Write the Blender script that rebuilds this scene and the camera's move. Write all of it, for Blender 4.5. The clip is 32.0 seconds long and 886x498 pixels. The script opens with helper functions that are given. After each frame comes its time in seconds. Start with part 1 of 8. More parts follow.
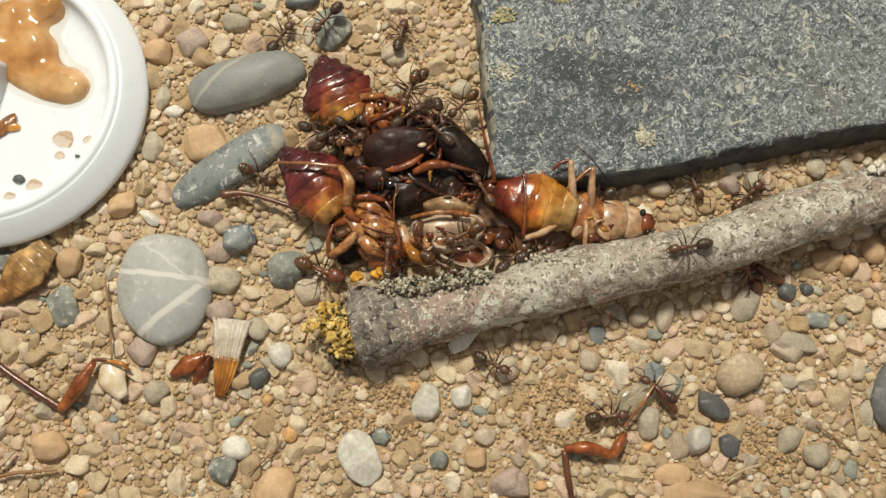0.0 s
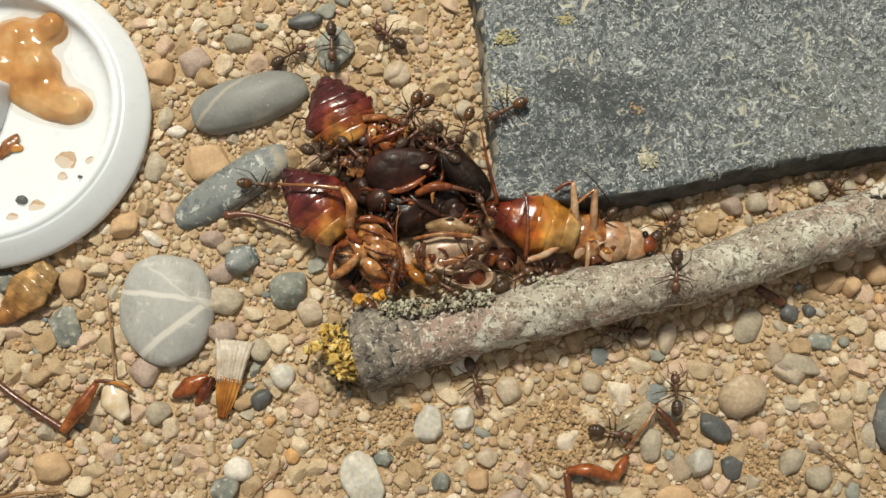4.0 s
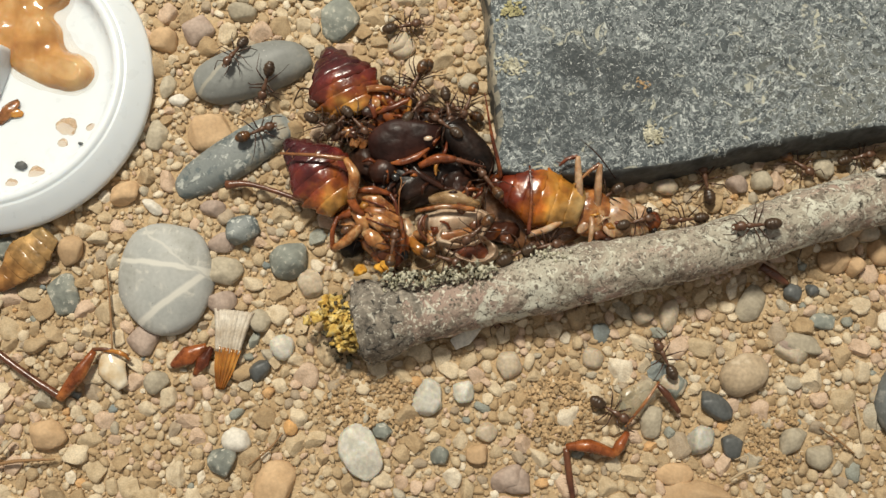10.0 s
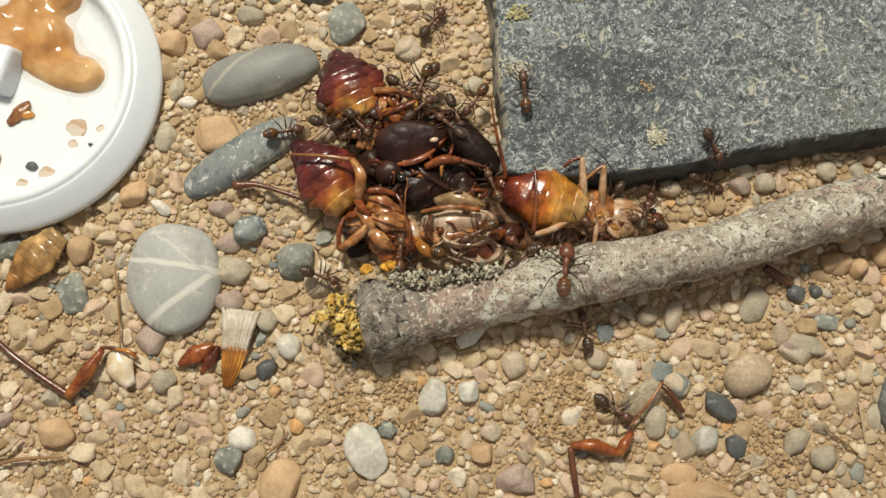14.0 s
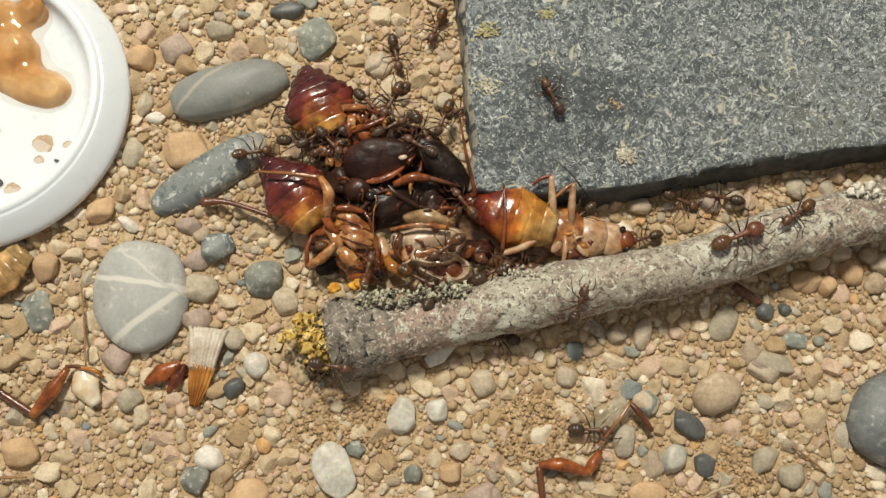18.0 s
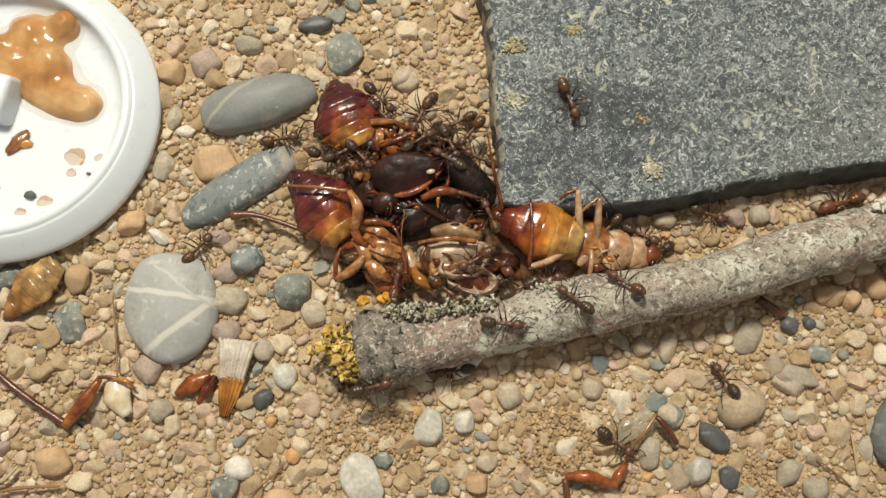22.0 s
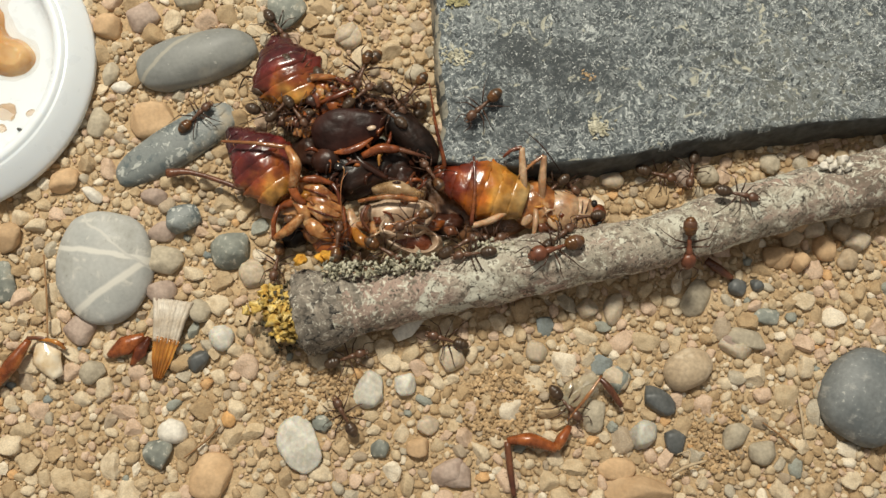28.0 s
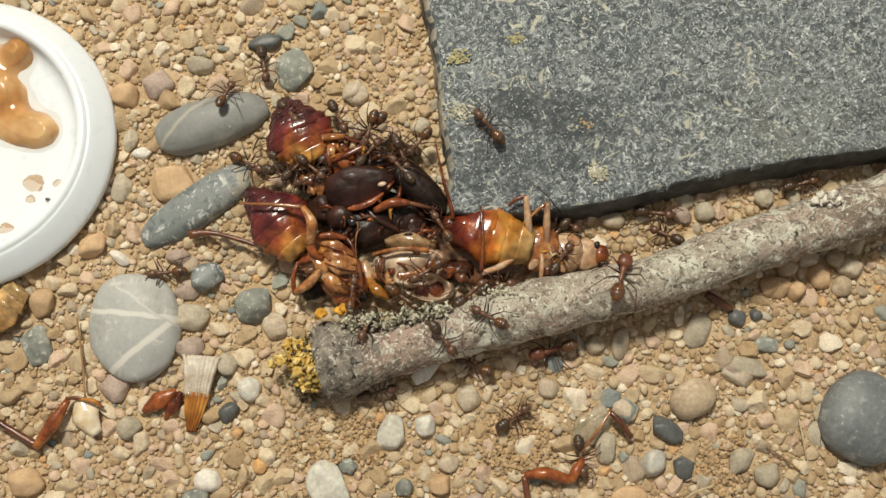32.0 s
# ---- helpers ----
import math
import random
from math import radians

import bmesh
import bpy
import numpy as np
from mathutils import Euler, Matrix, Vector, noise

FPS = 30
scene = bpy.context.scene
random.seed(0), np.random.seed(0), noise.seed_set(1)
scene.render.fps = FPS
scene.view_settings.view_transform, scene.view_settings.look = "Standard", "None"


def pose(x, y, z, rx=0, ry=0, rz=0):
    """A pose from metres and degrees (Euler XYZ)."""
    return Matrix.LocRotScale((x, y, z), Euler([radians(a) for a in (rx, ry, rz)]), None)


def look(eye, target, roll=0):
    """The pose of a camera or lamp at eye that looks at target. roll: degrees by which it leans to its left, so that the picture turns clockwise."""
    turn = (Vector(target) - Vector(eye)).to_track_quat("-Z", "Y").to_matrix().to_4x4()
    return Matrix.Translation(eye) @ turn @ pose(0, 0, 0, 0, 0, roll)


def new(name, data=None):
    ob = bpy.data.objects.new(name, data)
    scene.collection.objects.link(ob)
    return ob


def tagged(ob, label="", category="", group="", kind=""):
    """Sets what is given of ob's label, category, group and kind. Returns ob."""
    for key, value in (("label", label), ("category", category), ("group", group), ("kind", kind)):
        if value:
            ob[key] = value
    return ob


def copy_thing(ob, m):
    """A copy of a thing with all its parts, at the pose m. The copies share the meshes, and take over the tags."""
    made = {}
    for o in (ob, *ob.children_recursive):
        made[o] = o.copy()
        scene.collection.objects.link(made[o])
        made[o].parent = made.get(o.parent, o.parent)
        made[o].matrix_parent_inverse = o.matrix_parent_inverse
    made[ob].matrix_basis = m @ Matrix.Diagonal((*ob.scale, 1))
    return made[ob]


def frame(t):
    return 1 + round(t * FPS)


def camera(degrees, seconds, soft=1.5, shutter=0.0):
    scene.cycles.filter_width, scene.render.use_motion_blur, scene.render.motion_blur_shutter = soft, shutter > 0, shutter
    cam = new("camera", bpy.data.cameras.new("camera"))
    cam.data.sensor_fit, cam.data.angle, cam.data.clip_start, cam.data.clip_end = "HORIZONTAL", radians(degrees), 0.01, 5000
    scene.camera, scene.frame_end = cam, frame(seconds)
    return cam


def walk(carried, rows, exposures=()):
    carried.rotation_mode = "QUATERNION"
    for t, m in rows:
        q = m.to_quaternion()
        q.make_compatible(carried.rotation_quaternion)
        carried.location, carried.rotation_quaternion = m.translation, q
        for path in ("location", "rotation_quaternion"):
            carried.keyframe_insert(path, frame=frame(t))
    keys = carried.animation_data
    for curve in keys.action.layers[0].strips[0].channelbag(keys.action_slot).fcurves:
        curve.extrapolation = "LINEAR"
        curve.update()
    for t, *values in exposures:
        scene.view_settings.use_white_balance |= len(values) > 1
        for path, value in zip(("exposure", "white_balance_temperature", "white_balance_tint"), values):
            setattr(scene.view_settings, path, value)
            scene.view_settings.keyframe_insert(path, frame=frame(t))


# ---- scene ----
# A patch of sand and gravel with a slate slab, a lichened twig, a plastic lid and ants feeding on roaches.
cam = camera(55, 32.0, soft=1.5)
ROWS = [
    (0, pose(-0.00003, -0.02005, 0.15420, 8.095, -0.263, -0.978)),
    (0.5, pose(0.00018, -0.01765, 0.15467, 8.003, -0.289, -1.063)),
    (1, pose(-0.00045, -0.01821, 0.15469, 8.243, -0.323, -1.018)),
    (1.5, pose(-0.00103, -0.01850, 0.15471, 8.159, -0.200, -0.879)),
    (2, pose(-0.00164, -0.01803, 0.15547, 8.098, -0.283, -0.816)),
    (2.5, pose(-0.00077, -0.01552, 0.15570, 8.085, -0.113, -0.904)),
    (4.5, pose(-0.00009, -0.01670, 0.15457, 8.114, -0.238, -0.860)),
    (5, pose(-0.00005, -0.01724, 0.15455, 7.881, -0.314, -0.708)),
    (5.5, pose(-0.00034, -0.01827, 0.15439, 7.716, -0.346, -0.624)),
    (6, pose(-0.00057, -0.01887, 0.15540, 7.987, -0.239, -0.579)),
    (6.5, pose(-0.00092, -0.01842, 0.15546, 7.880, -0.183, -0.588)),
    (7, pose(-0.00141, -0.01908, 0.15526, 7.841, -0.335, -0.574)),
    (7.5, pose(-0.00102, -0.02040, 0.15460, 7.844, -0.205, -0.416)),
    (8, pose(-0.00114, -0.02023, 0.15392, 7.904, -0.309, -0.296)),
    (8.5, pose(-0.00094, -0.02115, 0.15322, 7.909, -0.404, -0.246)),
    (9, pose(-0.00063, -0.02101, 0.15300, 7.896, -0.401, -0.151)),
    (9.5, pose(-0.00087, -0.02187, 0.15285, 7.966, -0.548, -0.051)),
    (10, pose(-0.00105, -0.02027, 0.15313, 7.866, -0.494, 0.004)),
    (10.5, pose(-0.00232, -0.01984, 0.15380, 8.077, -0.376, 0.082)),
    (11, pose(-0.00328, -0.01910, 0.15504, 8.180, 0.025, 0.180)),
    (11.5, pose(-0.00537, -0.02068, 0.15575, 8.161, 0.093, 0.363)),
    (12, pose(-0.00654, -0.02225, 0.15577, 8.391, 0.137, 0.603)),
    (12.5, pose(-0.00650, -0.02130, 0.15523, 8.150, 0.216, 0.610)),
    (13, pose(-0.00562, -0.02054, 0.15535, 8.233, 0.147, 0.514)),
    (13.5, pose(-0.00374, -0.02136, 0.15491, 8.404, -0.100, 0.367)),
    (14, pose(-0.00145, -0.02270, 0.15404, 8.742, -0.294, 0.167)),
    (14.5, pose(0.00122, -0.02102, 0.15352, 8.627, -0.455, 0.004)),
    (15, pose(0.00180, -0.01932, 0.15349, 8.681, -0.766, -0.104)),
    (15.5, pose(0.00267, -0.01908, 0.15350, 8.768, -0.898, -0.074)),
    (17.5, pose(0.00244, -0.01935, 0.15374, 8.823, -1.008, 0.158)),
    (18, pose(0.00236, -0.01939, 0.15395, 8.727, -0.947, 0.157)),
    (18.5, pose(0.00223, -0.01819, 0.15436, 8.720, -0.947, 0.179)),
    (19, pose(0.00215, -0.01822, 0.15394, 8.703, -0.824, 0.147)),
    (19.5, pose(0.00122, -0.01736, 0.15467, 8.803, -0.838, 0.117)),
    (20, pose(0.00056, -0.01590, 0.15588, 8.661, -0.760, 0.110)),
    (20.5, pose(-0.00006, -0.01636, 0.15602, 8.785, -0.730, 0.174)),
    (21, pose(-0.00015, -0.01717, 0.15506, 8.792, -0.683, 0.275)),
    (21.5, pose(0.00003, -0.01699, 0.15545, 8.689, -0.424, 0.341)),
    (22, pose(-0.00127, -0.01735, 0.15574, 8.747, -0.499, 0.380)),
    (22.5, pose(-0.00141, -0.01852, 0.15559, 8.916, -0.524, 0.415)),
    (23, pose(-0.00093, -0.01957, 0.15510, 8.926, -0.556, 0.534)),
    (23.5, pose(-0.00041, -0.02064, 0.15407, 8.857, -0.723, 0.612)),
    (24, pose(0.00007, -0.02040, 0.15452, 8.956, -0.764, 0.655)),
    (24.5, pose(0.00068, -0.02004, 0.15396, 8.792, -0.853, 0.631)),
    (25, pose(0.00202, -0.01994, 0.15409, 8.701, -0.909, 0.565)),
    (25.5, pose(0.00373, -0.02028, 0.15380, 8.499, -1.183, 0.481)),
    (26, pose(0.00693, -0.02292, 0.15207, 8.677, -1.522, 0.445)),
    (26.5, pose(0.00962, -0.02378, 0.15005, 8.514, -1.757, 0.376)),
    (28.5, pose(0.00562, -0.02288, 0.15196, 8.479, -1.355, 0.487)),
    (29, pose(0.00523, -0.02268, 0.15219, 8.482, -1.257, 0.551)),
    (29.5, pose(0.00484, -0.02271, 0.15218, 8.831, -1.213, 0.527)),
    (30, pose(0.00463, -0.02254, 0.15221, 8.596, -1.128, 0.477)),
    (30.5, pose(0.00415, -0.01918, 0.15387, 8.096, -0.931, 0.127)),
    (31, pose(0.00239, -0.01619, 0.15486, 8.018, -0.809, -0.557)),
    (31.5, pose(0.00321, -0.01633, 0.15935, 8.389, -0.788, -1.360)),
    (32, pose(0.00551, -0.01364, 0.16042, 7.738, -0.753, -2.112)),
]
walk(cam, ROWS, exposures=[(0, 0.0), (32, 0.0)])

# ---- light: a lamp high above, behind the slab, and a pale room ----
world = bpy.data.worlds.new("room_light")
scene.world = world
world.use_nodes = True
world.node_tree.nodes["Background"].inputs["Color"].default_value = (1.0, 0.95, 0.87, 1)
world.node_tree.nodes["Background"].inputs["Strength"].default_value = 0.27
lamp_data = bpy.data.lights.new("lamp", "AREA")
lamp_data.shape, lamp_data.size = "DISK", 0.12
lamp_data.energy, lamp_data.color = 6.35, (1.0, 0.945, 0.80)
lamp = new("lamp", lamp_data)
lamp.matrix_world = look((-0.10, 0.39, 0.625), (0, 0, 0))

MM = 0.001
UP = Vector((0, 0, 1))


# ---- materials ----
def material(name, colors, scale, rough=0.6, bump=0.3, bump_scale=None, detail=6, metal=0.0, spec=0.5, vary=0.0,
             island=False, coat=0.0, through_light=0.0, speck=(0.8, 1.15), alpha=1.0):
    """Noise-mixed colours at two scales (scale in features per mm), with relief; vary shifts pieces by their random value."""
    mat = bpy.data.materials.new(name)
    mat.use_nodes = True
    nt = mat.node_tree
    n, l = nt.nodes, nt.links
    bsdf = n["Principled BSDF"]
    coord = n.new("ShaderNodeTexCoord")
    big = n.new("ShaderNodeTexNoise")
    big.inputs["Scale"].default_value, big.inputs["Detail"].default_value = scale * 1000, detail
    ramp = n.new("ShaderNodeValToRGB")
    while len(ramp.color_ramp.elements) < len(colors):
        ramp.color_ramp.elements.new(0.5)
    for k, c in enumerate(colors):
        ramp.color_ramp.elements[k].position = 0.3 + 0.42 * k / max(1, len(colors) - 1)
        ramp.color_ramp.elements[k].color = (*c, 1)
    l.new(coord.outputs["Object"], big.inputs["Vector"])
    l.new(big.outputs["Fac"], ramp.inputs["Fac"])
    colour = ramp.outputs["Color"]
    fine = n.new("ShaderNodeTexNoise")
    fine.inputs["Scale"].default_value, fine.inputs["Detail"].default_value = (bump_scale or scale * 4) * 1000, 5
    l.new(coord.outputs["Object"], fine.inputs["Vector"])
    spots = n.new("ShaderNodeMapRange")
    spots.inputs["From Min"].default_value, spots.inputs["From Max"].default_value = 0.3, 0.7
    spots.inputs["To Min"].default_value, spots.inputs["To Max"].default_value = speck
    l.new(fine.outputs["Fac"], spots.inputs["Value"])
    hsv = n.new("ShaderNodeHueSaturation")
    l.new(colour, hsv.inputs["Color"])
    l.new(spots.outputs["Result"], hsv.inputs["Value"])
    colour = hsv.outputs["Color"]
    if vary:
        if island:
            source = n.new("ShaderNodeNewGeometry").outputs["Random Per Island"]
        else:
            source = n.new("ShaderNodeObjectInfo").outputs["Random"]
        span = n.new("ShaderNodeMapRange")
        span.inputs["To Min"].default_value, span.inputs["To Max"].default_value = 1 - vary, 1 + vary
        l.new(source, span.inputs["Value"])
        again = n.new("ShaderNodeHueSaturation")
        l.new(colour, again.inputs["Color"])
        l.new(span.outputs["Result"], again.inputs["Value"])
        colour = again.outputs["Color"]
    l.new(colour, bsdf.inputs["Base Color"])
    wear = n.new("ShaderNodeMapRange")
    wear.inputs["To Min"].default_value, wear.inputs["To Max"].default_value = max(0.03, rough - 0.12), min(1, rough + 0.12)
    l.new(fine.outputs["Fac"], wear.inputs["Value"])
    l.new(wear.outputs["Result"], bsdf.inputs["Roughness"])
    relief = n.new("ShaderNodeBump")
    relief.inputs["Strength"].default_value, relief.inputs["Distance"].default_value = bump, 0.25 * MM
    l.new(fine.outputs["Fac"], relief.inputs["Height"])
    l.new(relief.outputs["Normal"], bsdf.inputs["Normal"])
    bsdf.inputs["Metallic"].default_value = metal
    bsdf.inputs["Specular IOR Level"].default_value = spec
    bsdf.inputs["Coat Weight"].default_value = coat
    bsdf.inputs["Coat Roughness"].default_value = 0.12
    bsdf.inputs["Alpha"].default_value = alpha
    if through_light:
        bsdf.inputs["Subsurface Weight"].default_value = through_light
        bsdf.inputs["Subsurface Radius"].default_value = (1.0, 0.45, 0.2)
        bsdf.inputs["Subsurface Scale"].default_value = 1.2 * MM
    return mat


def island_ramp(mat, colors):
    """Gives each loose piece of a joined mesh one of a row of colours."""
    n, l = mat.node_tree.nodes, mat.node_tree.links
    geo = n.new("ShaderNodeNewGeometry")
    ramp = n.new("ShaderNodeValToRGB")
    ramp.color_ramp.interpolation = "CONSTANT"
    while len(ramp.color_ramp.elements) < len(colors):
        ramp.color_ramp.elements.new(0.5)
    total = sum(w for _, w in colors)
    at = 0.0
    for element, (c, w) in zip(ramp.color_ramp.elements, colors):
        element.position, element.color = at / total, (*c, 1)
        at += w
    l.new(geo.outputs["Random Per Island"], ramp.inputs["Fac"])
    mix = n.new("ShaderNodeMix")
    mix.data_type, mix.blend_type = "RGBA", "MULTIPLY"
    mix.inputs["Factor"].default_value = 1
    bsdf = n["Principled BSDF"]
    old = bsdf.inputs["Base Color"].links[0].from_socket
    l.new(old, mix.inputs["A"])
    l.new(ramp.outputs["Color"], mix.inputs["B"])
    l.new(mix.outputs["Result"], bsdf.inputs["Base Color"])


def add_patch(mat, color, scale, low, high, distortion=0.0, stretch=None):
    """Lays a second colour over a material in noisy patches with their own edge."""
    n, l = mat.node_tree.nodes, mat.node_tree.links
    coord = n.new("ShaderNodeTexCoord")
    tex = n.new("ShaderNodeTexNoise")
    tex.inputs["Scale"].default_value, tex.inputs["Detail"].default_value = scale * 1000, 8
    tex.inputs["Distortion"].default_value = distortion
    tex.inputs["Roughness"].default_value = 0.65
    if stretch:
        lay = n.new("ShaderNodeMapping")
        lay.vector_type = "TEXTURE"
        lay.inputs["Rotation"].default_value = (0, 0, radians(stretch[0]))
        lay.inputs["Scale"].default_value = (stretch[1], 1, 1)
        l.new(coord.outputs["Object"], lay.inputs["Vector"])
        l.new(lay.outputs["Vector"], tex.inputs["Vector"])
    else:
        l.new(coord.outputs["Object"], tex.inputs["Vector"])
    cut = n.new("ShaderNodeMapRange")
    cut.inputs["From Min"].default_value, cut.inputs["From Max"].default_value = low, high
    l.new(tex.outputs["Fac"], cut.inputs["Value"])
    mix = n.new("ShaderNodeMix")
    mix.data_type = "RGBA"
    bsdf = n["Principled BSDF"]
    old = bsdf.inputs["Base Color"].links[0].from_socket
    l.new(cut.outputs["Result"], mix.inputs["Factor"])
    l.new(old, mix.inputs["A"])
    mix.inputs["B"].default_value = (*color, 1)
    l.new(mix.outputs["Result"], bsdf.inputs["Base Color"])
    return mat


def add_spot(mat, center, reach, color, most):
    """A ragged stain round one point of a thing's own space (mm)."""
    n, l = mat.node_tree.nodes, mat.node_tree.links
    coord = n.new("ShaderNodeTexCoord")
    lay = n.new("ShaderNodeMapping")
    lay.vector_type = "TEXTURE"
    lay.inputs["Location"].default_value = (center[0] * 0.001, center[1] * 0.001, 0)
    lay.inputs["Scale"].default_value = (reach[0] * 0.001, reach[1] * 0.001, 1000)
    l.new(coord.outputs["Object"], lay.inputs["Vector"])
    far = n.new("ShaderNodeVectorMath")
    far.operation = "LENGTH"
    l.new(lay.outputs["Vector"], far.inputs[0])
    tex = n.new("ShaderNodeTexNoise")
    tex.inputs["Scale"].default_value, tex.inputs["Detail"].default_value = 260, 9
    tex.inputs["Roughness"].default_value = 0.7
    l.new(coord.outputs["Object"], tex.inputs["Vector"])
    edge = n.new("ShaderNodeMath")
    edge.operation = "MULTIPLY_ADD"
    edge.inputs[1].default_value = 3.0
    l.new(tex.outputs["Fac"], edge.inputs[0])
    l.new(far.outputs["Value"], edge.inputs[2])
    cut = n.new("ShaderNodeMapRange")
    cut.inputs["From Min"].default_value, cut.inputs["From Max"].default_value = 2.35, 1.75
    cut.inputs["To Max"].default_value = most
    l.new(edge.outputs["Value"], cut.inputs["Value"])
    mix = n.new("ShaderNodeMix")
    mix.data_type = "RGBA"
    bsdf = n["Principled BSDF"]
    old = bsdf.inputs["Base Color"].links[0].from_socket
    l.new(cut.outputs["Result"], mix.inputs["Factor"])
    l.new(old, mix.inputs["A"])
    mix.inputs["B"].default_value = (*color, 1)
    l.new(mix.outputs["Result"], bsdf.inputs["Base Color"])


def add_vein(mat, angle, offset, width, color, wobble=1.2):
    """A mineral vein across a pebble: a wavy band in its own space (mm)."""
    n, l = mat.node_tree.nodes, mat.node_tree.links
    coord = n.new("ShaderNodeTexCoord")
    tex = n.new("ShaderNodeTexNoise")
    tex.inputs["Scale"].default_value, tex.inputs["Detail"].default_value = 250, 6
    l.new(coord.outputs["Object"], tex.inputs["Vector"])
    dot = n.new("ShaderNodeVectorMath")
    dot.operation = "DOT_PRODUCT"
    dot.inputs[1].default_value = (math.cos(angle) * 1000, math.sin(angle) * 1000, 0)
    l.new(coord.outputs["Object"], dot.inputs[0])
    wave = n.new("ShaderNodeMath")
    wave.operation = "MULTIPLY_ADD"
    wave.inputs[1].default_value, wave.inputs[2].default_value = wobble * 2, -wobble - offset
    l.new(tex.outputs["Fac"], wave.inputs[0])
    total = n.new("ShaderNodeMath")
    l.new(dot.outputs["Value"], total.inputs[0])
    l.new(wave.outputs["Value"], total.inputs[1])
    size = n.new("ShaderNodeMath")
    size.operation = "ABSOLUTE"
    l.new(total.outputs["Value"], size.inputs[0])
    cut = n.new("ShaderNodeMapRange")
    cut.inputs["From Min"].default_value, cut.inputs["From Max"].default_value = width, width * 0.45
    l.new(size.outputs["Value"], cut.inputs["Value"])
    mix = n.new("ShaderNodeMix")
    mix.data_type = "RGBA"
    bsdf = n["Principled BSDF"]
    old = bsdf.inputs["Base Color"].links[0].from_socket
    l.new(cut.outputs["Result"], mix.inputs["Factor"])
    l.new(old, mix.inputs["A"])
    mix.inputs["B"].default_value = (*color, 1)
    l.new(mix.outputs["Result"], bsdf.inputs["Base Color"])


SAND = material("sand", [(0.38, 0.26, 0.14), (0.49, 0.35, 0.20), (0.58, 0.44, 0.275)], 0.15, 0.95, 0.9, 2.2)
GRAVEL = material("gravel", [(0.74, 0.69, 0.63), (0.92, 0.90, 0.87), (1.0, 1.0, 1.0)], 0.7, 0.9, 0.6, 3.2, vary=0.13, island=True, speck=(0.8, 1.1))
island_ramp(GRAVEL, [((0.56, 0.42, 0.26), 9), ((0.63, 0.50, 0.33), 10), ((0.48, 0.345, 0.20), 6), ((0.69, 0.58, 0.42), 10),
                     ((0.42, 0.34, 0.25), 2), ((0.48, 0.43, 0.34), 2.2), ((0.60, 0.45, 0.335), 7), ((0.30, 0.315, 0.28), 0.8),
                     ((0.60, 0.37, 0.18), 0.5), ((0.74, 0.66, 0.53), 2), ((0.22, 0.25, 0.25), 0.3)])
GRIT = material("grit", [(0.44, 0.31, 0.17), (0.56, 0.41, 0.25), (0.65, 0.52, 0.345)], 0.3, 0.95, 0.6, 3.2, vary=0.2, island=True)
SOIL = material("damp_soil", [(0.38, 0.25, 0.125), (0.51, 0.36, 0.205)], 0.5, 0.85, 0.6, 2.0, vary=0.25, island=True)
GREY_STONE = material("grey_stone", [(0.20, 0.207, 0.197), (0.275, 0.278, 0.255)], 0.1, 0.55, 0.12, 1.5, speck=(0.9, 1.06))
add_patch(GREY_STONE, (0.40, 0.37, 0.31), 0.09, 0.56, 0.72)
add_patch(GREY_STONE, (0.46, 0.45, 0.41), 1.0, 0.655, 0.69)
add_patch(GREY_STONE, (0.12, 0.12, 0.11), 0.6, 0.665, 0.70)
VEINED_STONE = material("veined_stone", [(0.35, 0.36, 0.345), (0.47, 0.465, 0.435)], 0.12, 0.6, 0.12, 1.5, speck=(0.92, 1.05))
BLUE_STONE = material("blue_stone", [(0.165, 0.185, 0.182), (0.265, 0.28, 0.265)], 0.15, 0.55, 0.2, 1.6, vary=0.12, speck=(0.88, 1.08))
add_patch(BLUE_STONE, (0.10, 0.125, 0.13), 0.4, 0.52, 0.62, 0.3)
add_patch(BLUE_STONE, (0.46, 0.475, 0.44), 0.7, 0.56, 0.61, 0.8)
add_patch(BLUE_STONE, (0.11, 0.13, 0.13), 0.55, 0.58, 0.63, 0.8)
add_patch(BLUE_STONE, (0.56, 0.56, 0.51), 0.5, 0.63, 0.67, 0.5)
DARK_STONE = material("dark_stone", [(0.08, 0.086, 0.086), (0.15, 0.155, 0.15)], 0.3, 0.5, 0.3, 1.5, vary=0.15)
add_patch(DARK_STONE, (0.30, 0.29, 0.26), 0.8, 0.64, 0.74)
GREEN_STONE = material("green_stone", [(0.17, 0.185, 0.165), (0.31, 0.32, 0.275)], 0.35, 0.75, 1.0, 0.9, vary=0.15)
add_patch(GREEN_STONE, (0.50, 0.48, 0.41), 0.9, 0.56, 0.64, 0.5)
add_patch(DARK_STONE, (0.20, 0.19, 0.165), 0.12, 0.56, 0.72)
add_patch(GREEN_STONE, (0.36, 0.31, 0.23), 0.16, 0.58, 0.72)
add_patch(BLUE_STONE, (0.36, 0.31, 0.23), 0.16, 0.58, 0.72)
SLATE_PEBBLE = material("slate_pebble", [(0.125, 0.14, 0.145), (0.21, 0.222, 0.22)], 0.12, 0.6, 0.3, 1.2, speck=(0.8, 1.15))
add_patch(SLATE_PEBBLE, (0.33, 0.33, 0.31), 0.35, 0.56, 0.70)
add_patch(SLATE_PEBBLE, (0.40, 0.40, 0.37), 1.2, 0.62, 0.68)
add_patch(VEINED_STONE, (0.30, 0.30, 0.27), 0.12, 0.52, 0.66)
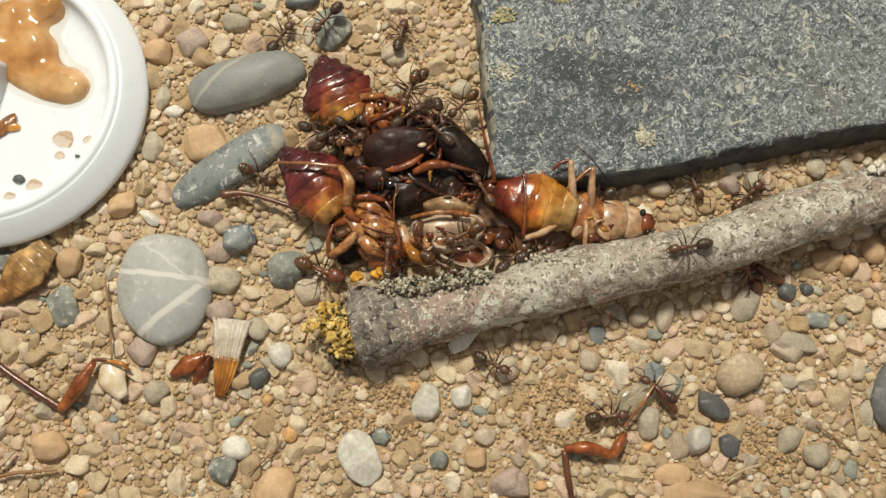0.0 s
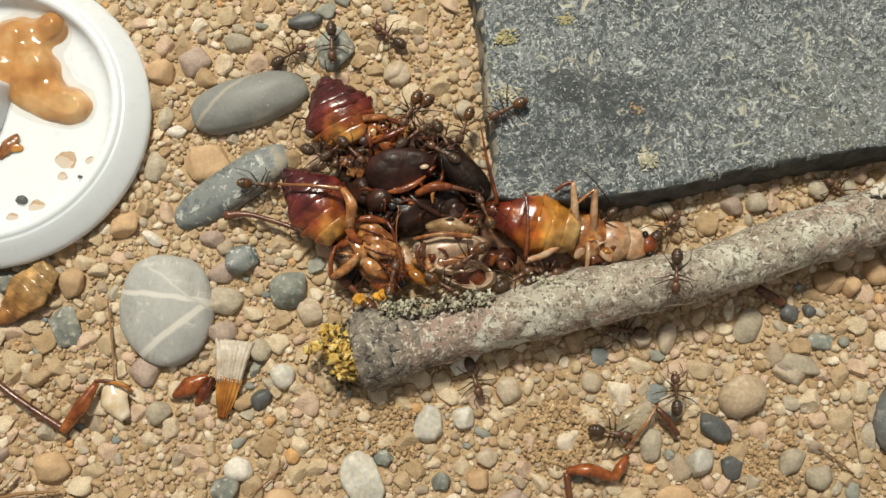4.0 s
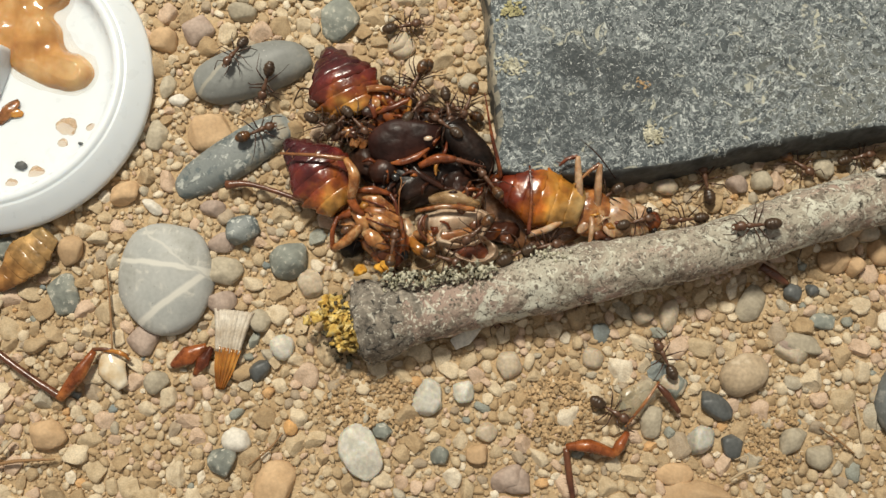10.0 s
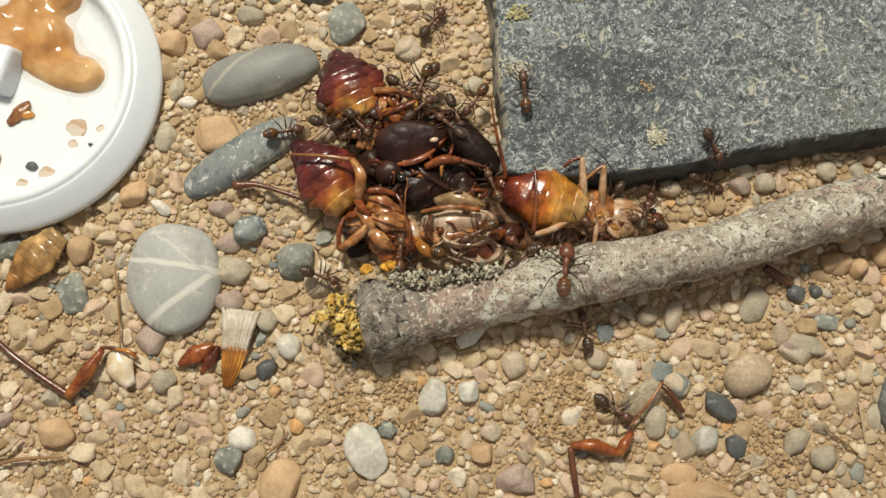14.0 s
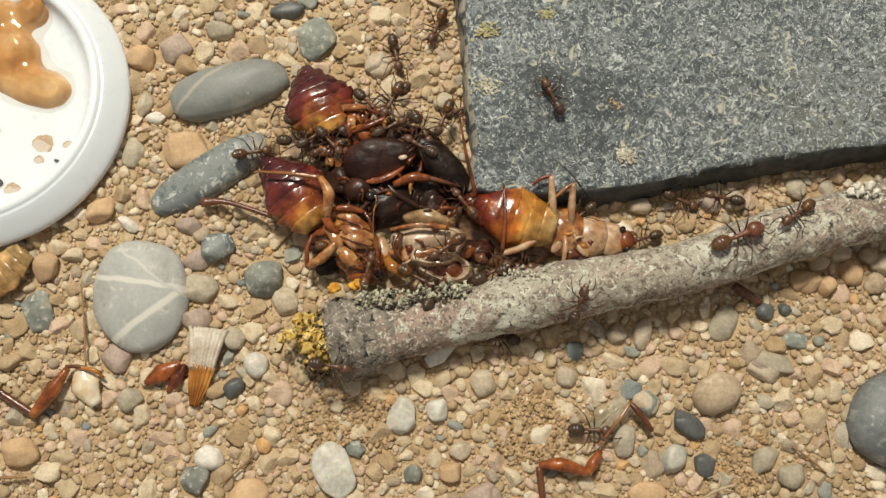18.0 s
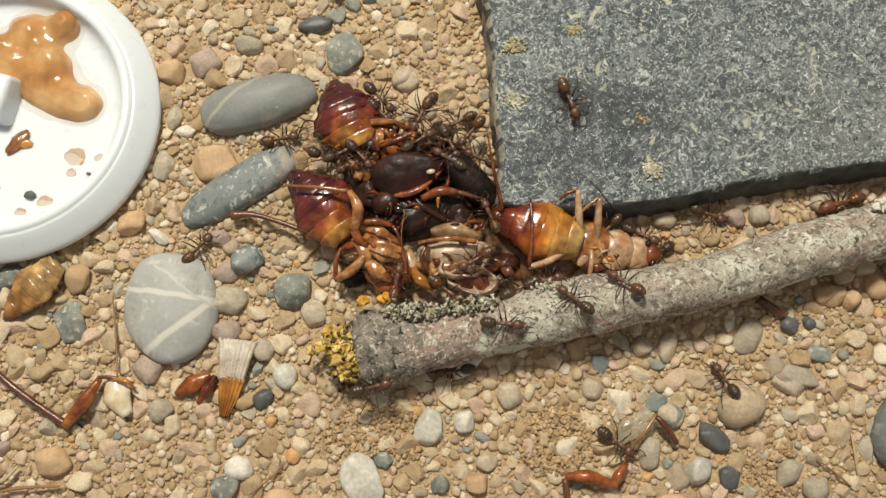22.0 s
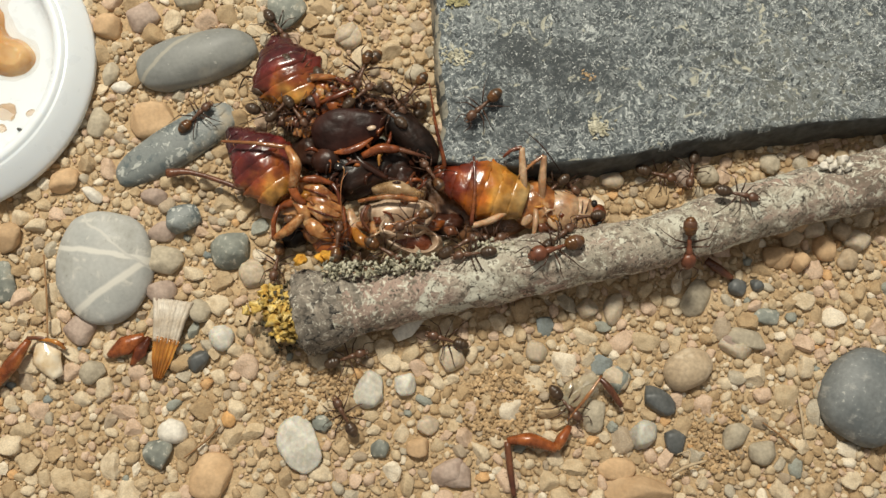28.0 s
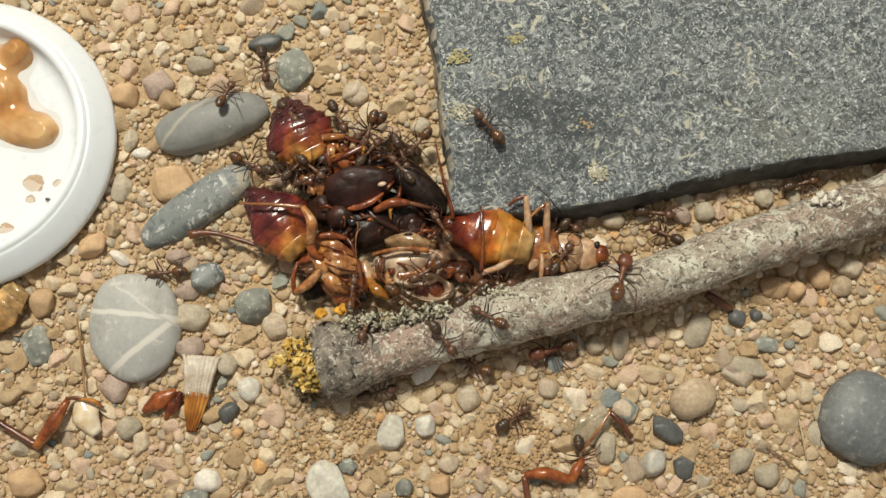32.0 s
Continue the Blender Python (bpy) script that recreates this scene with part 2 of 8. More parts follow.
add_patch(VEINED_STONE, (0.54, 0.525, 0.475), 0.4, 0.56, 0.68, 0.6)
add_patch(VEINED_STONE, (0.22, 0.215, 0.19), 1.3, 0.66, 0.70)
BEIGE_STONE = material("beige_stone", [(0.40, 0.30, 0.195), (0.53, 0.42, 0.29)], 0.2, 0.75, 0.3, 1.5)
add_patch(BEIGE_STONE, (0.60, 0.50, 0.37), 0.3, 0.55, 0.68)
MILKY_STONE = material("milky_stone", [(0.48, 0.455, 0.385), (0.64, 0.615, 0.54)], 0.25, 0.5, 0.4, 1.2, vary=0.1, through_light=0.2)
PALE_STONE = material("pale_stone", [(0.46, 0.37, 0.265), (0.60, 0.51, 0.385)], 0.22, 0.55, 0.25, 1.5, vary=0.12, through_light=0.15)
TAN_STONE = material("tan_stone", [(0.46, 0.30, 0.165), (0.60, 0.42, 0.25)], 0.22, 0.85, 0.4, 1.5, vary=0.14, speck=(0.86, 1.08))
MAUVE_STONE = material("mauve_stone", [(0.34, 0.25, 0.20), (0.44, 0.35, 0.29)], 0.3, 0.75, 0.4, 1.5, vary=0.12)
GREYTAN_STONE = material("grey_tan_stone", [(0.39, 0.335, 0.25), (0.51, 0.445, 0.33)], 0.3, 0.75, 0.45, 1.5, vary=0.15)
ORANGE_STONE = material("orange_stone", [(0.60, 0.33, 0.12), (0.68, 0.42, 0.2)], 0.3, 0.8, 0.3, 2.0)
WHITE_STONE = material("white_stone", [(0.66, 0.61, 0.52), (0.76, 0.72, 0.64)], 0.3, 0.6, 0.2, 1.5)
SLATE = material("slate", [(0.050, 0.060, 0.066), (0.085, 0.100, 0.106), (0.13, 0.146, 0.15)], 0.09, 0.8, 1.0, 1.0, detail=10, speck=(0.7, 1.3))
add_spot(SLATE, (71.8, 28.1), (26, 20), (0.20, 0.20, 0.165), 0.45)
add_patch(SLATE, (0.20, 0.222, 0.226), 0.36, 0.50, 0.55, 1.8)
add_patch(SLATE, (0.34, 0.37, 0.365), 0.5, 0.535, 0.57, 2.0)
add_patch(SLATE, (0.075, 0.088, 0.094), 0.5, 0.54, 0.60, 1.2)
add_patch(SLATE, (0.54, 0.57, 0.555), 0.65, 0.585, 0.615, 2.0)
add_patch(SLATE, (0.035, 0.042, 0.046), 0.9, 0.57, 0.61, 1.4)
add_spot(SLATE, (33.0, 29.6), (15, 10), (0.04, 0.047, 0.05), 0.72)
add_spot(SLATE, (24.0, 33.5), (8, 7), (0.04, 0.047, 0.05), 0.7)
add_spot(SLATE, (20.0, 22.0), (18, 8), (0.055, 0.064, 0.068), 0.55)
add_patch(SLATE, (0.66, 0.68, 0.66), 1.5, 0.605, 0.635, 1.2)
add_patch(SLATE, (0.46, 0.45, 0.36), 0.26, 0.605, 0.65, 1.0)
# slate for the slab's front faces, with their shade put into the colour
SLATE_SHADED = material("shaded_slate_front", [(0.045, 0.048, 0.048), (0.10, 0.106, 0.104)], 0.3, 0.75, 1.0, 0.8, detail=9, speck=(0.6, 1.3))
SLATE_DUST = material("dusty_slate", [(0.22, 0.215, 0.18), (0.42, 0.37, 0.28)], 0.3, 0.9, 0.8, 1.0)
add_patch(SLATE_DUST, (0.08, 0.09, 0.092), 0.4, 0.54, 0.60, 1.0)
BARK = material("bark", [(0.185, 0.14, 0.11), (0.29, 0.228, 0.18), (0.41, 0.348, 0.28)], 0.12, 0.88, 1.0, 1.1, detail=10, speck=(0.62, 1.28))
BX, BY = -14.4, -13.0
add_patch(BARK, (0.36, 0.245, 0.20), 0.16, 0.52, 0.62, 0.3, (17, 4))
add_patch(BARK, (0.16, 0.12, 0.095), 0.5, 0.57, 0.64, 0.3, (17, 6))
for at, reach, color, most in (((2.0, -9.6), (20, 7), (0.35, 0.25, 0.205), 0.7), ((17.4, -4.9), (9, 9), (0.50, 0.485, 0.395), 0.6), ((30.9, -3.1), (12, 8), (0.47, 0.45, 0.36), 0.55),
                               ((48.5, 1.1), (14, 7), (0.50, 0.48, 0.385), 0.55), ((63.4, 5.8), (16, 7), (0.47, 0.45, 0.36), 0.55)):
    add_spot(BARK, (at[0] - BX, at[1] - BY), reach, color, most)
add_patch(BARK, (0.53, 0.515, 0.43), 0.16, 0.54, 0.60, 1.0)
add_patch(BARK, (0.17, 0.14, 0.108), 0.45, 0.54, 0.60, 1.4)
add_patch(BARK, (0.10, 0.085, 0.066), 1.2, 0.57, 0.61, 1.0)
add_patch(BARK, (0.62, 0.605, 0.51), 0.6, 0.575, 0.615, 1.4)
add_patch(BARK, (0.055, 0.047, 0.038), 0.95, 0.61, 0.635, 0.8)
add_patch(BARK, (0.58, 0.555, 0.45), 1.6, 0.60, 0.635, 0.6)
BARK_END = material("weathered_bark", [(0.11, 0.095, 0.078), (0.31, 0.27, 0.22)], 0.45, 0.9, 1.0, 1.4, detail=10, speck=(0.6, 1.35))
add_patch(BARK_END, (0.36, 0.31, 0.25), 0.3, 0.55, 0.66, 0.6)
add_patch(BARK_END, (0.50, 0.47, 0.40), 0.9, 0.56, 0.60, 1.2)
add_patch(BARK_END, (0.03, 0.027, 0.024), 0.6, 0.55, 0.61, 1.0)
LICHEN = material("yellow_lichen", [(0.44, 0.25, 0.05), (0.66, 0.46, 0.12), (0.74, 0.63, 0.34)], 0.7, 0.85, 0.5, 2.5, vary=0.25, island=True)
ORANGE_LICHEN = material("orange_lichen", [(0.50, 0.22, 0.02), (0.74, 0.40, 0.05)], 0.6, 0.8, 0.5, 2.0, vary=0.15, island=True)
PALE_LICHEN = material("pale_lichen", [(0.30, 0.28, 0.19), (0.66, 0.63, 0.50)], 0.8, 0.9, 0.6, 2.5, vary=0.25, island=True)
FADED_LICHEN = material("faded_lichen", [(0.30, 0.27, 0.12), (0.52, 0.47, 0.27)], 0.8, 0.9, 0.6, 2.5, vary=0.25, island=True)
DARK_LICHEN = material("dark_lichen", [(0.05, 0.04, 0.025), (0.13, 0.105, 0.05)], 0.8, 0.9, 0.6, 2.5, vary=0.25, island=True)
PLASTIC = material("white_plastic", [(0.73, 0.775, 0.81), (0.75, 0.795, 0.83)], 0.02, 0.3, 0.004, 0.3, speck=(0.99, 1.01), through_light=0.5)
PLASTIC.node_tree.nodes["Principled BSDF"].inputs["Subsurface Scale"].default_value = 2 * MM
PLASTIC.node_tree.nodes["Principled BSDF"].inputs["Subsurface Radius"].default_value = (1.0, 0.95, 0.9)
JELLY = material("amber_jelly", [(0.38, 0.15, 0.035), (0.55, 0.275, 0.085), (0.70, 0.45, 0.21)], 0.14, 0.14, 0.15, 0.3, coat=0.4, speck=(0.9, 1.1), alpha=0.86, through_light=0.2)
FILM = material("jelly_film", [(0.66, 0.44, 0.20), (0.78, 0.60, 0.36)], 0.1, 0.25, 0.05, 0.4, speck=(0.95, 1.05), alpha=0.13)
SYRUP = material("syrup", [(0.58, 0.28, 0.05), (0.72, 0.45, 0.15)], 0.4, 0.3, 0.1, 0.6, alpha=0.32)


# ---- mesh helpers (all in millimetres) ----
def thing(name, x, y, z=0.0, rz=0.0, rx=0.0, ry=0.0, label="", category="", group="", kind=""):
    ob = new(name)
    ob.empty_display_size = 0.003
    ob.matrix_basis = pose(x * MM, y * MM, z * MM, rx, ry, rz)
    return tagged(ob, label, category, group, kind)


def part(name, bm, mat, parent=None, label="", smooth=True):
    """Links a bmesh in millimetres as one mesh object, under a thing or a part."""
    for v in bm.verts:
        v.co *= MM
    bmesh.ops.recalc_face_normals(bm, faces=bm.faces[:])
    for f in bm.faces:
        f.smooth = smooth
    data = bpy.data.meshes.new(name)
    bm.to_mesh(data)
    bm.free()
    data.materials.append(mat)
    ob = new(name, data)
    ob.parent = parent
    return tagged(ob, label)


def put(ob, x, y, z, rx=0, ry=0, rz=0):
    ob.matrix_basis = pose(x * MM, y * MM, z * MM, rx, ry, rz)
    return ob


def ball(bm, at, size, turn=(0, 0, 0), u=14, v=9, rough=0.0, seed=0.0, freq=1.0):
    """An ellipsoid with half axes size, turned by degrees, its skin made uneven by rough."""
    made = bmesh.ops.create_uvsphere(bm, u_segments=u, v_segments=v, radius=1)["verts"]
    m = pose(*at, *turn)
    for p in made:
        q = Vector((p.co.x * size[0], p.co.y * size[1], p.co.z * size[2]))
        if rough:
            q *= 1 + rough * noise.noise(p.co * freq * 2 + Vector((seed, seed * 1.7, 3.1)))
        p.co = m @ q
    return made


def tube(bm, points, radii, sides=8, close=True, flat=1.0):
    """A tapered round rod along points; flat squeezes it across the vertical."""
    pts = [Vector(p) for p in points]
    rings = []
    for k, p in enumerate(pts):
        way = (pts[min(k + 1, len(pts) - 1)] - pts[max(k - 1, 0)]).normalized()
        side = way.cross(UP)
        side = side.normalized() if side.length > 1e-4 else Vector((1, 0, 0))
        top = side.cross(way)
        r = radii[k] if isinstance(radii, (list, tuple)) else radii
        rings.append([bm.verts.new(p + (side * math.cos(a) + top * math.sin(a) * flat) * r)
                      for a in [2 * math.pi * j / sides for j in range(sides)]])
    for a, b in zip(rings, rings[1:]):
        for j in range(sides):
            bm.faces.new((a[j], a[(j + 1) % sides], b[(j + 1) % sides], b[j]))
    if close:
        bm.faces.new(rings[0])
        bm.faces.new(rings[-1])
    return rings


def curve_points(points, steps):
    """Points on a smooth line through the given ones (Catmull-Rom); any number of columns."""
    p = np.array(points, float)
    p = np.vstack([2 * p[0] - p[1], p, 2 * p[-1] - p[-2]])
    out = []
    for k in range(1, len(p) - 2):
        for s in range(steps):
            t = s / steps
            a, b, c, d = p[k - 1:k + 3]
            out.append(0.5 * (2 * b + (c - a) * t + (2 * a - 5 * b + 4 * c - d) * t * t + (3 * b - a - 3 * c + d) * t ** 3))
    return np.array(out + [p[-2]])


def height(x, y):
    """The lie of the sand, in mm."""
    return 0.7 * noise.noise(Vector((x * 0.035, y * 0.035, 0.3))) + 0.35 * noise.noise(Vector((x * 0.11, y * 0.11, 7.0)))


# ---- the ground ----
def make_ground():
    n = 260
    edge = np.concatenate([-np.geomspace(300, 132, 10), np.linspace(-130, 130, n), np.geomspace(132, 300, 10)])
    verts = [(x * MM, y * MM, (height(x, y) + 0.14 * noise.noise(Vector((x * 0.7, y * 0.7, 1))) if abs(x) < 131 and abs(y) < 131 else 0) * MM)
             for y in edge for x in edge]
    w = len(edge)
    faces = [(j * w + i, j * w + i + 1, (j + 1) * w + i + 1, (j + 1) * w + i) for j in range(w - 1) for i in range(w - 1)]
    data = bpy.data.meshes.new("ground")
    data.from_pydata(verts, [], faces)
    data.polygons.foreach_set("use_smooth", [True] * len(faces))
    data.materials.append(SAND)
    tagged(new("ground", data), "dry ochre sand with fine grit", "ground", kind="structure")


make_ground()
STONES = []


def grains(name, places, mat, label, category, seed=3):
    """Loose grains as one joined mesh: rows of x, y, diameter, sink."""
    rng = np.random.default_rng(seed)
    shapes = {}
    for level in (1, 2, 3):
        for k in range(14):
            bm = bmesh.new()
            bmesh.ops.create_icosphere(bm, subdivisions=level, radius=1)
            flats = [(Vector(rng.normal(0, 1, 3)).normalized(), rng.uniform(0.5, 0.8)) for _ in range(11)]
            for v in bm.verts:
                d = v.co.copy()
                for n, reach in flats:
                    over = v.co.dot(n) - reach
                    if over > 0:
                        v.co -= n * over * 0.95
                v.co *= 1.28 + 0.16 * noise.noise(d * 1.3 + Vector((k * 3.7, level, 0))) + 0.05 * noise.noise(d * 4.5 + Vector((k, 0, level)))
            co = np.array([v.co[:] for v in bm.verts])
            fa = np.array([[v.index for v in f.verts] for f in bm.faces])
            shapes[level, k] = (co, fa)
            bm.free()
    allv, allf, soft, at = [], [], [], 0
    for x, y, d, sink in places:
        co, fa = shapes[3 if d > 2.5 else 2 if d > 1.1 else 1, int(rng.integers(14))]
        s = d / 2 * rng.uniform([0.92, 0.72, 0.5], [1.2, 1.05, 0.8])
        a = rng.uniform(0, 6.283)
        b = rng.uniform(-0.5, 0.5)
        p = co * s
        p = np.stack([p[:, 0], p[:, 1] * np.cos(b) - p[:, 2] * np.sin(b), p[:, 1] * np.sin(b) + p[:, 2] * np.cos(b)], 1)
        p = np.stack([p[:, 0] * np.cos(a) - p[:, 1] * np.sin(a), p[:, 0] * np.sin(a) + p[:, 1] * np.cos(a), p[:, 2]], 1)
        p += (x, y, height(x, y) + d * sink)
        allv.append(p)
        allf.append(fa + at)
        soft.append(np.full(len(fa), rng.random() < (0.6 if d > 1.1 else 0.25)))
        at += len(co)
    co, fa = np.concatenate(allv) * MM, np.concatenate(allf)
    data = bpy.data.meshes.new(name)
    data.vertices.add(len(co))
    data.vertices.foreach_set("co", co.ravel())
    data.loops.add(fa.size)
    data.loops.foreach_set("vertex_index", fa.ravel().astype(np.int32))
    data.polygons.add(len(fa))
    data.polygons.foreach_set("loop_start", np.arange(0, fa.size, 3, dtype=np.int32))
    data.polygons.foreach_set("use_smooth", np.concatenate(soft))
    data.update(calc_edges=True)
    data.materials.append(mat)
    return tagged(new(name, data), label, category, kind="stuff")


def free_of_stones(x, y, r):
    for sx, sy, sl, sw, sa in STONES:
        c, s = math.cos(-sa), math.sin(-sa)
        u, v = (x - sx) * c - (y - sy) * s, (x - sx) * s + (y - sy) * c
        if (u / (sl + r * 0.4)) ** 2 + (v / (sw + r * 0.4)) ** 2 < 1:
            return False
    return True


def make_gravel():
    rng = np.random.default_rng(11)
    places, cell = [], {}

    def room(x, y, d):
        for i in range(int(x // 2.5) - 1, int(x // 2.5) + 2):
            for j in range(int(y // 2.5) - 1, int(y // 2.5) + 2):
                for px, py, pd in cell.get((i, j), ()):
                    if (px - x) ** 2 + (py - y) ** 2 < ((pd + d) * 0.385) ** 2:
                        return False
        return True

    for count, low, high, sink in ((2500, 2.6, 4.4, 0.0), (24000, 1.5, 2.6, 0.06), (80000, 0.95, 1.5, 0.14), (100000, 0.4, 0.95, 0.25)):
        for _ in range(count):
            x, y = rng.uniform(-112, 112), rng.uniform(-74, 86)
            d = rng.uniform(low, high)
            much = noise.noise(Vector((x * 0.03, y * 0.03, 20))) + 0.5 * noise.noise(Vector((x * 0.1, y * 0.1, 5)))
            if d > 1.6 and rng.random() < 0.10 - 0.8 * much:
                continue
            if x > 14 and y > 22 or (x + 82) ** 2 + (y - 31) ** 2 < 25 ** 2:
                continue
            if not room(x, y, d) or not free_of_stones(x, y, d / 2):
                continue
            cell.setdefault((int(x // 2.5), int(y // 2.5)), []).append((x, y, d))
            places.append((x, y, d, sink))
    grains("gravel", [p for p in places if p[2] >= 0.95], GRAVEL, "beige and grey worn gravel grains on sand", "gravel")
    grains("grit", [p for p in places if p[2] < 0.95], GRIT, "ochre grit and coarse sand between the gravel", "grit", seed=4)


def make_soil():
    rng = np.random.default_rng(5)
    places = []
    for x, y, w, h, count in ((-12.0, -27.4, 9, 6, 1300), (20.5, -28.0, 7, 6, 1100), (58.9, -33.5, 5, 6, 700)):
        for _ in range(count):
            a, r = rng.uniform(0, 6.283), rng.random() ** 0.5
            px, py = x + w * r * math.cos(a), y + h * r * math.sin(a)
            if free_of_stones(px, py, 0):
                places.append((px, py, rng.uniform(0.35, 1.0), 0.75 * rng.random() + 0.3))
    grains("damp_soil", places, SOIL, "damp brown soil crumbs between the gravel", "soil", seed=9)


# ---- single pebbles ----
def pebble(x, y, length, width, high, turn, mat, label, square=2.3, seed=0.0, rough=0.12, taper=0.0):
    """A worn stone, half sunk; turn in degrees; square above 2 makes it blockier, taper narrows one end."""
    bm = bmesh.new()
    bmesh.ops.create_icosphere(bm, subdivisions=4 if length > 9 else 3, radius=1)
    rng = np.random.default_rng(int(seed * 10))
    cuts = [Vector(rng.normal(0, 1, 3)).normalized() for _ in range(12)] if rough > 0.09 else []
    for v in bm.verts:
        d = v.co.copy()
        k = (abs(d.x) ** square + abs(d.y) ** square + abs(d.z) ** 2.0) ** (-1.0 / square)
        k *= 1 + rough * (noise.noise(d * 1.1 + Vector((seed * 5.3, 0.4, seed))) + 0.4 * noise.noise(d * 2.9 + Vector((seed, 2, 0))))
        q = d * k
        for cut in cuts:
            over = q.dot(cut) - 0.74
            if over > 0:
                q -= cut * over * 0.85
        q *= 1 + (0.025 * noise.noise(d * 6 + Vector((seed, 0, 0))) + 0.012 * noise.noise(d * 14 + Vector((0, seed, 0)))) * (1 if rough > 0.09 else 0.3)
        q.y *= 1 + taper * q.x
        v.co = Vector((q.x * length / 2, q.y * width / 2, q.z * high / 2))
    ob = part("pebble", bm, mat)
    put(ob, x, y, height(x, y) + high * 0.14, 0, 0, turn)
    STONES.append((x, y, length / 2, width / 2, radians(turn)))
    return tagged(ob, label if len(label.split()) > 3 else label + " in the gravel", "pebble", "loose pebbles")


veined = pebble(-49.3, -4.6, 20.4, 17.2, 7, 100, VEINED_STONE, "large grey pebble crossed by white quartz veins", 2.0, 1.0, 0.08, 0.06)
add_vein(VEINED_STONE, radians(-17), 2.2, 0.62, (0.60, 0.585, 0.53), 0.7)
add_vein(VEINED_STONE, radians(28), -4.2, 0.75, (0.62, 0.60, 0.54), 0.5)
add_vein(VEINED_STONE, radians(-48), 4.6, 0.3, (0.49, 0.48, 0.44), 1.2)
pebble(-35.2, 33.9, 22.5, 9.6, 7, 17, GREY_STONE, "long smooth grey pebble with a pale vein", 2.4, 2.0, 0.07, -0.05)
add_vein(GREY_STONE, radians(118), 3.4, 0.5, (0.34, 0.32, 0.265), 0.8)
pebble(-37.9, 17.9, 24, 7.8, 5, 33, BLUE_STONE, "long blue-grey pebble with pale specks", 2.7, 3.4, 0.06)
pebble(-42.8, 22.4, 10, 7, 4, 10, TAN_STONE, "ochre pebble between two grey stones", 2.3, 4.0, 0.15)
pebble(-36.3, 4.0, 7.8, 6, 5, 35, BLUE_STONE, "wedge-shaped blue-grey pebble", 2.2, 5.0, 0.2, 0.25)
pebble(-27.2, -1.2, 8, 7.4, 6, 60, GREEN_STONE, "blue-green pebble with a rough skin", 2.3, 6.0, 0.16)
pebble(-67.9, -7.4, 8, 6.2, 3, 100, GREEN_STONE, "flat grey stone chip with a pale edge", 2.6, 7.0, 0.16)
pebble(-19.1, 44.2, 8.8, 7.6, 5, 70, GREEN_STONE, "pale blue-green pebble with white marks", 2.4, 8.0, 0.14)
pebble(-24.6, 49.9, 7.2, 4, 3.5, 8, DARK_STONE, "small slate-grey pebble", 2.4, 9.0, 0.12)
pebble(84.9, -26.3, 17, 16, 10, 60, SLATE_PEBBLE, "large smooth dark blue-grey pebble", 2.3, 10.0, 0.06)
pebble(48.4, -27.3, 6.6, 4.7, 4, -35, DARK_STONE, "small dark blue oval pebble", 2.3, 11.0, 0.16)
pebble(53.7, -21.7, 9, 7, 6, 30, BEIGE_STONE, "smooth beige oval pebble", 2.3, 12.0, 0.08)
pebble(-14.0, -35.1, 9.8, 7.6, 4, 110, MILKY_STONE, "flat milky white pebble", 2.4, 13.0, 0.12)
pebble(-29.1, -40.4, 8.6, 7.6, 5, 20, TAN_STONE, "rounded ochre pebble", 2.4, 14.0, 0.12)
pebble(44.5, -42.4, 12, 5.6, 5, 0, TAN_STONE, "long ochre pebble", 2.5, 15.0, 0.1)
pebble(-35.8, -32.8, 5.6, 4.6, 4, 10, WHITE_STONE, "small cream-white pebble", 2.3, 16.0, 0.1)
pebble(-38.3, -36.6, 5.8, 5.2, 4, 70, GREEN_STONE, "small grey-green pebble", 2.3, 17.0, 0.14)
pebble(-26.3, -30.8, 3, 2.8, 2.5, 0, ORANGE_STONE, "tiny orange pebble", 2.4, 18.0, 0.1)
pebble(-10.4, -31.6, 3.8, 3.4, 2.5, 0, GREEN_STONE, "tiny teal pebble", 2.6, 19.0, 0.1)
pebble(-2.5, -25.9, 7, 5.6, 4, 70, MILKY_STONE, "milky white stone chip", 2.6, 20.0, 0.2)
pebble(55.8, -9.1, 7.6, 5.4, 2.5, 55, GREYTAN_STONE, "flat greenish-grey stone chip", 2.6, 21.0, 0.12)
pebble(40.8, -10.9, 6.4, 4, 2.5, 80, PALE_STONE, "flat pale stone chip", 2.6, 22.0, 0.12)
pebble(36.1, -11.2, 4.2, 3.8, 3, 40, PALE_STONE, "pale rounded stone beside the twig", 2.3, 23.0, 0.1)
pebble(63.4, -7.1, 3.8, 3.4, 3, 0, DARK_STONE, "tiny dark blue pebble", 2.3, 24.0, 0.1)
pebble(66.9, -6.6, 2.8, 2.4, 2.5, 0, DARK_STONE, "tiny dark blue pebble", 2.3, 25.0, 0.1)
pebble(68.5, -12.4, 5.2, 3.4, 2.5, 0, GREEN_STONE, "small flat teal stone", 2.6, 26.0, 0.1)
pebble(45.7, -33.1, 5.8, 5.4, 5, 30, MILKY_STONE, "whitish rounded pebble", 2.4, 27.0, 0.12)
pebble(51.2, -34.1, 5, 4.4, 3.5, 120, DARK_STONE, "blue-grey speckled pebble", 2.4, 28.0, 0.12)
pebble(-28.1, -16.7, 5.2, 5, 4, 40, MILKY_STONE, "pale beige pebble", 2.3, 29.0, 0.12)
pebble(-32.4, -12.4, 4.8, 4.8, 3.5, 0, GREYTAN_STONE, "grey-beige pebble", 2.3, 30.0, 0.12)
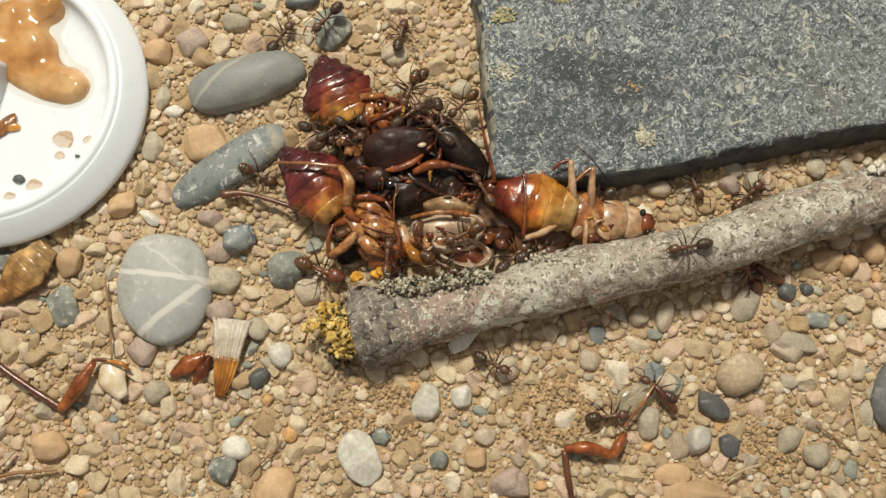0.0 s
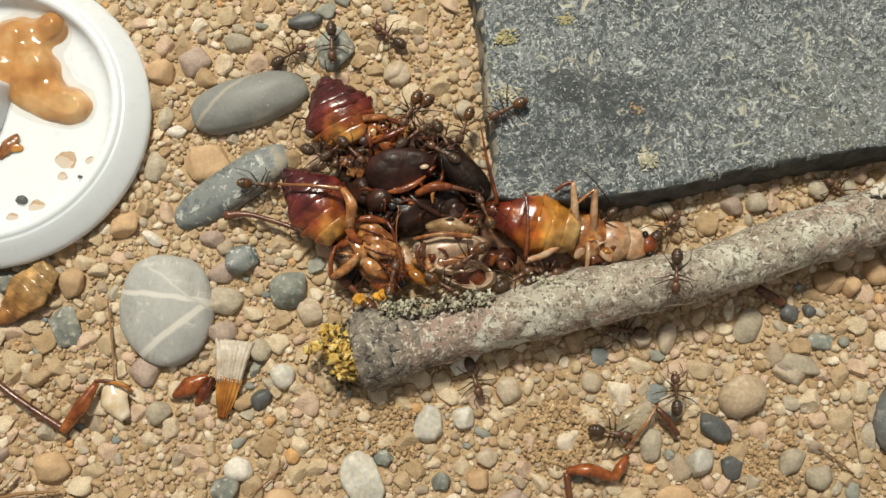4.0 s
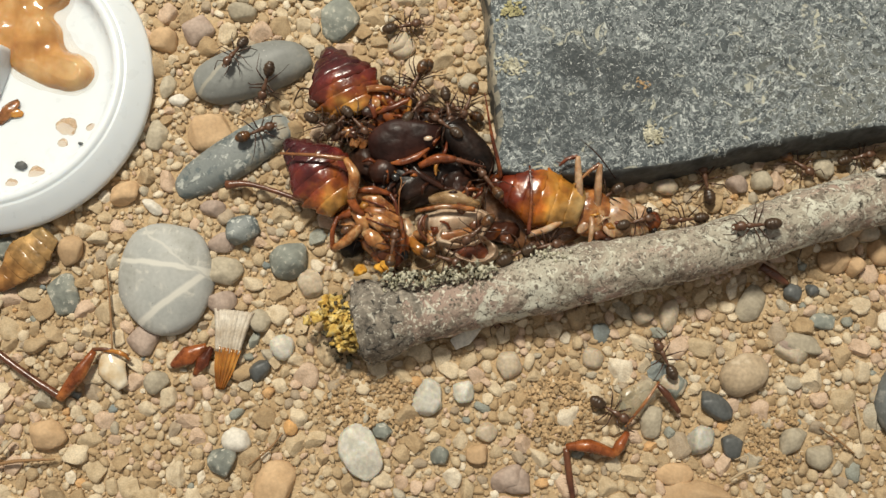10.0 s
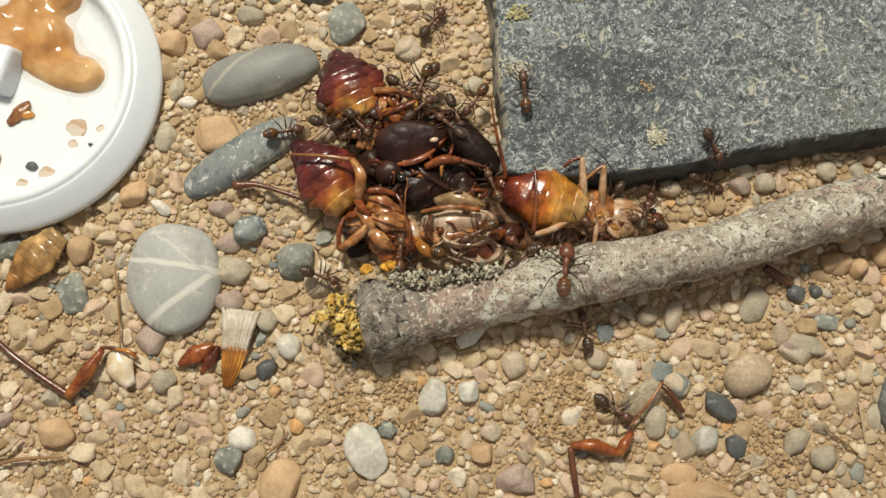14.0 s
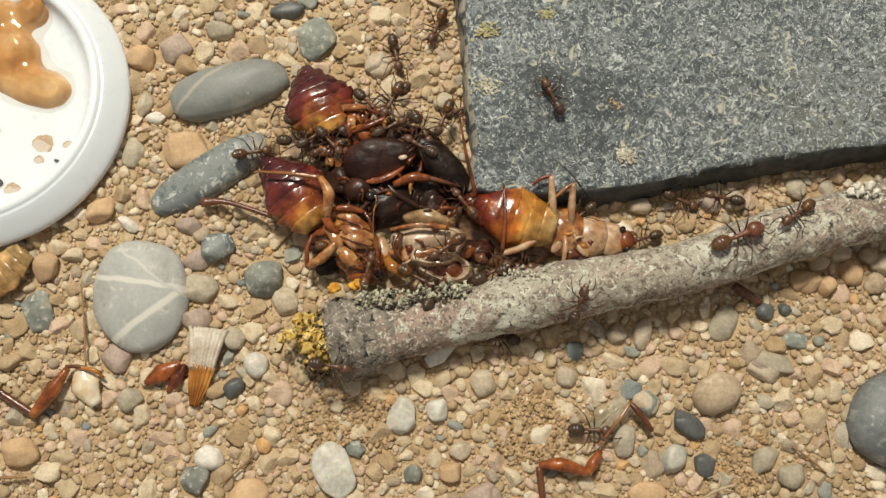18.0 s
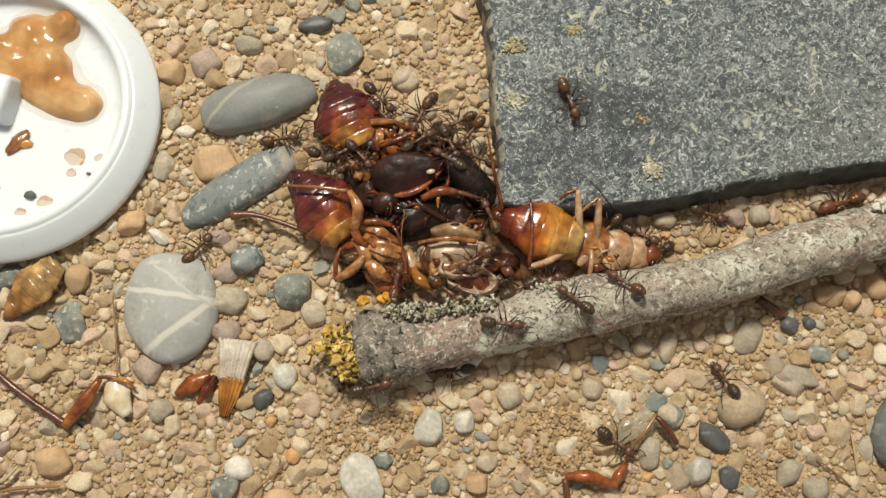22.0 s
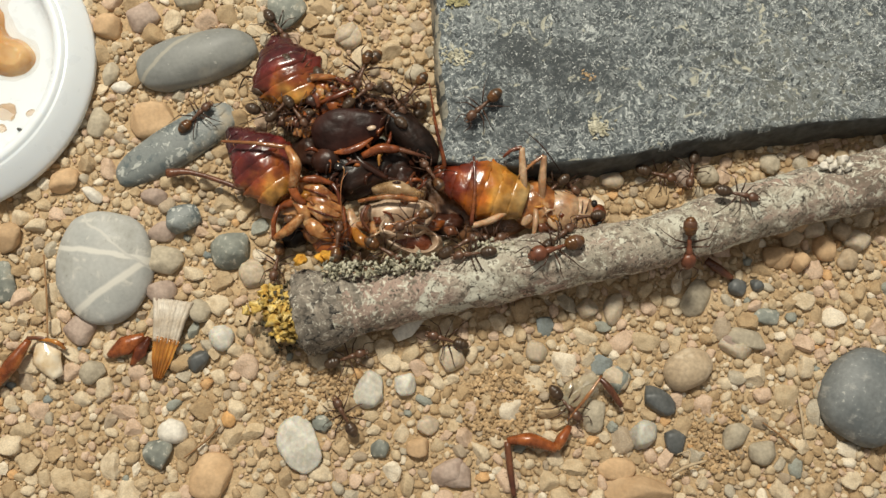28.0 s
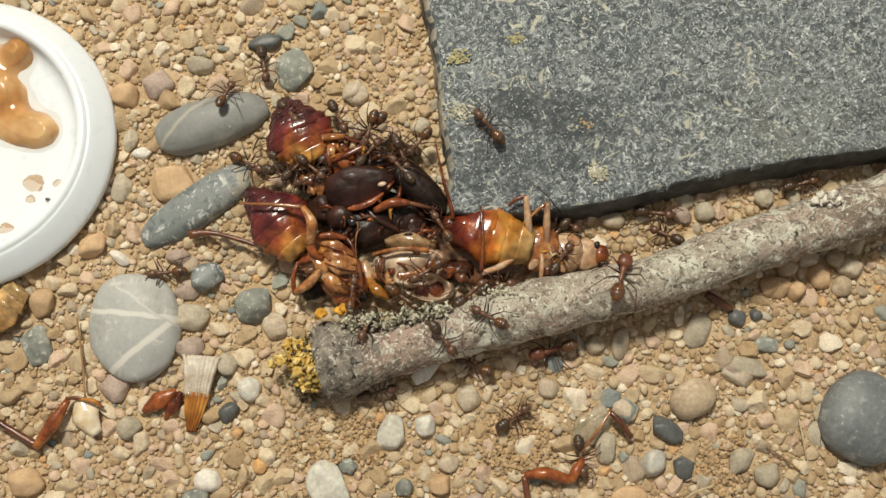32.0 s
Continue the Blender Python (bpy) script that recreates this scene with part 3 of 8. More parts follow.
pebble(-32.3, -21.0, 4.4, 3.6, 3.5, 40, DARK_STONE, "dark mottled pebble", 2.4, 31.0, 0.2)
pebble(-39.3, -8.9, 5.8, 4.6, 4, 20, MAUVE_STONE, "mauve-brown pebble beside the veined stone", 2.4, 32.0, 0.12)
pebble(-38.9, -3.4, 7.6, 5.6, 4, 0, GREYTAN_STONE, "knobbly ochre-grey stone", 2.4, 33.0, 0.2)
pebble(-66.7, 0.4, 5.8, 5.2, 4, 60, TAN_STONE, "rounded buff pebble", 2.3, 34.0, 0.12)
pebble(-57.6, 10.9, 6, 5, 4, 10, TAN_STONE, "buff pebble near the lid", 2.4, 35.0, 0.16)
pebble(-52.5, 8.3, 5, 2.4, 2.5, -40, WHITE_STONE, "angular cream stone chip", 2.8, 36.0, 0.25)
pebble(-48.6, 28.6, 4, 2.5, 2.5, 0, WHITE_STONE, "tiny white pebble", 2.3, 37.0, 0.1)
pebble(-50.1, -22.9, 5, 4.4, 3.5, 30, GREYTAN_STONE, "pale grey-beige pebble", 2.3, 38.0, 0.1)
pebble(-53.1, -15.7, 6.6, 5.2, 3.5, -10, MAUVE_STONE, "mauve-grey pebble", 2.4, 39.0, 0.12)
pebble(-69.0, -32.3, 7.2, 5.6, 4.5, 10, TAN_STONE, "brownish buff pebble", 2.3, 40.0, 0.12)
pebble(-23.6, -5.5, 6, 5, 3.5, 80, PALE_STONE, "translucent tan stone", 2.4, 41.0, 0.12)
pebble(-39.6, 1.9, 5, 4, 3, 0, MAUVE_STONE, "small pinkish-grey stone", 2.6, 42.0, 0.15)
pebble(-41.4, 8.3, 4.6, 3.6, 3.2, 0, MAUVE_STONE, "small pink stone", 2.4, 43.0, 0.15)
pebble(-51.8, 40.2, 6, 5, 4, 0, TAN_STONE, "pale ochre pebble", 2.4, 44.0, 0.14)
pebble(-45.7, 42.3, 7, 5.8, 4, 30, MAUVE_STONE, "mauve pebble", 2.3, 45.0, 0.14)
pebble(-37.4, 45.8, 5.6, 4.4, 3.6, 0, GREYTAN_STONE, "grey-beige pebble", 2.3, 46.0, 0.14)
pebble(-52.5, 22.0, 6, 4.4, 3, 80, GREYTAN_STONE, "flat grey stone at the rim of the lid", 2.6, 47.0, 0.1)
pebble(-51.0, 31.3, 5.4, 3.2, 3, 80, GREYTAN_STONE, "flat grey stone at the rim of the lid", 2.5, 48.0, 0.1)
pebble(41.0, 12.5, 5.2, 3.6, 3.5, 0, PALE_STONE, "pale stone under the slab's edge", 2.3, 49.0, 0.1)
pebble(54.1, 12.8, 4.6, 3.8, 3.5, -30, MAUVE_STONE, "mauve-grey stone under the slab's edge", 2.3, 50.0, 0.1)
pebble(58.5, 13.4, 4.6, 4, 3.5, 0, GREYTAN_STONE, "beige stone under the slab's edge", 2.3, 51.0, 0.1)
pebble(70.2, 15.8, 4.4, 4, 3, 60, GREYTAN_STONE, "blue-grey stone under the slab's edge", 2.3, 52.0, 0.1)
pebble(5.0, 31.9, 4, 4, 3, 60, GREYTAN_STONE, "grey pebble", 2.3, 53.0, 0.1)
pebble(-7.0, 39.1, 5.4, 4.6, 3.5, 60, PALE_STONE, "pale tan pebble", 2.3, 54.0, 0.12)
pebble(-8.0, 39.2, 5, 4.2, 3.5, 60, PALE_STONE, "pale tan pebble", 2.3, 55.0, 0.12)
pebble(41.0, -39.0, 7.6, 3.8, 3.5, 0, TAN_STONE, "long buff pebble", 2.4, 56.0, 0.12)
pebble(12.3, -40.3, 8, 5, 3, -15, MAUVE_STONE, "flat mauve stone", 2.5, 57.0, 0.16)
pebble(6.4, -35.6, 4.4, 4.2, 3.5, 0, TAN_STONE, "rounded buff pebble", 2.3, 58.0, 0.12)
pebble(61.9, -33.2, 6.4, 4.6, 3.5, 50, GREYTAN_STONE, "grey-beige stone", 2.4, 59.0, 0.15)
pebble(66.7, -35.9, 5.4, 4.6, 3.5, 0, GREYTAN_STONE, "beige stone", 2.4, 60.0, 0.15)
pebble(12.0, -20.1, 5.8, 4.8, 4, 0, PALE_STONE, "buff pebble beside the twig", 2.4, 61.0, 0.12)
pebble(27.1, -18.6, 4.4, 4, 3, 0, PALE_STONE, "pale stone", 2.4, 62.0, 0.12)
pebble(64.5, -16.2, 8, 4.4, 3, -12, GREYTAN_STONE, "beige stone chip", 2.6, 63.0, 0.16)
pebble(41.2, -23.3, 5.4, 4.6, 3.5, 0, PALE_STONE, "pale grey pebble", 2.4, 64.0, 0.14)
pebble(71.5, -1.5, 5.2, 4.6, 4, 0, TAN_STONE, "ochre pebble beside the twig", 2.4, 65.0, 0.12)
pebble(73.5, 4.4, 7.6, 4.2, 4, 15, TAN_STONE, "long ochre stone under the twig", 2.4, 66.0, 0.1)
pebble(78.0, -25.2, 4.2, 3.8, 3, 0, PALE_STONE, "pale pebble", 2.4, 67.0, 0.12)
pebble(-84.6, -9.7, 6, 5, 3.5, 0, MAUVE_STONE, "mauve pebble", 2.4, 68.0, 0.12)
pebble(-79.4, 0.5, 7, 5, 3.5, 20, GREEN_STONE, "dark green pebble under the lid's rim", 2.4, 69.0, 0.14)
pebble(62.4, -17.2, 5, 4, 3, 0, MAUVE_STONE, "pinkish stone chip", 2.6, 70.0, 0.16)
pebble(70.1, 15.8, 4, 3.6, 3, 0, GREYTAN_STONE, "bluish stone by the slab", 2.4, 71.0, 0.14)
pebble(-82.8, -35.7, 5.2, 3.6, 3, 0, WHITE_STONE, "small white pebble", 2.4, 72.0, 0.14)
pebble(-78.8, -30.0, 5, 3, 2.5, 20, MAUVE_STONE, "dark mauve stone chip", 2.6, 73.0, 0.2)
pebble(-2.0, -26.4, 5, 5.4, 3.5, 80, MILKY_STONE, "translucent grey-white pebble", 2.4, 74.0, 0.16)
pebble(3.9, -24.8, 4, 5, 3.2, 0, MILKY_STONE, "pale rounded stone", 2.3, 75.0, 0.14)
pebble(-0.3, -35.6, 4, 3.6, 3, 0, GREEN_STONE, "small bluish stone", 2.5, 76.0, 0.18)
pebble(7.9, -31.7, 4.2, 3.6, 3, 40, PALE_STONE, "cream stone", 2.3, 77.0, 0.14)
pebble(11.7, -39.7, 7, 5, 3.5, 15, MAUVE_STONE, "broken mauve stone", 2.6, 78.0, 0.22)
pebble(36.9, -30.0, 7.6, 4, 3.5, 75, GREYTAN_STONE, "long pale grey stone chip", 2.6, 79.0, 0.22)
pebble(41.6, -23.6, 5.2, 4.4, 3, 40, GREEN_STONE, "flat pale green stone", 2.6, 80.0, 0.16)
pebble(62.5, -17.7, 7, 4, 3, -25, PALE_STONE, "angular pinkish stone chip", 2.8, 81.0, 0.22)
pebble(70.5, -1.2, 5.2, 4.4, 4, 0, TAN_STONE, "rounded ochre pebble beside the twig", 2.3, 82.0, 0.1)
pebble(73.4, 2.3, 4.6, 4.0, 4, 37, BEIGE_STONE, "rounded ochre pebble beside the twig", 2.3, 83.0, 0.1)
pebble(77.6, 4.0, 4.8, 4.2, 4, 74, PALE_STONE, "rounded ochre pebble beside the twig", 2.3, 84.0, 0.1)
pebble(79.7, 0.5, 5.4, 4.6, 4, 111, TAN_STONE, "rounded ochre pebble beside the twig", 2.3, 85.0, 0.1)
pebble(83.0, 3.4, 4.6, 4.0, 4, 148, BEIGE_STONE, "rounded ochre pebble beside the twig", 2.3, 86.0, 0.1)
pebble(85.7, 1.6, 5.4, 4.6, 4, 185, PALE_STONE, "rounded ochre pebble beside the twig", 2.3, 87.0, 0.1)
pebble(74.8, -2.4, 4.2, 3.6, 4, 222, TAN_STONE, "rounded ochre pebble beside the twig", 2.3, 88.0, 0.1)
pebble(83.7, -1.9, 4.4, 3.8, 4, 259, BEIGE_STONE, "rounded ochre pebble beside the twig", 2.3, 89.0, 0.1)
make_gravel()
make_soil()


# ---- the slate slab ----
def make_slab():
    corners = [(9.3, 13.8), (10.3, 22.0), (8.9, 31.2), (8.3, 42.9), (4.0, 70.8), (112, 92), (116, 25),
               (80.2, 21.8), (67.0, 20.2), (52.7, 17.7), (42.5, 15.2), (33.3, 13.8), (22.2, 13.2)]
    ring = []
    for a, b in zip(corners, corners[1:] + corners[:1]):
        n = max(3, int(math.dist(a, b) / 1.1))
        ring += [(a[0] + (b[0] - a[0]) * k / n, a[1] + (b[1] - a[1]) * k / n) for k in range(n)]
    mx, my = 55.0, 50.0
    bm = bmesh.new()
    levels = []
    for drop, out in ((-0.02, -1.6), (0.0, -0.5), (0.9, 0.15), (2.4, 0.7), (4.2, 1.1), (6.5, 1.7), (13.0, 1.2)):
        row = []
        for x, y in ring:
            d = Vector((x - mx, y - my)).normalized()
            w = 0.55 * noise.noise(Vector((x * 0.35, y * 0.35, drop * 0.9))) + 0.3 * noise.noise(Vector((x * 0.9, y * 0.9, drop)))
            out_here = out if x > 14 else min(out, 0.3)
            px, py = x + d.x * (out_here + w), y + d.y * (out_here + w)
            top = 4.3 + 0.155 * py
            row.append(bm.verts.new((px, py, max(-1.0, top - drop + 0.2 * noise.noise(Vector((x * 0.5, y * 0.5, 4)))))))
        levels.append(row)
    for a, b in zip(levels, levels[1:]):
        for k in range(len(ring)):
            bm.faces.new((a[k], a[(k + 1) % len(ring)], b[(k + 1) % len(ring)], b[k]))
    # the top is a fan of inner rings with shallow cleavage relief
    inner = levels[0]
    for s in np.linspace(0.96, 0.03, 46):
        row = []
        for v, (x, y) in zip(levels[0], ring):
            px, py = mx + (v.co.x - mx) * s, my + (v.co.y - my) * s
            z = 4.3 + 0.155 * py
            z += 0.45 * noise.noise(Vector((px * 0.09, py * 0.09, 2))) + 0.16 * noise.noise(Vector((px * 0.5, py * 0.5, 9)))
            z += 0.08 * noise.noise(Vector((px * 1.6, py * 1.6, 3)))
            row.append(bm.verts.new((px, py, z)))
        for k in range(len(ring)):
            bm.faces.new((row[k], row[(k + 1) % len(ring)], inner[(k + 1) % len(ring)], inner[k]))
        inner = row
    bm.faces.new(inner)
    slab = thing("slate_slab", 0, 0, 0, label="dark grey slate slab with pale flecked weathering on sand", category="stone slab")
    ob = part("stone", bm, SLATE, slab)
    ob.data.materials.append(SLATE_SHADED)
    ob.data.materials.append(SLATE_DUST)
    # front faces take the slate painted darker as shade, left faces the dusty one
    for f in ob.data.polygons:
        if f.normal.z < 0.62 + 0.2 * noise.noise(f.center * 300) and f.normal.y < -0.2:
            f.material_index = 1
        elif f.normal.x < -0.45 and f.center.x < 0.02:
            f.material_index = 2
    rng = np.random.default_rng(8)
    for name, mat, x, y, count, spread, size, label in (
            ("lichen", FADED_LICHEN, 12.2, 42.0, 70, 1.0, 0.26, "faded yellow lichen patch"), ("lichen", FADED_LICHEN, 22.7, 44.8, 45, 0.7, 0.24, "faded yellow lichen patch"),
            ("lichen", PALE_LICHEN, 37.3, 20.4, 120, 1.1, 0.26, "pale grey lichen patch"), ("dirt", SOIL, 35.4, 29.1, 22, 0.6, 0.2, "ochre dirt smear"),
            ("dirt", PALE_LICHEN, 12.1, 32.2, 90, 1.1, 0.26, "sandy dirt on the slab's edge")):
        bm = bmesh.new()
        for _ in range(count):
            px, py = x + rng.normal(0, spread), y + rng.normal(0, spread * 0.7)
            ball(bm, (px, py, 4.3 + 0.155 * py + 0.25 * noise.noise(Vector((px * 0.09, py * 0.09, 2))) + 0.12), (size * rng.uniform(0.7, 1.9), size * rng.uniform(0.4, 1.2), 0.07),
                 (9, 0, rng.uniform(0, 180)), 6, 4, 0.4, px)
        part(name, bm, mat, slab, label)


make_slab()


# ---- the twig ----
TWIG = [(-14.5, -12.9, 2.6, 7.4), (-11.4, -12.3, 3.0, 7.2), (-6.7, -11.5, 3.6, 5.7), (1.0, -10.0, 4.0, 4.9), (11.0, -7.7, 4.4, 4.8),
        (18.5, -5.7, 4.8, 5.6), (26.8, -3.8, 5.6, 5.1), (37.5, -2.0, 6.4, 4.7), (47.9, 0.4, 6.8, 4.6),
        (58.4, 3.8, 6.8, 4.8), (69.3, 7.2, 6.6, 4.9), (89.6, 12.9, 6.0, 5.0), (104, 21, 5.6, 5.0), (122, 27, 5.4, 4.8)]
TWIG_LINE = curve_points(TWIG, 12)


def make_twig():
    twig = thing("twig", TWIG[0][0], TWIG[0][1], 0, label="weathered grey twig with lichen crust lying on the gravel", category="twig")
    base = np.array([TWIG[0][0], TWIG[0][1], 0])
    bm = bmesh.new()
    sides, rings = 56, []
    line = curve_points(TWIG, 22)
    for k, (x, y, z, r) in enumerate(line):
        way = Vector(line[min(k + 1, len(line) - 1)][:3] - line[max(k - 1, 0)][:3]).normalized()
        side = way.cross(UP).normalized()
        top = side.cross(way)
        row = []
        for j in range(sides):
            a = 2 * math.pi * j / sides
            d = side * math.cos(a) + top * math.sin(a)
            p = Vector((x, y, z))
            q = p + d * r
            w = 0.55 * noise.noise(q * 0.22) + 0.28 * noise.noise(Vector((q.x * 0.5, q.y * 0.9, q.z * 0.9))) + 0.16 * noise.noise(q * 2.1) + 0.09 * noise.noise(q * 4.5)
            if k < 26:
                w += (26 - k) / 26 * (1.4 * noise.noise(q * 0.5) + 1.1 * noise.noise(q * 1.4) + 0.5 * noise.noise(q * 3.1))
            end = 0.72 + 0.28 * min(1, k / 5)
            if k < 4:
                p += way * (1.6 * noise.noise(d * 1.8) + 1.2 * noise.noise(d * 5)) * (4 - k) / 4
            q = p + d * (r * end + w) + Vector((0, 0, -r * 0.12 if d.z < -0.5 else 0)) - Vector(base)
            row.append(bm.verts.new(q))
        rings.append(row)
    for a, b in zip(rings, rings[1:]):
        for j in range(sides):
            bm.faces.new((a[j], a[(j + 1) % sides], b[(j + 1) % sides], b[j]))
    for row in (rings[0], rings[-1]):
        c = bm.verts.new(sum((v.co for v in row), Vector()) / sides + Vector((1.0 if row is rings[0] else 0, 0, 0)))
        for j in range(sides):
            bm.faces.new((c, row[j], row[(j + 1) % sides]))
    bark = part("bark", bm, BARK, twig)
    bark.data.materials.append(BARK_END)
    for f in bark.data.polygons:
        if f.center.x < (9.5 + 8.0 * noise.noise(f.center * 420)) * MM:
            f.material_index = 1

    seed_mesh = bmesh.new()
    bmesh.ops.create_icosphere(seed_mesh, subdivisions=2, radius=1)
    flake = [v.co.copy() for v in seed_mesh.verts]
    sides_of = [[v.index for v in f.verts] for f in seed_mesh.faces]
    seed_mesh.free()

    def crust(name, mat, spots, label, count, size, spread, seed, tip=50):
        """Small curled flakes scattered round spots on the bark."""
        rng = np.random.default_rng(seed)
        verts, faces = [], []
        for x, y, z in spots:
            for _ in range(count):
                o = rng.normal(0, spread, 3)
                s = rng.uniform(*size)
                turn = pose(0, 0, 0, *rng.uniform(-tip, tip, 2), rng.uniform(-180, 180))
                off = Vector((o[0] * 9, o[1] * 7, 0))
                middle = Vector((x + o[0] * 1.3, y + o[1] * 0.8, z + o[2] * 0.4)) - Vector(base)
                faces += [[k + len(verts) for k in f] for f in sides_of]
                for p in flake:
                    q = p * (1 + 1.1 * noise.noise(p * 1.5 + off))
                    q = Vector((q.x, q.y, q.z * 0.2 + 0.35 * (q.x ** 2 - q.y ** 2))) * s
                    verts.append(turn @ q + middle)
        data = bpy.data.meshes.new(name)
        data.from_pydata(verts, [], faces)
        bm = bmesh.new()
        bm.from_mesh(data)
        bpy.data.meshes.remove(data)
        part(name, bm, mat, twig, label)

    crust("lichen", LICHEN, [(-18.5, -9.9, 6), (-16.9, -11.2, 7), (-17.5, -13.8, 6), (-15.2, -13.4, 7.5), (-16.0, -16.0, 5.5), (-19.6, -11.7, 5)],
          "yellow flaking lichen", 26, (0.35, 1.05), 1.0, 1)
    crust("lichen", ORANGE_LICHEN, [(-14.3, -3.9, 7.5), (-9.8, -3.2, 7.8)], "orange-yellow lichen flake", 4, (0.7, 1.1), 0.3, 2)
    crust("lichen", DARK_LICHEN, [(-16.4, -9.4, 6), (-19.7, -13.2, 4), (-17.7, -16.1, 4), (-15.0, -10.9, 7), (-16.3, -17.6, 3)],
          "blackish lichen crumbs", 34, (0.2, 0.5), 1.4, 3)
    crust("lichen", PALE_LICHEN, [(-8.7, -5.4, 8), (-5.3, -5.5, 8.5), (-1.9, -5.6, 8.5), (2.0, -5.1, 8.5), (6.3, -4.2, 8.5)],
          "pale grey lichen crust", 52, (0.18, 0.5), 0.95, 4, 65)
    crust("lichen", DARK_LICHEN, [(-8.7, -5.0, 7.6), (-4.3, -5.2, 8.1), (0.9, -5.0, 8.2), (5.3, -4.2, 8.2)], "blackish lichen crumbs", 22, (0.15, 0.4), 1.0, 7)
    crust("lichen", WHITE_STONE, [(77.3, 12.3, 11.0), (78.9, 13.1, 11.2), (76.3, 13.7, 10.8)], "white lichen crust", 4, (0.5, 1.1), 0.5, 6)
    crust("lichen", PALE_LICHEN, [(17.9, -1.6, 9), (22.2, -2.2, 9), (30.0, -2.4, 8.8), (34.9, -1.4, 8.6)],
          "pale grey lichen crust", 30, (0.15, 0.4), 1.0, 5)


make_twig()


# ---- the lid ----
def make_lid():
    cx, cy, r = -82.0, 31.4, 28.7
    lid = thing("jar_lid", cx, cy, 1.2, 0, -3.2, 1.5, label="white plastic jar lid lying upturned on gravel, holding jelly", category="lid")
    bm = bmesh.new()
    profile = [(0, 1.2), (r - 9.0, 1.2), (r - 8.0, 1.35), (r - 7.2, 1.8), (r - 6.6, 2.7), (r - 6.3, 3.8), (r - 6.1, 4.5), (r - 5.75, 4.9), (r - 5.2, 5.05),
               (r - 4.7, 4.98), (r - 4.35, 4.75), (r - 4.2, 4.5), (r - 4.0, 4.42), (r - 3.8, 4.45), (r - 3.6, 4.35), (r - 2.2, 3.2), (r - 0.9, 2.1), (r - 0.25, 1.5), (r - 0.05, 1.2), (r, 0.9), (r, 0.2), (r - 0.2, 0.0), (r - 0.8, -0.2), (0, -0.2)]
    rows, sides = [], 160
    for rad, z in profile:
        if rad == 0:
            rows.append([bm.verts.new((0, 0, z))] * sides)
        else:
            rows.append([bm.verts.new((rad * math.cos(2 * math.pi * k / sides), rad * math.sin(2 * math.pi * k / sides), z)) for k in range(sides)])
    for a, b in zip(rows, rows[1:]):
        for k in range(sides):
            c = [a[k], a[(k + 1) % sides], b[(k + 1) % sides], b[k]]
            c = list(dict.fromkeys(c))
            if len(c) > 2:
                bm.faces.new(c)
    part("shell", bm, PLASTIC, lid)
    return lid


LID = make_lid()
# ---- what lies in the lid ----
def lid_floor(x, y):
    """Height of the lid's tilted floor, in mm."""
    return (LID.matrix_basis @ Vector(((x - LX) * MM, (y - LY) * MM, 1.2 * MM))).z / MM


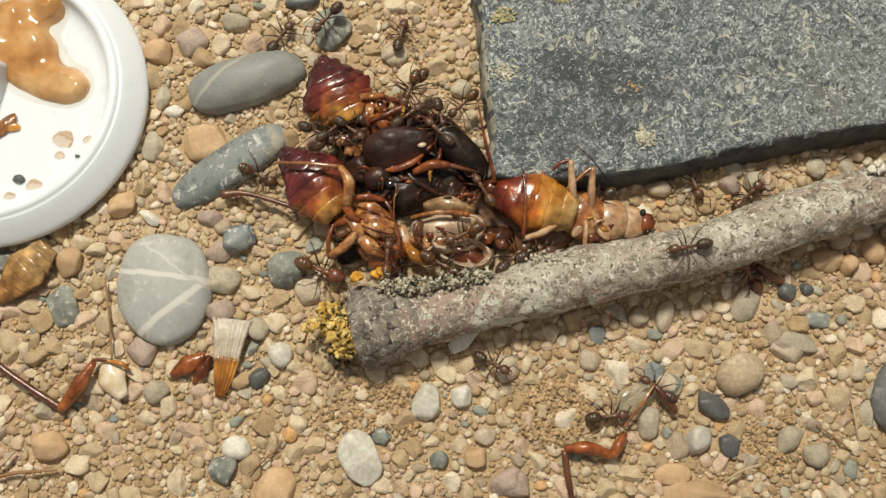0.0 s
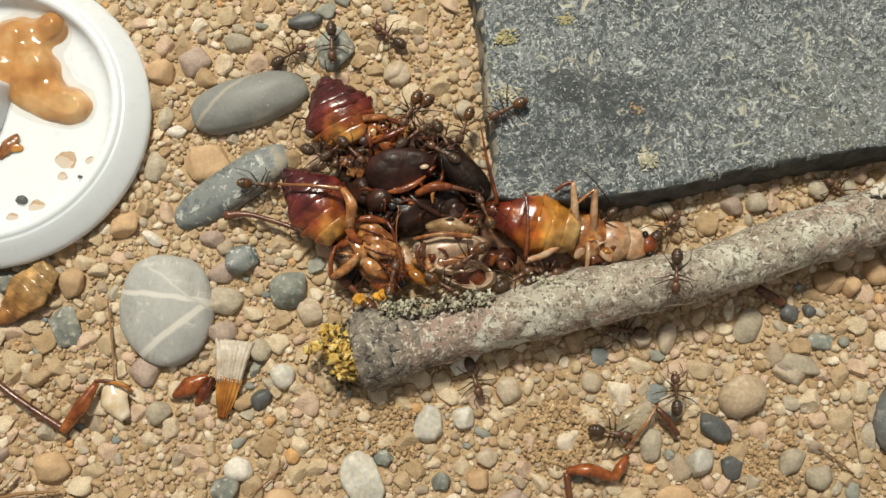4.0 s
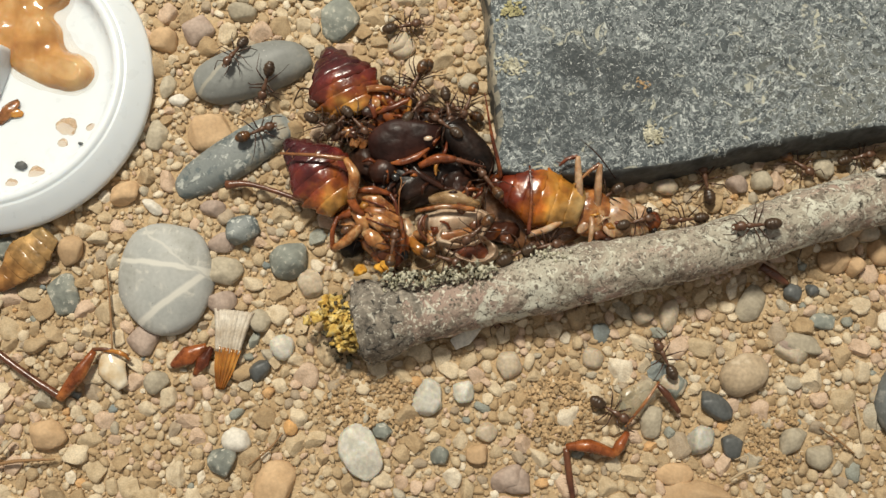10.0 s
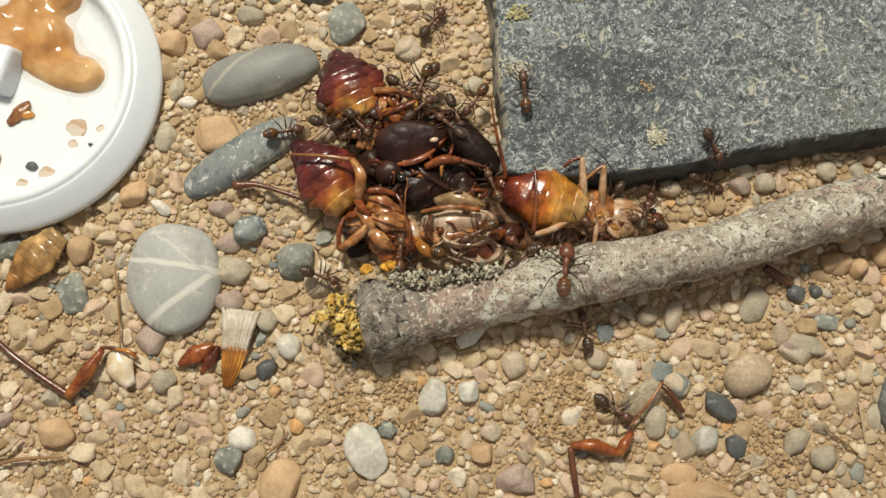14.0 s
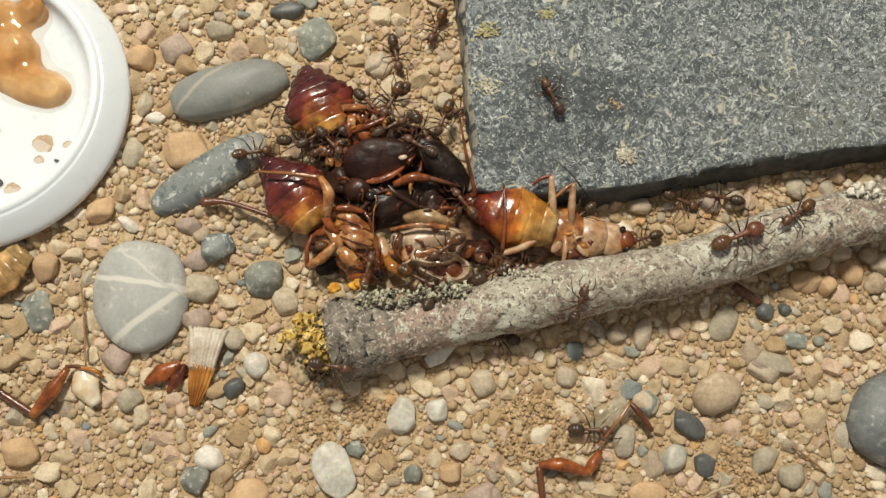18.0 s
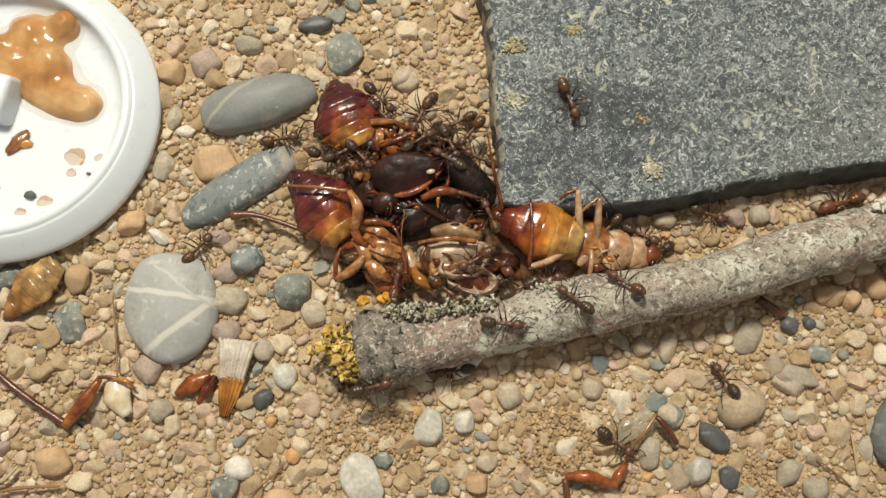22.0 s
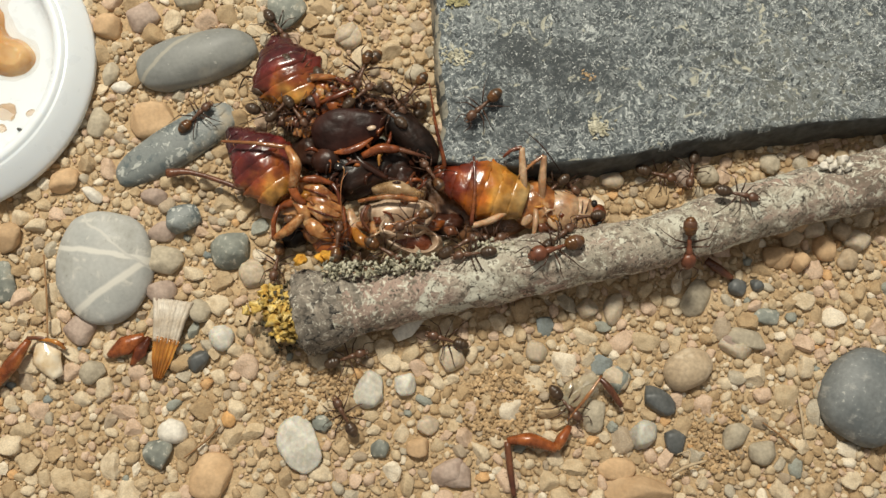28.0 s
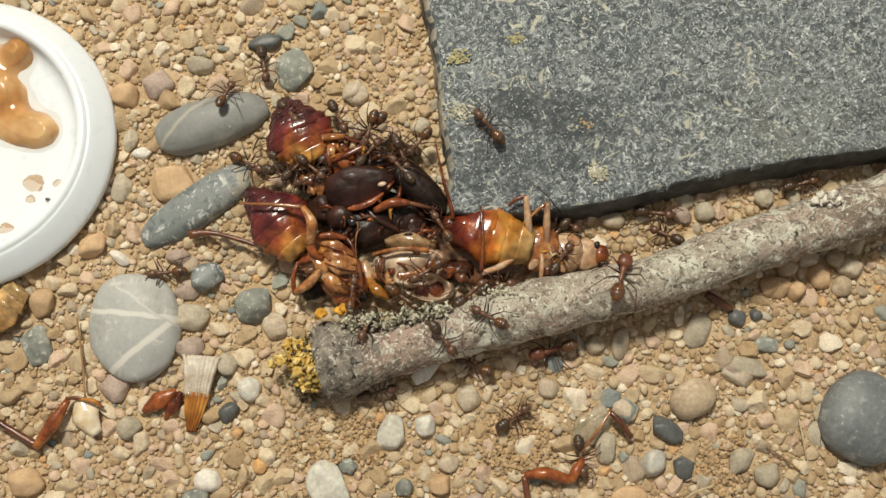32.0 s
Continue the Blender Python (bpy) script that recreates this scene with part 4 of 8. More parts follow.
def lid_contents():
    knob = bmesh.new()
    bmesh.ops.create_cube(knob, size=1)
    for v in knob.verts:
        top = v.co.z > 0
        v.co = Vector((v.co.x * (8.2 if top else 9.8), v.co.y * (7.6 if top else 9.6), 2.7 + v.co.z * 5.4))
    bmesh.ops.bevel(knob, geom=knob.edges[:], offset=1.1, segments=4, profile=0.6, affect="EDGES")
    k = part("knob", knob, PLASTIC, LID, "raised square boss of the lid")
    x, y = -84.0, 33.8
    put(k, x - LX, y - LY, 0.6, 0, 0, -12)

    def pool(name, mat, spots, high, seed, label=""):
        """A flattened glistening smear of merged lobes; its edge dips into the floor of the lid."""
        cx, cy = spots[0][0], spots[0][1]
        bm = bmesh.new()
        n, reach = 170, 17.0
        grid = {}
        for i in range(n):
            for j in range(n):
                x, y = -reach + 2 * reach * i / (n - 1), -reach + 2 * reach * j / (n - 1)
                f = -0.5
                for sx, sy, sr in spots:
                    d = math.hypot(x - (sx - cx), y - (sy - cy)) / sr
                    f += max(0, 1.4 - d) ** 2 * 0.8
                f += 0.1 * noise.noise(Vector((x * 0.35, y * 0.35, seed)))
                if f > -0.25:
                    z = high * (min(1.0, max(0, f) * 1.6) ** 0.55) + min(0, f) * 5
                    z *= 1 + 0.55 * noise.noise(Vector((x * 0.2, y * 0.2, seed + 3))) + 0.06 * noise.noise(Vector((x * 0.8, y * 0.8, seed)))
                    grid[i, j] = bm.verts.new((x, y, z))
        for i, j in list(grid):
            q = [(i, j), (i + 1, j), (i + 1, j + 1), (i, j + 1)]
            if all(k in grid for k in q):
                bm.faces.new([grid[k] for k in q])
        return put(part(name, bm, mat, None, label), cx, cy, LZ + 1.15)

    for label, spots, high, seed in (
            ("glossy amber food jelly smeared in the lid",
             [(-76.1, 36.6, 5.8), (-70.6, 33.9, 5.6), (-66.9, 32.8, 4.0), (-82.3, 41.0, 5.0), (-79.0, 46.7, 5.6), (-74.8, 41.1, 5.4),
              (-72.1, 49.0, 4.0), (-85.2, 43.8, 3.6)], 1.7, 1.0),
            ("glossy amber food jelly beside the lid's boss",
             [(-91.0, 34.3, 4.0), (-88.6, 29.9, 2.4), (-91.8, 45.5, 4.2), (-89.3, 47.7, 3.4)], 1.6, 2.0)):
        jelly = thing("jelly", spots[0][0], spots[0][1], LZ + 1.15, label=label, category="jelly", group="jelly in the lid")
        for ob in (pool("smear", JELLY, spots, high, seed), pool("film", FILM, [(x, y, r * 1.22) for x, y, r in spots], 0.22, seed + 5, "pale translucent film")):
            ob.parent = jelly
            ob.matrix_basis = pose(0, 0, 0)
    for x, y, r, label in ((-68.2, 22.8, 1.5, "dried syrup drop in the lid"), (-63.4, 22.5, 0.9, "small dried syrup drop in the lid"),
                           (-83.1, 16.7, 1.6, "dried syrup drop in the lid"), (-72.6, 14.1, 1.1, "small dried syrup drop in the lid"),
                           (-76.9, 12.0, 0.9, "small dried syrup drop in the lid"), (-84.3, 10.6, 1.2, "dried syrup drop in the lid"),
                           (-68.5, 19.8, 0.7, "small dried syrup drop in the lid"), (-85.9, 11.9, 0.5, "tiny dried syrup drop in the lid")):
        bm = bmesh.new()
        ball(bm, (0, 0, 0), (r * 1.3, r * 1.1, 0.1), u=24, v=12, rough=0.3, seed=x)
        ob = part("syrup_drop", bm, SYRUP)
        put(ob, x, y, lid_floor(x, y) + 0.06)
        tagged(ob, label, "drop", "drops in the lid")
    for x, y, r in ((-75.4, 15.4, 1.1), (-65.2, 19.6, 0.4), (-84.7, 14.8, 0.5), (-86.9, 18.8, 0.35), (-84.4, 12.5, 0.3), (-87.7, 12.3, 0.3)):
        bm = bmesh.new()
        ball(bm, (0, 0, 0), (r, r * 0.75, 0.55), rough=0.3, seed=y)
        ob = part("grit", bm, DARK_STONE)
        put(ob, x, y, lid_floor(x, y) + 0.35)
        tagged(ob, "dark grit crumb on the white plastic", "grit", "grit in the lid")
    x, y = -78.7, 25.4
    flake = thing("roach_scrap", x, y, LZ + 1.3, 40, label="brown scrap of insect shell in the lid", category="scrap")
    bm = bmesh.new()
    ball(bm, (0, 0, 0.5), (2.8, 1.2, 0.5), (0, 0, 12), rough=0.4, seed=2)
    part("shell", bm, CHITIN_TAN, flake)
    bm = bmesh.new()
    ball(bm, (0.9, -1.0, 0.5), (1.5, 0.9, 0.25), (0, 10, -40), rough=0.3, seed=5)
    part("plate", bm, CHITIN_AMBER, flake, "translucent amber plate")


CHITIN_DARK = material("dark_chitin", [(0.012, 0.006, 0.004), (0.035, 0.013, 0.008), (0.085, 0.026, 0.012)], 0.16, 0.36, 0.6, 0.8, coat=0.1, spec=0.35)
CHITIN_BLACK = material("black_chitin", [(0.006, 0.004, 0.003), (0.02, 0.010, 0.007), (0.05, 0.02, 0.011)], 0.2, 0.42, 0.8, 0.8, coat=0.04, spec=0.3)
CHITIN_RUST = material("rust_chitin", [(0.045, 0.010, 0.006), (0.15, 0.034, 0.010), (0.28, 0.085, 0.016)], 0.15, 0.28, 0.8, 0.6, coat=0.3, speck=(0.6, 1.25))
CHITIN_HONEY = material("honey_chitin", [(0.17, 0.048, 0.014), (0.34, 0.13, 0.036), (0.52, 0.28, 0.11)], 0.35, 0.15, 1.0, 0.7, coat=0.5, through_light=0.15, speck=(0.6, 1.3))
# the pale patches paint wet highlights into the honey colour
add_patch(CHITIN_HONEY, (0.60, 0.40, 0.21), 0.3, 0.52, 0.70, 0.3)
add_patch(CHITIN_HONEY, (0.16, 0.045, 0.012), 0.25, 0.58, 0.74, 0.3)
CHITIN_ORANGE = material("orange_chitin", [(0.12, 0.026, 0.008), (0.30, 0.08, 0.018), (0.48, 0.18, 0.045)], 0.2, 0.28, 0.6, 0.8, coat=0.3, speck=(0.7, 1.2))
CHITIN_AMBER = material("amber_chitin", [(0.20, 0.06, 0.014), (0.42, 0.17, 0.03), (0.60, 0.30, 0.07)], 0.16, 0.2, 0.8, 0.55, coat=0.5, through_light=0.15, speck=(0.7, 1.15))
CHITIN_TAN = material("tan_chitin", [(0.16, 0.05, 0.018), (0.33, 0.14, 0.05), (0.50, 0.28, 0.13)], 0.25, 0.2, 0.5, 0.8, coat=0.6, through_light=0.15, speck=(0.7, 1.2))
CHITIN_PALE = material("pale_chitin", [(0.34, 0.18, 0.09), (0.50, 0.33, 0.20), (0.62, 0.47, 0.33)], 0.25, 0.35, 0.4, 1.0, coat=0.3, through_light=0.2, speck=(0.7, 1.2))
add_patch(CHITIN_PALE, (0.46, 0.21, 0.08), 0.3, 0.50, 0.66)
# amber wing; its palest tones are white glare mixed into the colour
AMBER_GLARE = material("amber_glare_wing", [(0.58, 0.40, 0.20), (0.74, 0.62, 0.44), (0.84, 0.80, 0.70)], 0.3, 0.18, 0.4, 0.8, coat=0.6, speck=(0.85, 1.08))
CHITIN_LEG = material("leg_chitin", [(0.07, 0.022, 0.012), (0.17, 0.06, 0.024)], 0.4, 0.3, 0.3, 1.5, coat=0.3)
WING = material("wing_membrane", [(0.12, 0.05, 0.02), (0.27, 0.125, 0.05)], 0.3, 0.28, 0.5, 0.9, coat=0.3, alpha=0.86)
MEMBRANE = material("tan_membrane", [(0.30, 0.16, 0.06), (0.48, 0.31, 0.16), (0.62, 0.47, 0.30)], 0.35, 0.16, 0.9, 0.7, coat=0.5, alpha=0.62, speck=(0.75, 1.15))
CLEAR_WING = material("clear_wing", [(0.38, 0.32, 0.20), (0.58, 0.52, 0.38)], 0.3, 0.16, 0.6, 0.8, coat=0.6, alpha=0.34)
CREAM = material("cream_shell", [(0.38, 0.24, 0.15), (0.58, 0.43, 0.30), (0.72, 0.61, 0.48)], 0.3, 0.3, 0.5, 0.9, coat=0.4, speck=(0.75, 1.1))
EYE = material("insect_eye", [(0.006, 0.005, 0.005), (0.015, 0.012, 0.01)], 0.5, 0.2, 0.1, 2.0, coat=0.6)
FIBRE = material("white_fibre", [(0.42, 0.34, 0.25), (0.66, 0.60, 0.51)], 0.4, 0.5, 0.5, 2.0)
STRAW = material("dry_stalk", [(0.24, 0.13, 0.055), (0.36, 0.21, 0.10)], 0.3, 0.8, 0.4, 2.0)
PALE_STRAW = material("pale_stalk", [(0.42, 0.31, 0.19), (0.58, 0.47, 0.32)], 0.3, 0.8, 0.4, 2.0)

LX, LY, LZ = LID.location.x / MM, LID.location.y / MM, LID.location.z / MM
lid_contents()


# ---- roaches ----
SHIELD = material("brown_shield", [(0.012, 0.006, 0.005), (0.034, 0.012, 0.009), (0.09, 0.026, 0.014)], 0.13, 0.46, 0.6, 0.8, coat=0.05, spec=0.25)


def belly_skin(name, tip, base, ob, colors, patch=0.35):
    """Chitin whose pigment runs from the tail tip to the base of the belly, clouded by noise."""
    mat = material(name, [(0.5, 0.5, 0.5), (1, 1, 1)], 0.2, 0.24, 1.0, 0.42, coat=0.3, speck=(0.5, 1.3))
    n, l = mat.node_tree.nodes, mat.node_tree.links
    tip, base = (Vector(p) * MM - ob.location for p in (tip, base))
    way = base - tip
    coord = n.new("ShaderNodeTexCoord")
    dot = n.new("ShaderNodeVectorMath")
    dot.operation = "DOT_PRODUCT"
    dot.inputs[1].default_value = way / way.length_squared
    l.new(coord.outputs["Object"], dot.inputs[0])
    cloud = n.new("ShaderNodeTexNoise")
    cloud.inputs["Scale"].default_value, cloud.inputs["Detail"].default_value = 260, 5
    l.new(coord.outputs["Object"], cloud.inputs["Vector"])
    shift = n.new("ShaderNodeMath")
    shift.operation = "MULTIPLY_ADD"
    shift.inputs[1].default_value = patch * 2
    shift.inputs[2].default_value = -patch - tip.dot(way) / way.length_squared
    l.new(cloud.outputs["Fac"], shift.inputs[0])
    total = n.new("ShaderNodeMath")
    l.new(dot.outputs["Value"], total.inputs[0])
    l.new(shift.outputs["Value"], total.inputs[1])
    ramp = n.new("ShaderNodeValToRGB")
    while len(ramp.color_ramp.elements) < len(colors):
        ramp.color_ramp.elements.new(0.5)
    for element, (at, color) in zip(ramp.color_ramp.elements, colors):
        element.position, element.color = at, (*color, 1)
    l.new(total.outputs["Value"], ramp.inputs["Fac"])
    mix = n.new("ShaderNodeMix")
    mix.data_type, mix.blend_type = "RGBA", "MULTIPLY"
    mix.inputs["Factor"].default_value = 1
    bsdf = n["Principled BSDF"]
    l.new(bsdf.inputs["Base Color"].links[0].from_socket, mix.inputs["A"])
    l.new(ramp.outputs["Color"], mix.inputs["B"])
    l.new(mix.outputs["Result"], bsdf.inputs["Base Color"])
    return mat


DEEP_RED = [(0.0, (0.055, 0.010, 0.014)), (0.42, (0.12, 0.018, 0.018)), (0.64, (0.22, 0.036, 0.020)), (0.80, (0.46, 0.13, 0.025)), (1.0, (0.64, 0.32, 0.07))]
BRIGHT_ORANGE = [(0.0, (0.07, 0.012, 0.008)), (0.33, (0.20, 0.030, 0.010)), (0.55, (0.52, 0.14, 0.015)), (0.75, (0.68, 0.30, 0.045)), (1.0, (0.66, 0.43, 0.17))]
OLD_AMBER = [(0.0, (0.26, 0.09, 0.022)), (0.4, (0.50, 0.25, 0.075)), (1.0, (0.64, 0.42, 0.18))]


def here(bm, ob):
    """Shifts a mesh given in place coordinates into the space of an unturned thing."""
    off = ob.location / MM
    for v in bm.verts:
        v.co -= off
    return bm


def abdomen(ob, tip, base, half, high, count, colors, name, skew=0.0, spiky=0.0, lift=0.0, patch=0.42, point=1.75, waist=0.45):
    """A segmented belly from its pointed tip to its base, one overlapping plate a part."""
    mat = belly_skin(name, tip, base, ob, colors, patch)
    tip, base = Vector(tip), Vector(base)
    way = (base - tip).normalized()
    side = way.cross(UP).normalized()
    top = side.cross(way)
    n = count
    for k in range(n):
        bm = bmesh.new()
        rings = []
        for s, swell in ((-0.14, 0.88), (0.0, 0.99), (0.35, 1.005), (0.8, 1.012), (1.0, 1.016), (1.05, 0.985), (1.0, 0.83)):
            t = min(1.0, max(0.02, (n - k - s) / n))
            w = half * min(1.0, (t * point) ** (0.75 if point > 1.5 else 0.9)) * (1 - waist * (max(0, t - 0.45) / 0.55) ** 1.5) * swell
            h = high * min(1.0, (t * 1.9 + 0.05) ** 0.7) * (1 - 0.15 * max(0, t - 0.5) * 2) * swell
            c = tip + (base - tip) * t + side * skew * math.sin(math.pi * t) + UP * lift * math.sin(math.pi * t)
            row = []
            for j in range(34):
                a = 2 * math.pi * j / 34
                e = 1 + 0.15 * noise.noise(Vector((math.cos(a) * 1.6, math.sin(a) * 1.6, k * 3.1 + s * 0.7))) + 0.08 * noise.noise(Vector((math.cos(a) * 5, math.sin(a) * 5, k * 1.3 + s * 2)))
                spike = spiky * max(0, abs(math.cos(a)) - 0.85) * 6 * (1 if s >= 0.8 else 0)
                row.append(bm.verts.new(c + side * math.cos(a) * (w * e + spike) + top * math.sin(a) * h * e * (1.0 if math.sin(a) > 0 else 0.75)))
            rings.append(row)
        for a, b in zip(rings, rings[1:]):
            for j in range(34):
                bm.faces.new((a[j], a[(j + 1) % 34], b[(j + 1) % 34], b[j]))
        bm.faces.new(rings[0])
        bm.faces.new(rings[-1])
        part("belly_plate", here(bm, ob), mat, ob)


def limb(ob, name, points, radii, mat, label="", spines=0, seed=0, flat=1.0, sides=8):
    """One leg piece or feeler through points, with rows of bristles if asked."""
    line = curve_points(points, 6) if len(points) > 2 else np.array([np.array(points[0]) + (np.array(points[1]) - points[0]) * k / 6 for k in range(7)])
    n = len(line)
    r = np.interp(np.linspace(0, 1, n), np.linspace(0, 1, len(radii)), radii)
    bm = bmesh.new()
    tube(bm, [tuple(p) for p in line], [float(v) for v in r], sides, flat=flat)
    rng = np.random.default_rng(seed)
    for k in range(spines):
        i = 1 + int((n - 2) * k / spines)
        p = Vector(line[i])
        way = Vector(line[min(i + 1, n - 1)] - line[i - 1]).normalized()
        side = way.cross(UP).normalized() * (1 if k % 2 else -1)
        end = p + side * rng.uniform(0.7, 1.1) + way * 0.5 + UP * rng.uniform(-0.2, 0.4)
        tube(bm, [p, (p + end) / 2, end], [0.09, 0.06, 0.015], 4)
    return part(name, here(bm, ob), mat, ob, label)


def lump(ob, name, at, size, turn, mat, label="", rough=0.06, seed=0.0, u=18, v=12):
    bm = bmesh.new()
    ball(bm, at, size, turn, u, v, rough, seed, 1.5)
    return part(name, here(bm, ob), mat, ob, label)


def sheet(ob, name, points, width, mat, label="", curl=0.5, thick=0.12, ribs=0):
    """A thin curved wing or flake along a line of points, its width given at each."""
    line = curve_points(points, 6)
    n = len(line)
    w = np.interp(np.linspace(0, 1, n), np.linspace(0, 1, len(width)), width)
    bm = bmesh.new()
    rows = []
    m = 30 if ribs > 5 else 10
    for k in range(n):
        p = Vector(line[k])
        way = Vector(line[min(k + 1, n - 1)] - line[max(k - 1, 0)]).normalized()
        side = way.cross(UP).normalized()
        up = side.cross(way)
        row = []
        for j in range(m + 1):
            s = 2 * j / m - 1
            z = -curl * s * s + ((0.16 if ribs > 5 else 0.07) * math.cos(s * ribs * math.pi) if ribs else 0) + 0.1 * noise.noise(Vector((p.x * 0.5 + s, p.y * 0.5, j * 0.2)))
            row.append((bm.verts.new(p + side * s * w[k] + up * z), bm.verts.new(p + side * s * w[k] + up * (z - thick))))
        rows.append(row)
    for a, b in zip(rows, rows[1:]):
        for j in range(m):
            bm.faces.new((a[j][0], a[j + 1][0], b[j + 1][0], b[j][0]))
            bm.faces.new((b[j][1], b[j + 1][1], a[j + 1][1], a[j][1]))
        for j in (0, m):
            bm.faces.new((a[j][0], b[j][0], b[j][1], a[j][1]))
    for row in (rows[0], rows[-1]):
        for j in range(m):
            bm.faces.new((row[j][0], row[j][1], row[j + 1][1], row[j + 1][0]))
    return part(name, here(bm, ob), mat, ob, label)


def pale_roach():
    x, y = 21.6, 8.1
    ob = thing("roach", x, y, 0, label="dead tan roach on its back with an orange belly", category="roach", group="dead roaches")
    abdomen(ob, (7.6, 12.5, 3.4), (24.8, 7.2, 4.2), 5.9, 3.4,
            7, BRIGHT_ORANGE, "orange_belly", lift=1.0)
    sheet(ob, "wing", [(28.4, 7.7, 2.2), (20.1, 5.5, 2.4), (11.9, 7.1, 2.0), (6.0, 13.0, 1.6)], [2.2, 4.6, 5.6, 2.6], WING,
          "translucent brown folded wing", 0.7, ribs=4)
    sheet(ob, "wing", [(27.4, 9.9, 1.8), (19.2, 12.4, 2.0), (12.0, 14.0, 1.8), (6.3, 14.8, 1.4)], [2.0, 3.6, 3.4, 1.2], WING,
          "translucent brown folded wing", 0.7, ribs=4)
    lump(ob, "thorax", (26.4, 7.0, 3.6), (4.6, 4.4, 2.4), (0, 0, -14), CHITIN_HONEY, "pinkish tan thorax", seed=1)
    lump(ob, "thorax", (31.2, 6.1, 3.2), (3.6, 3.9, 2.2), (0, 0, -14), CHITIN_PALE, "pale pinkish amber thorax", seed=2)
    lump(ob, "shield", (34.9, 5.7, 2.8), (3.0, 3.1, 1.5), (0, 0, -14), CHITIN_PALE, "milky neck shield", seed=3)
    lump(ob, "head", (37.7, 5.5, 2.8), (1.7, 2.0, 1.5), (0, 0, -14), CHITIN_RUST, "brown head", seed=4)
    lump(ob, "eye", (37.1, 7.3, 3.6), (0.6, 0.75, 0.6), (0, 0, -14), EYE, "black eye")
    lump(ob, "eye", (37.9, 3.8, 3.4), (0.6, 0.7, 0.6), (0, 0, -14), EYE, "black eye")
    for at, s in (((24.7, 8.5, 5.2), 1.5), ((28.0, 7.8, 5.0), 1.4), ((25.5, 4.7, 5.0), 1.5), ((29.3, 3.9, 4.6), 1.4)):
        lump(ob, "leg_base", at, (s * 1.5, s * 0.6, 0.55), (0, 0, 50 if s > 1.45 else -50), CHITIN_PALE, seed=s)
    limb(ob, "thigh", [(24.5, 8.1, 5.5), (24.0, 11.9, 7.4), (23.7, 16.1, 8.4)], [0.55, 0.72, 0.5], CHITIN_PALE, "pale upright thigh")
    limb(ob, "shin", [(23.7, 16.1, 8.4), (21.9, 15.6, 8.3), (20.5, 14.5, 7.8)], [0.4, 0.34, 0.22], CHITIN_RUST, "rust-brown bristled shin", 6, 1)
    limb(ob, "thigh", [(27.6, 7.5, 5.2), (27.4, 10.9, 7.2), (27.6, 14.8, 8.2)], [0.55, 0.72, 0.5], CHITIN_PALE, "pale upright thigh")
    limb(ob, "shin", [(27.6, 14.8, 8.2), (25.5, 13.3, 8.0), (23.2, 11.1, 7.4)], [0.4, 0.3, 0.16], CHITIN_TAN, "tan bristled shin", 8, 2)
    limb(ob, "shin", [(15.4, 14.6, 7.4), (15.6, 9.1, 8.0), (15.0, 2.4, 7.4)], [0.2, 0.34, 0.42], CHITIN_RUST, "bristled shin across the belly", 14, 3)
    limb(ob, "thigh", [(15.0, 2.4, 7.2), (18.4, 3.5, 6.6), (21.7, 5.5, 6.0)], [0.5, 0.65, 0.5], CHITIN_PALE, "pale thigh along the belly")
    limb(ob, "thigh", [(26.4, 5.8, 5.6), (26.3, 3.5, 6.0), (26.0, 0.8, 5.0)], [0.45, 0.5, 0.35], CHITIN_PALE, "pale thigh")
    limb(ob, "cercus", [(9.6, 13.0, 5.0), (10.3, 13.7, 6.5), (8.8, 19.8, 8.0), (7.5, 27.3, 9.0)], [0.6, 0.42, 0.3, 0.08], CHITIN_RUST,
         "long rust-brown tail feeler")
    lump(ob, "tail", (9.6, 12.3, 4.6), (1.3, 1.6, 1.1), (0, 0, -20), CHITIN_RUST, "rust-brown tail plate", 0.2, 3)
    fray(ob, [(26.6, 5.8, 5.6), (29.7, 4.9, 5.0)], 5, 43)
    limb(ob, "feeler", [(30.7, 12.7, 6.0), (27.3, 16.3, 8.4), (24.1, 18.9, 9.3)], [0.14, 0.12, 0.06], CHITIN_DARK, "thin dark feeler", sides=5)


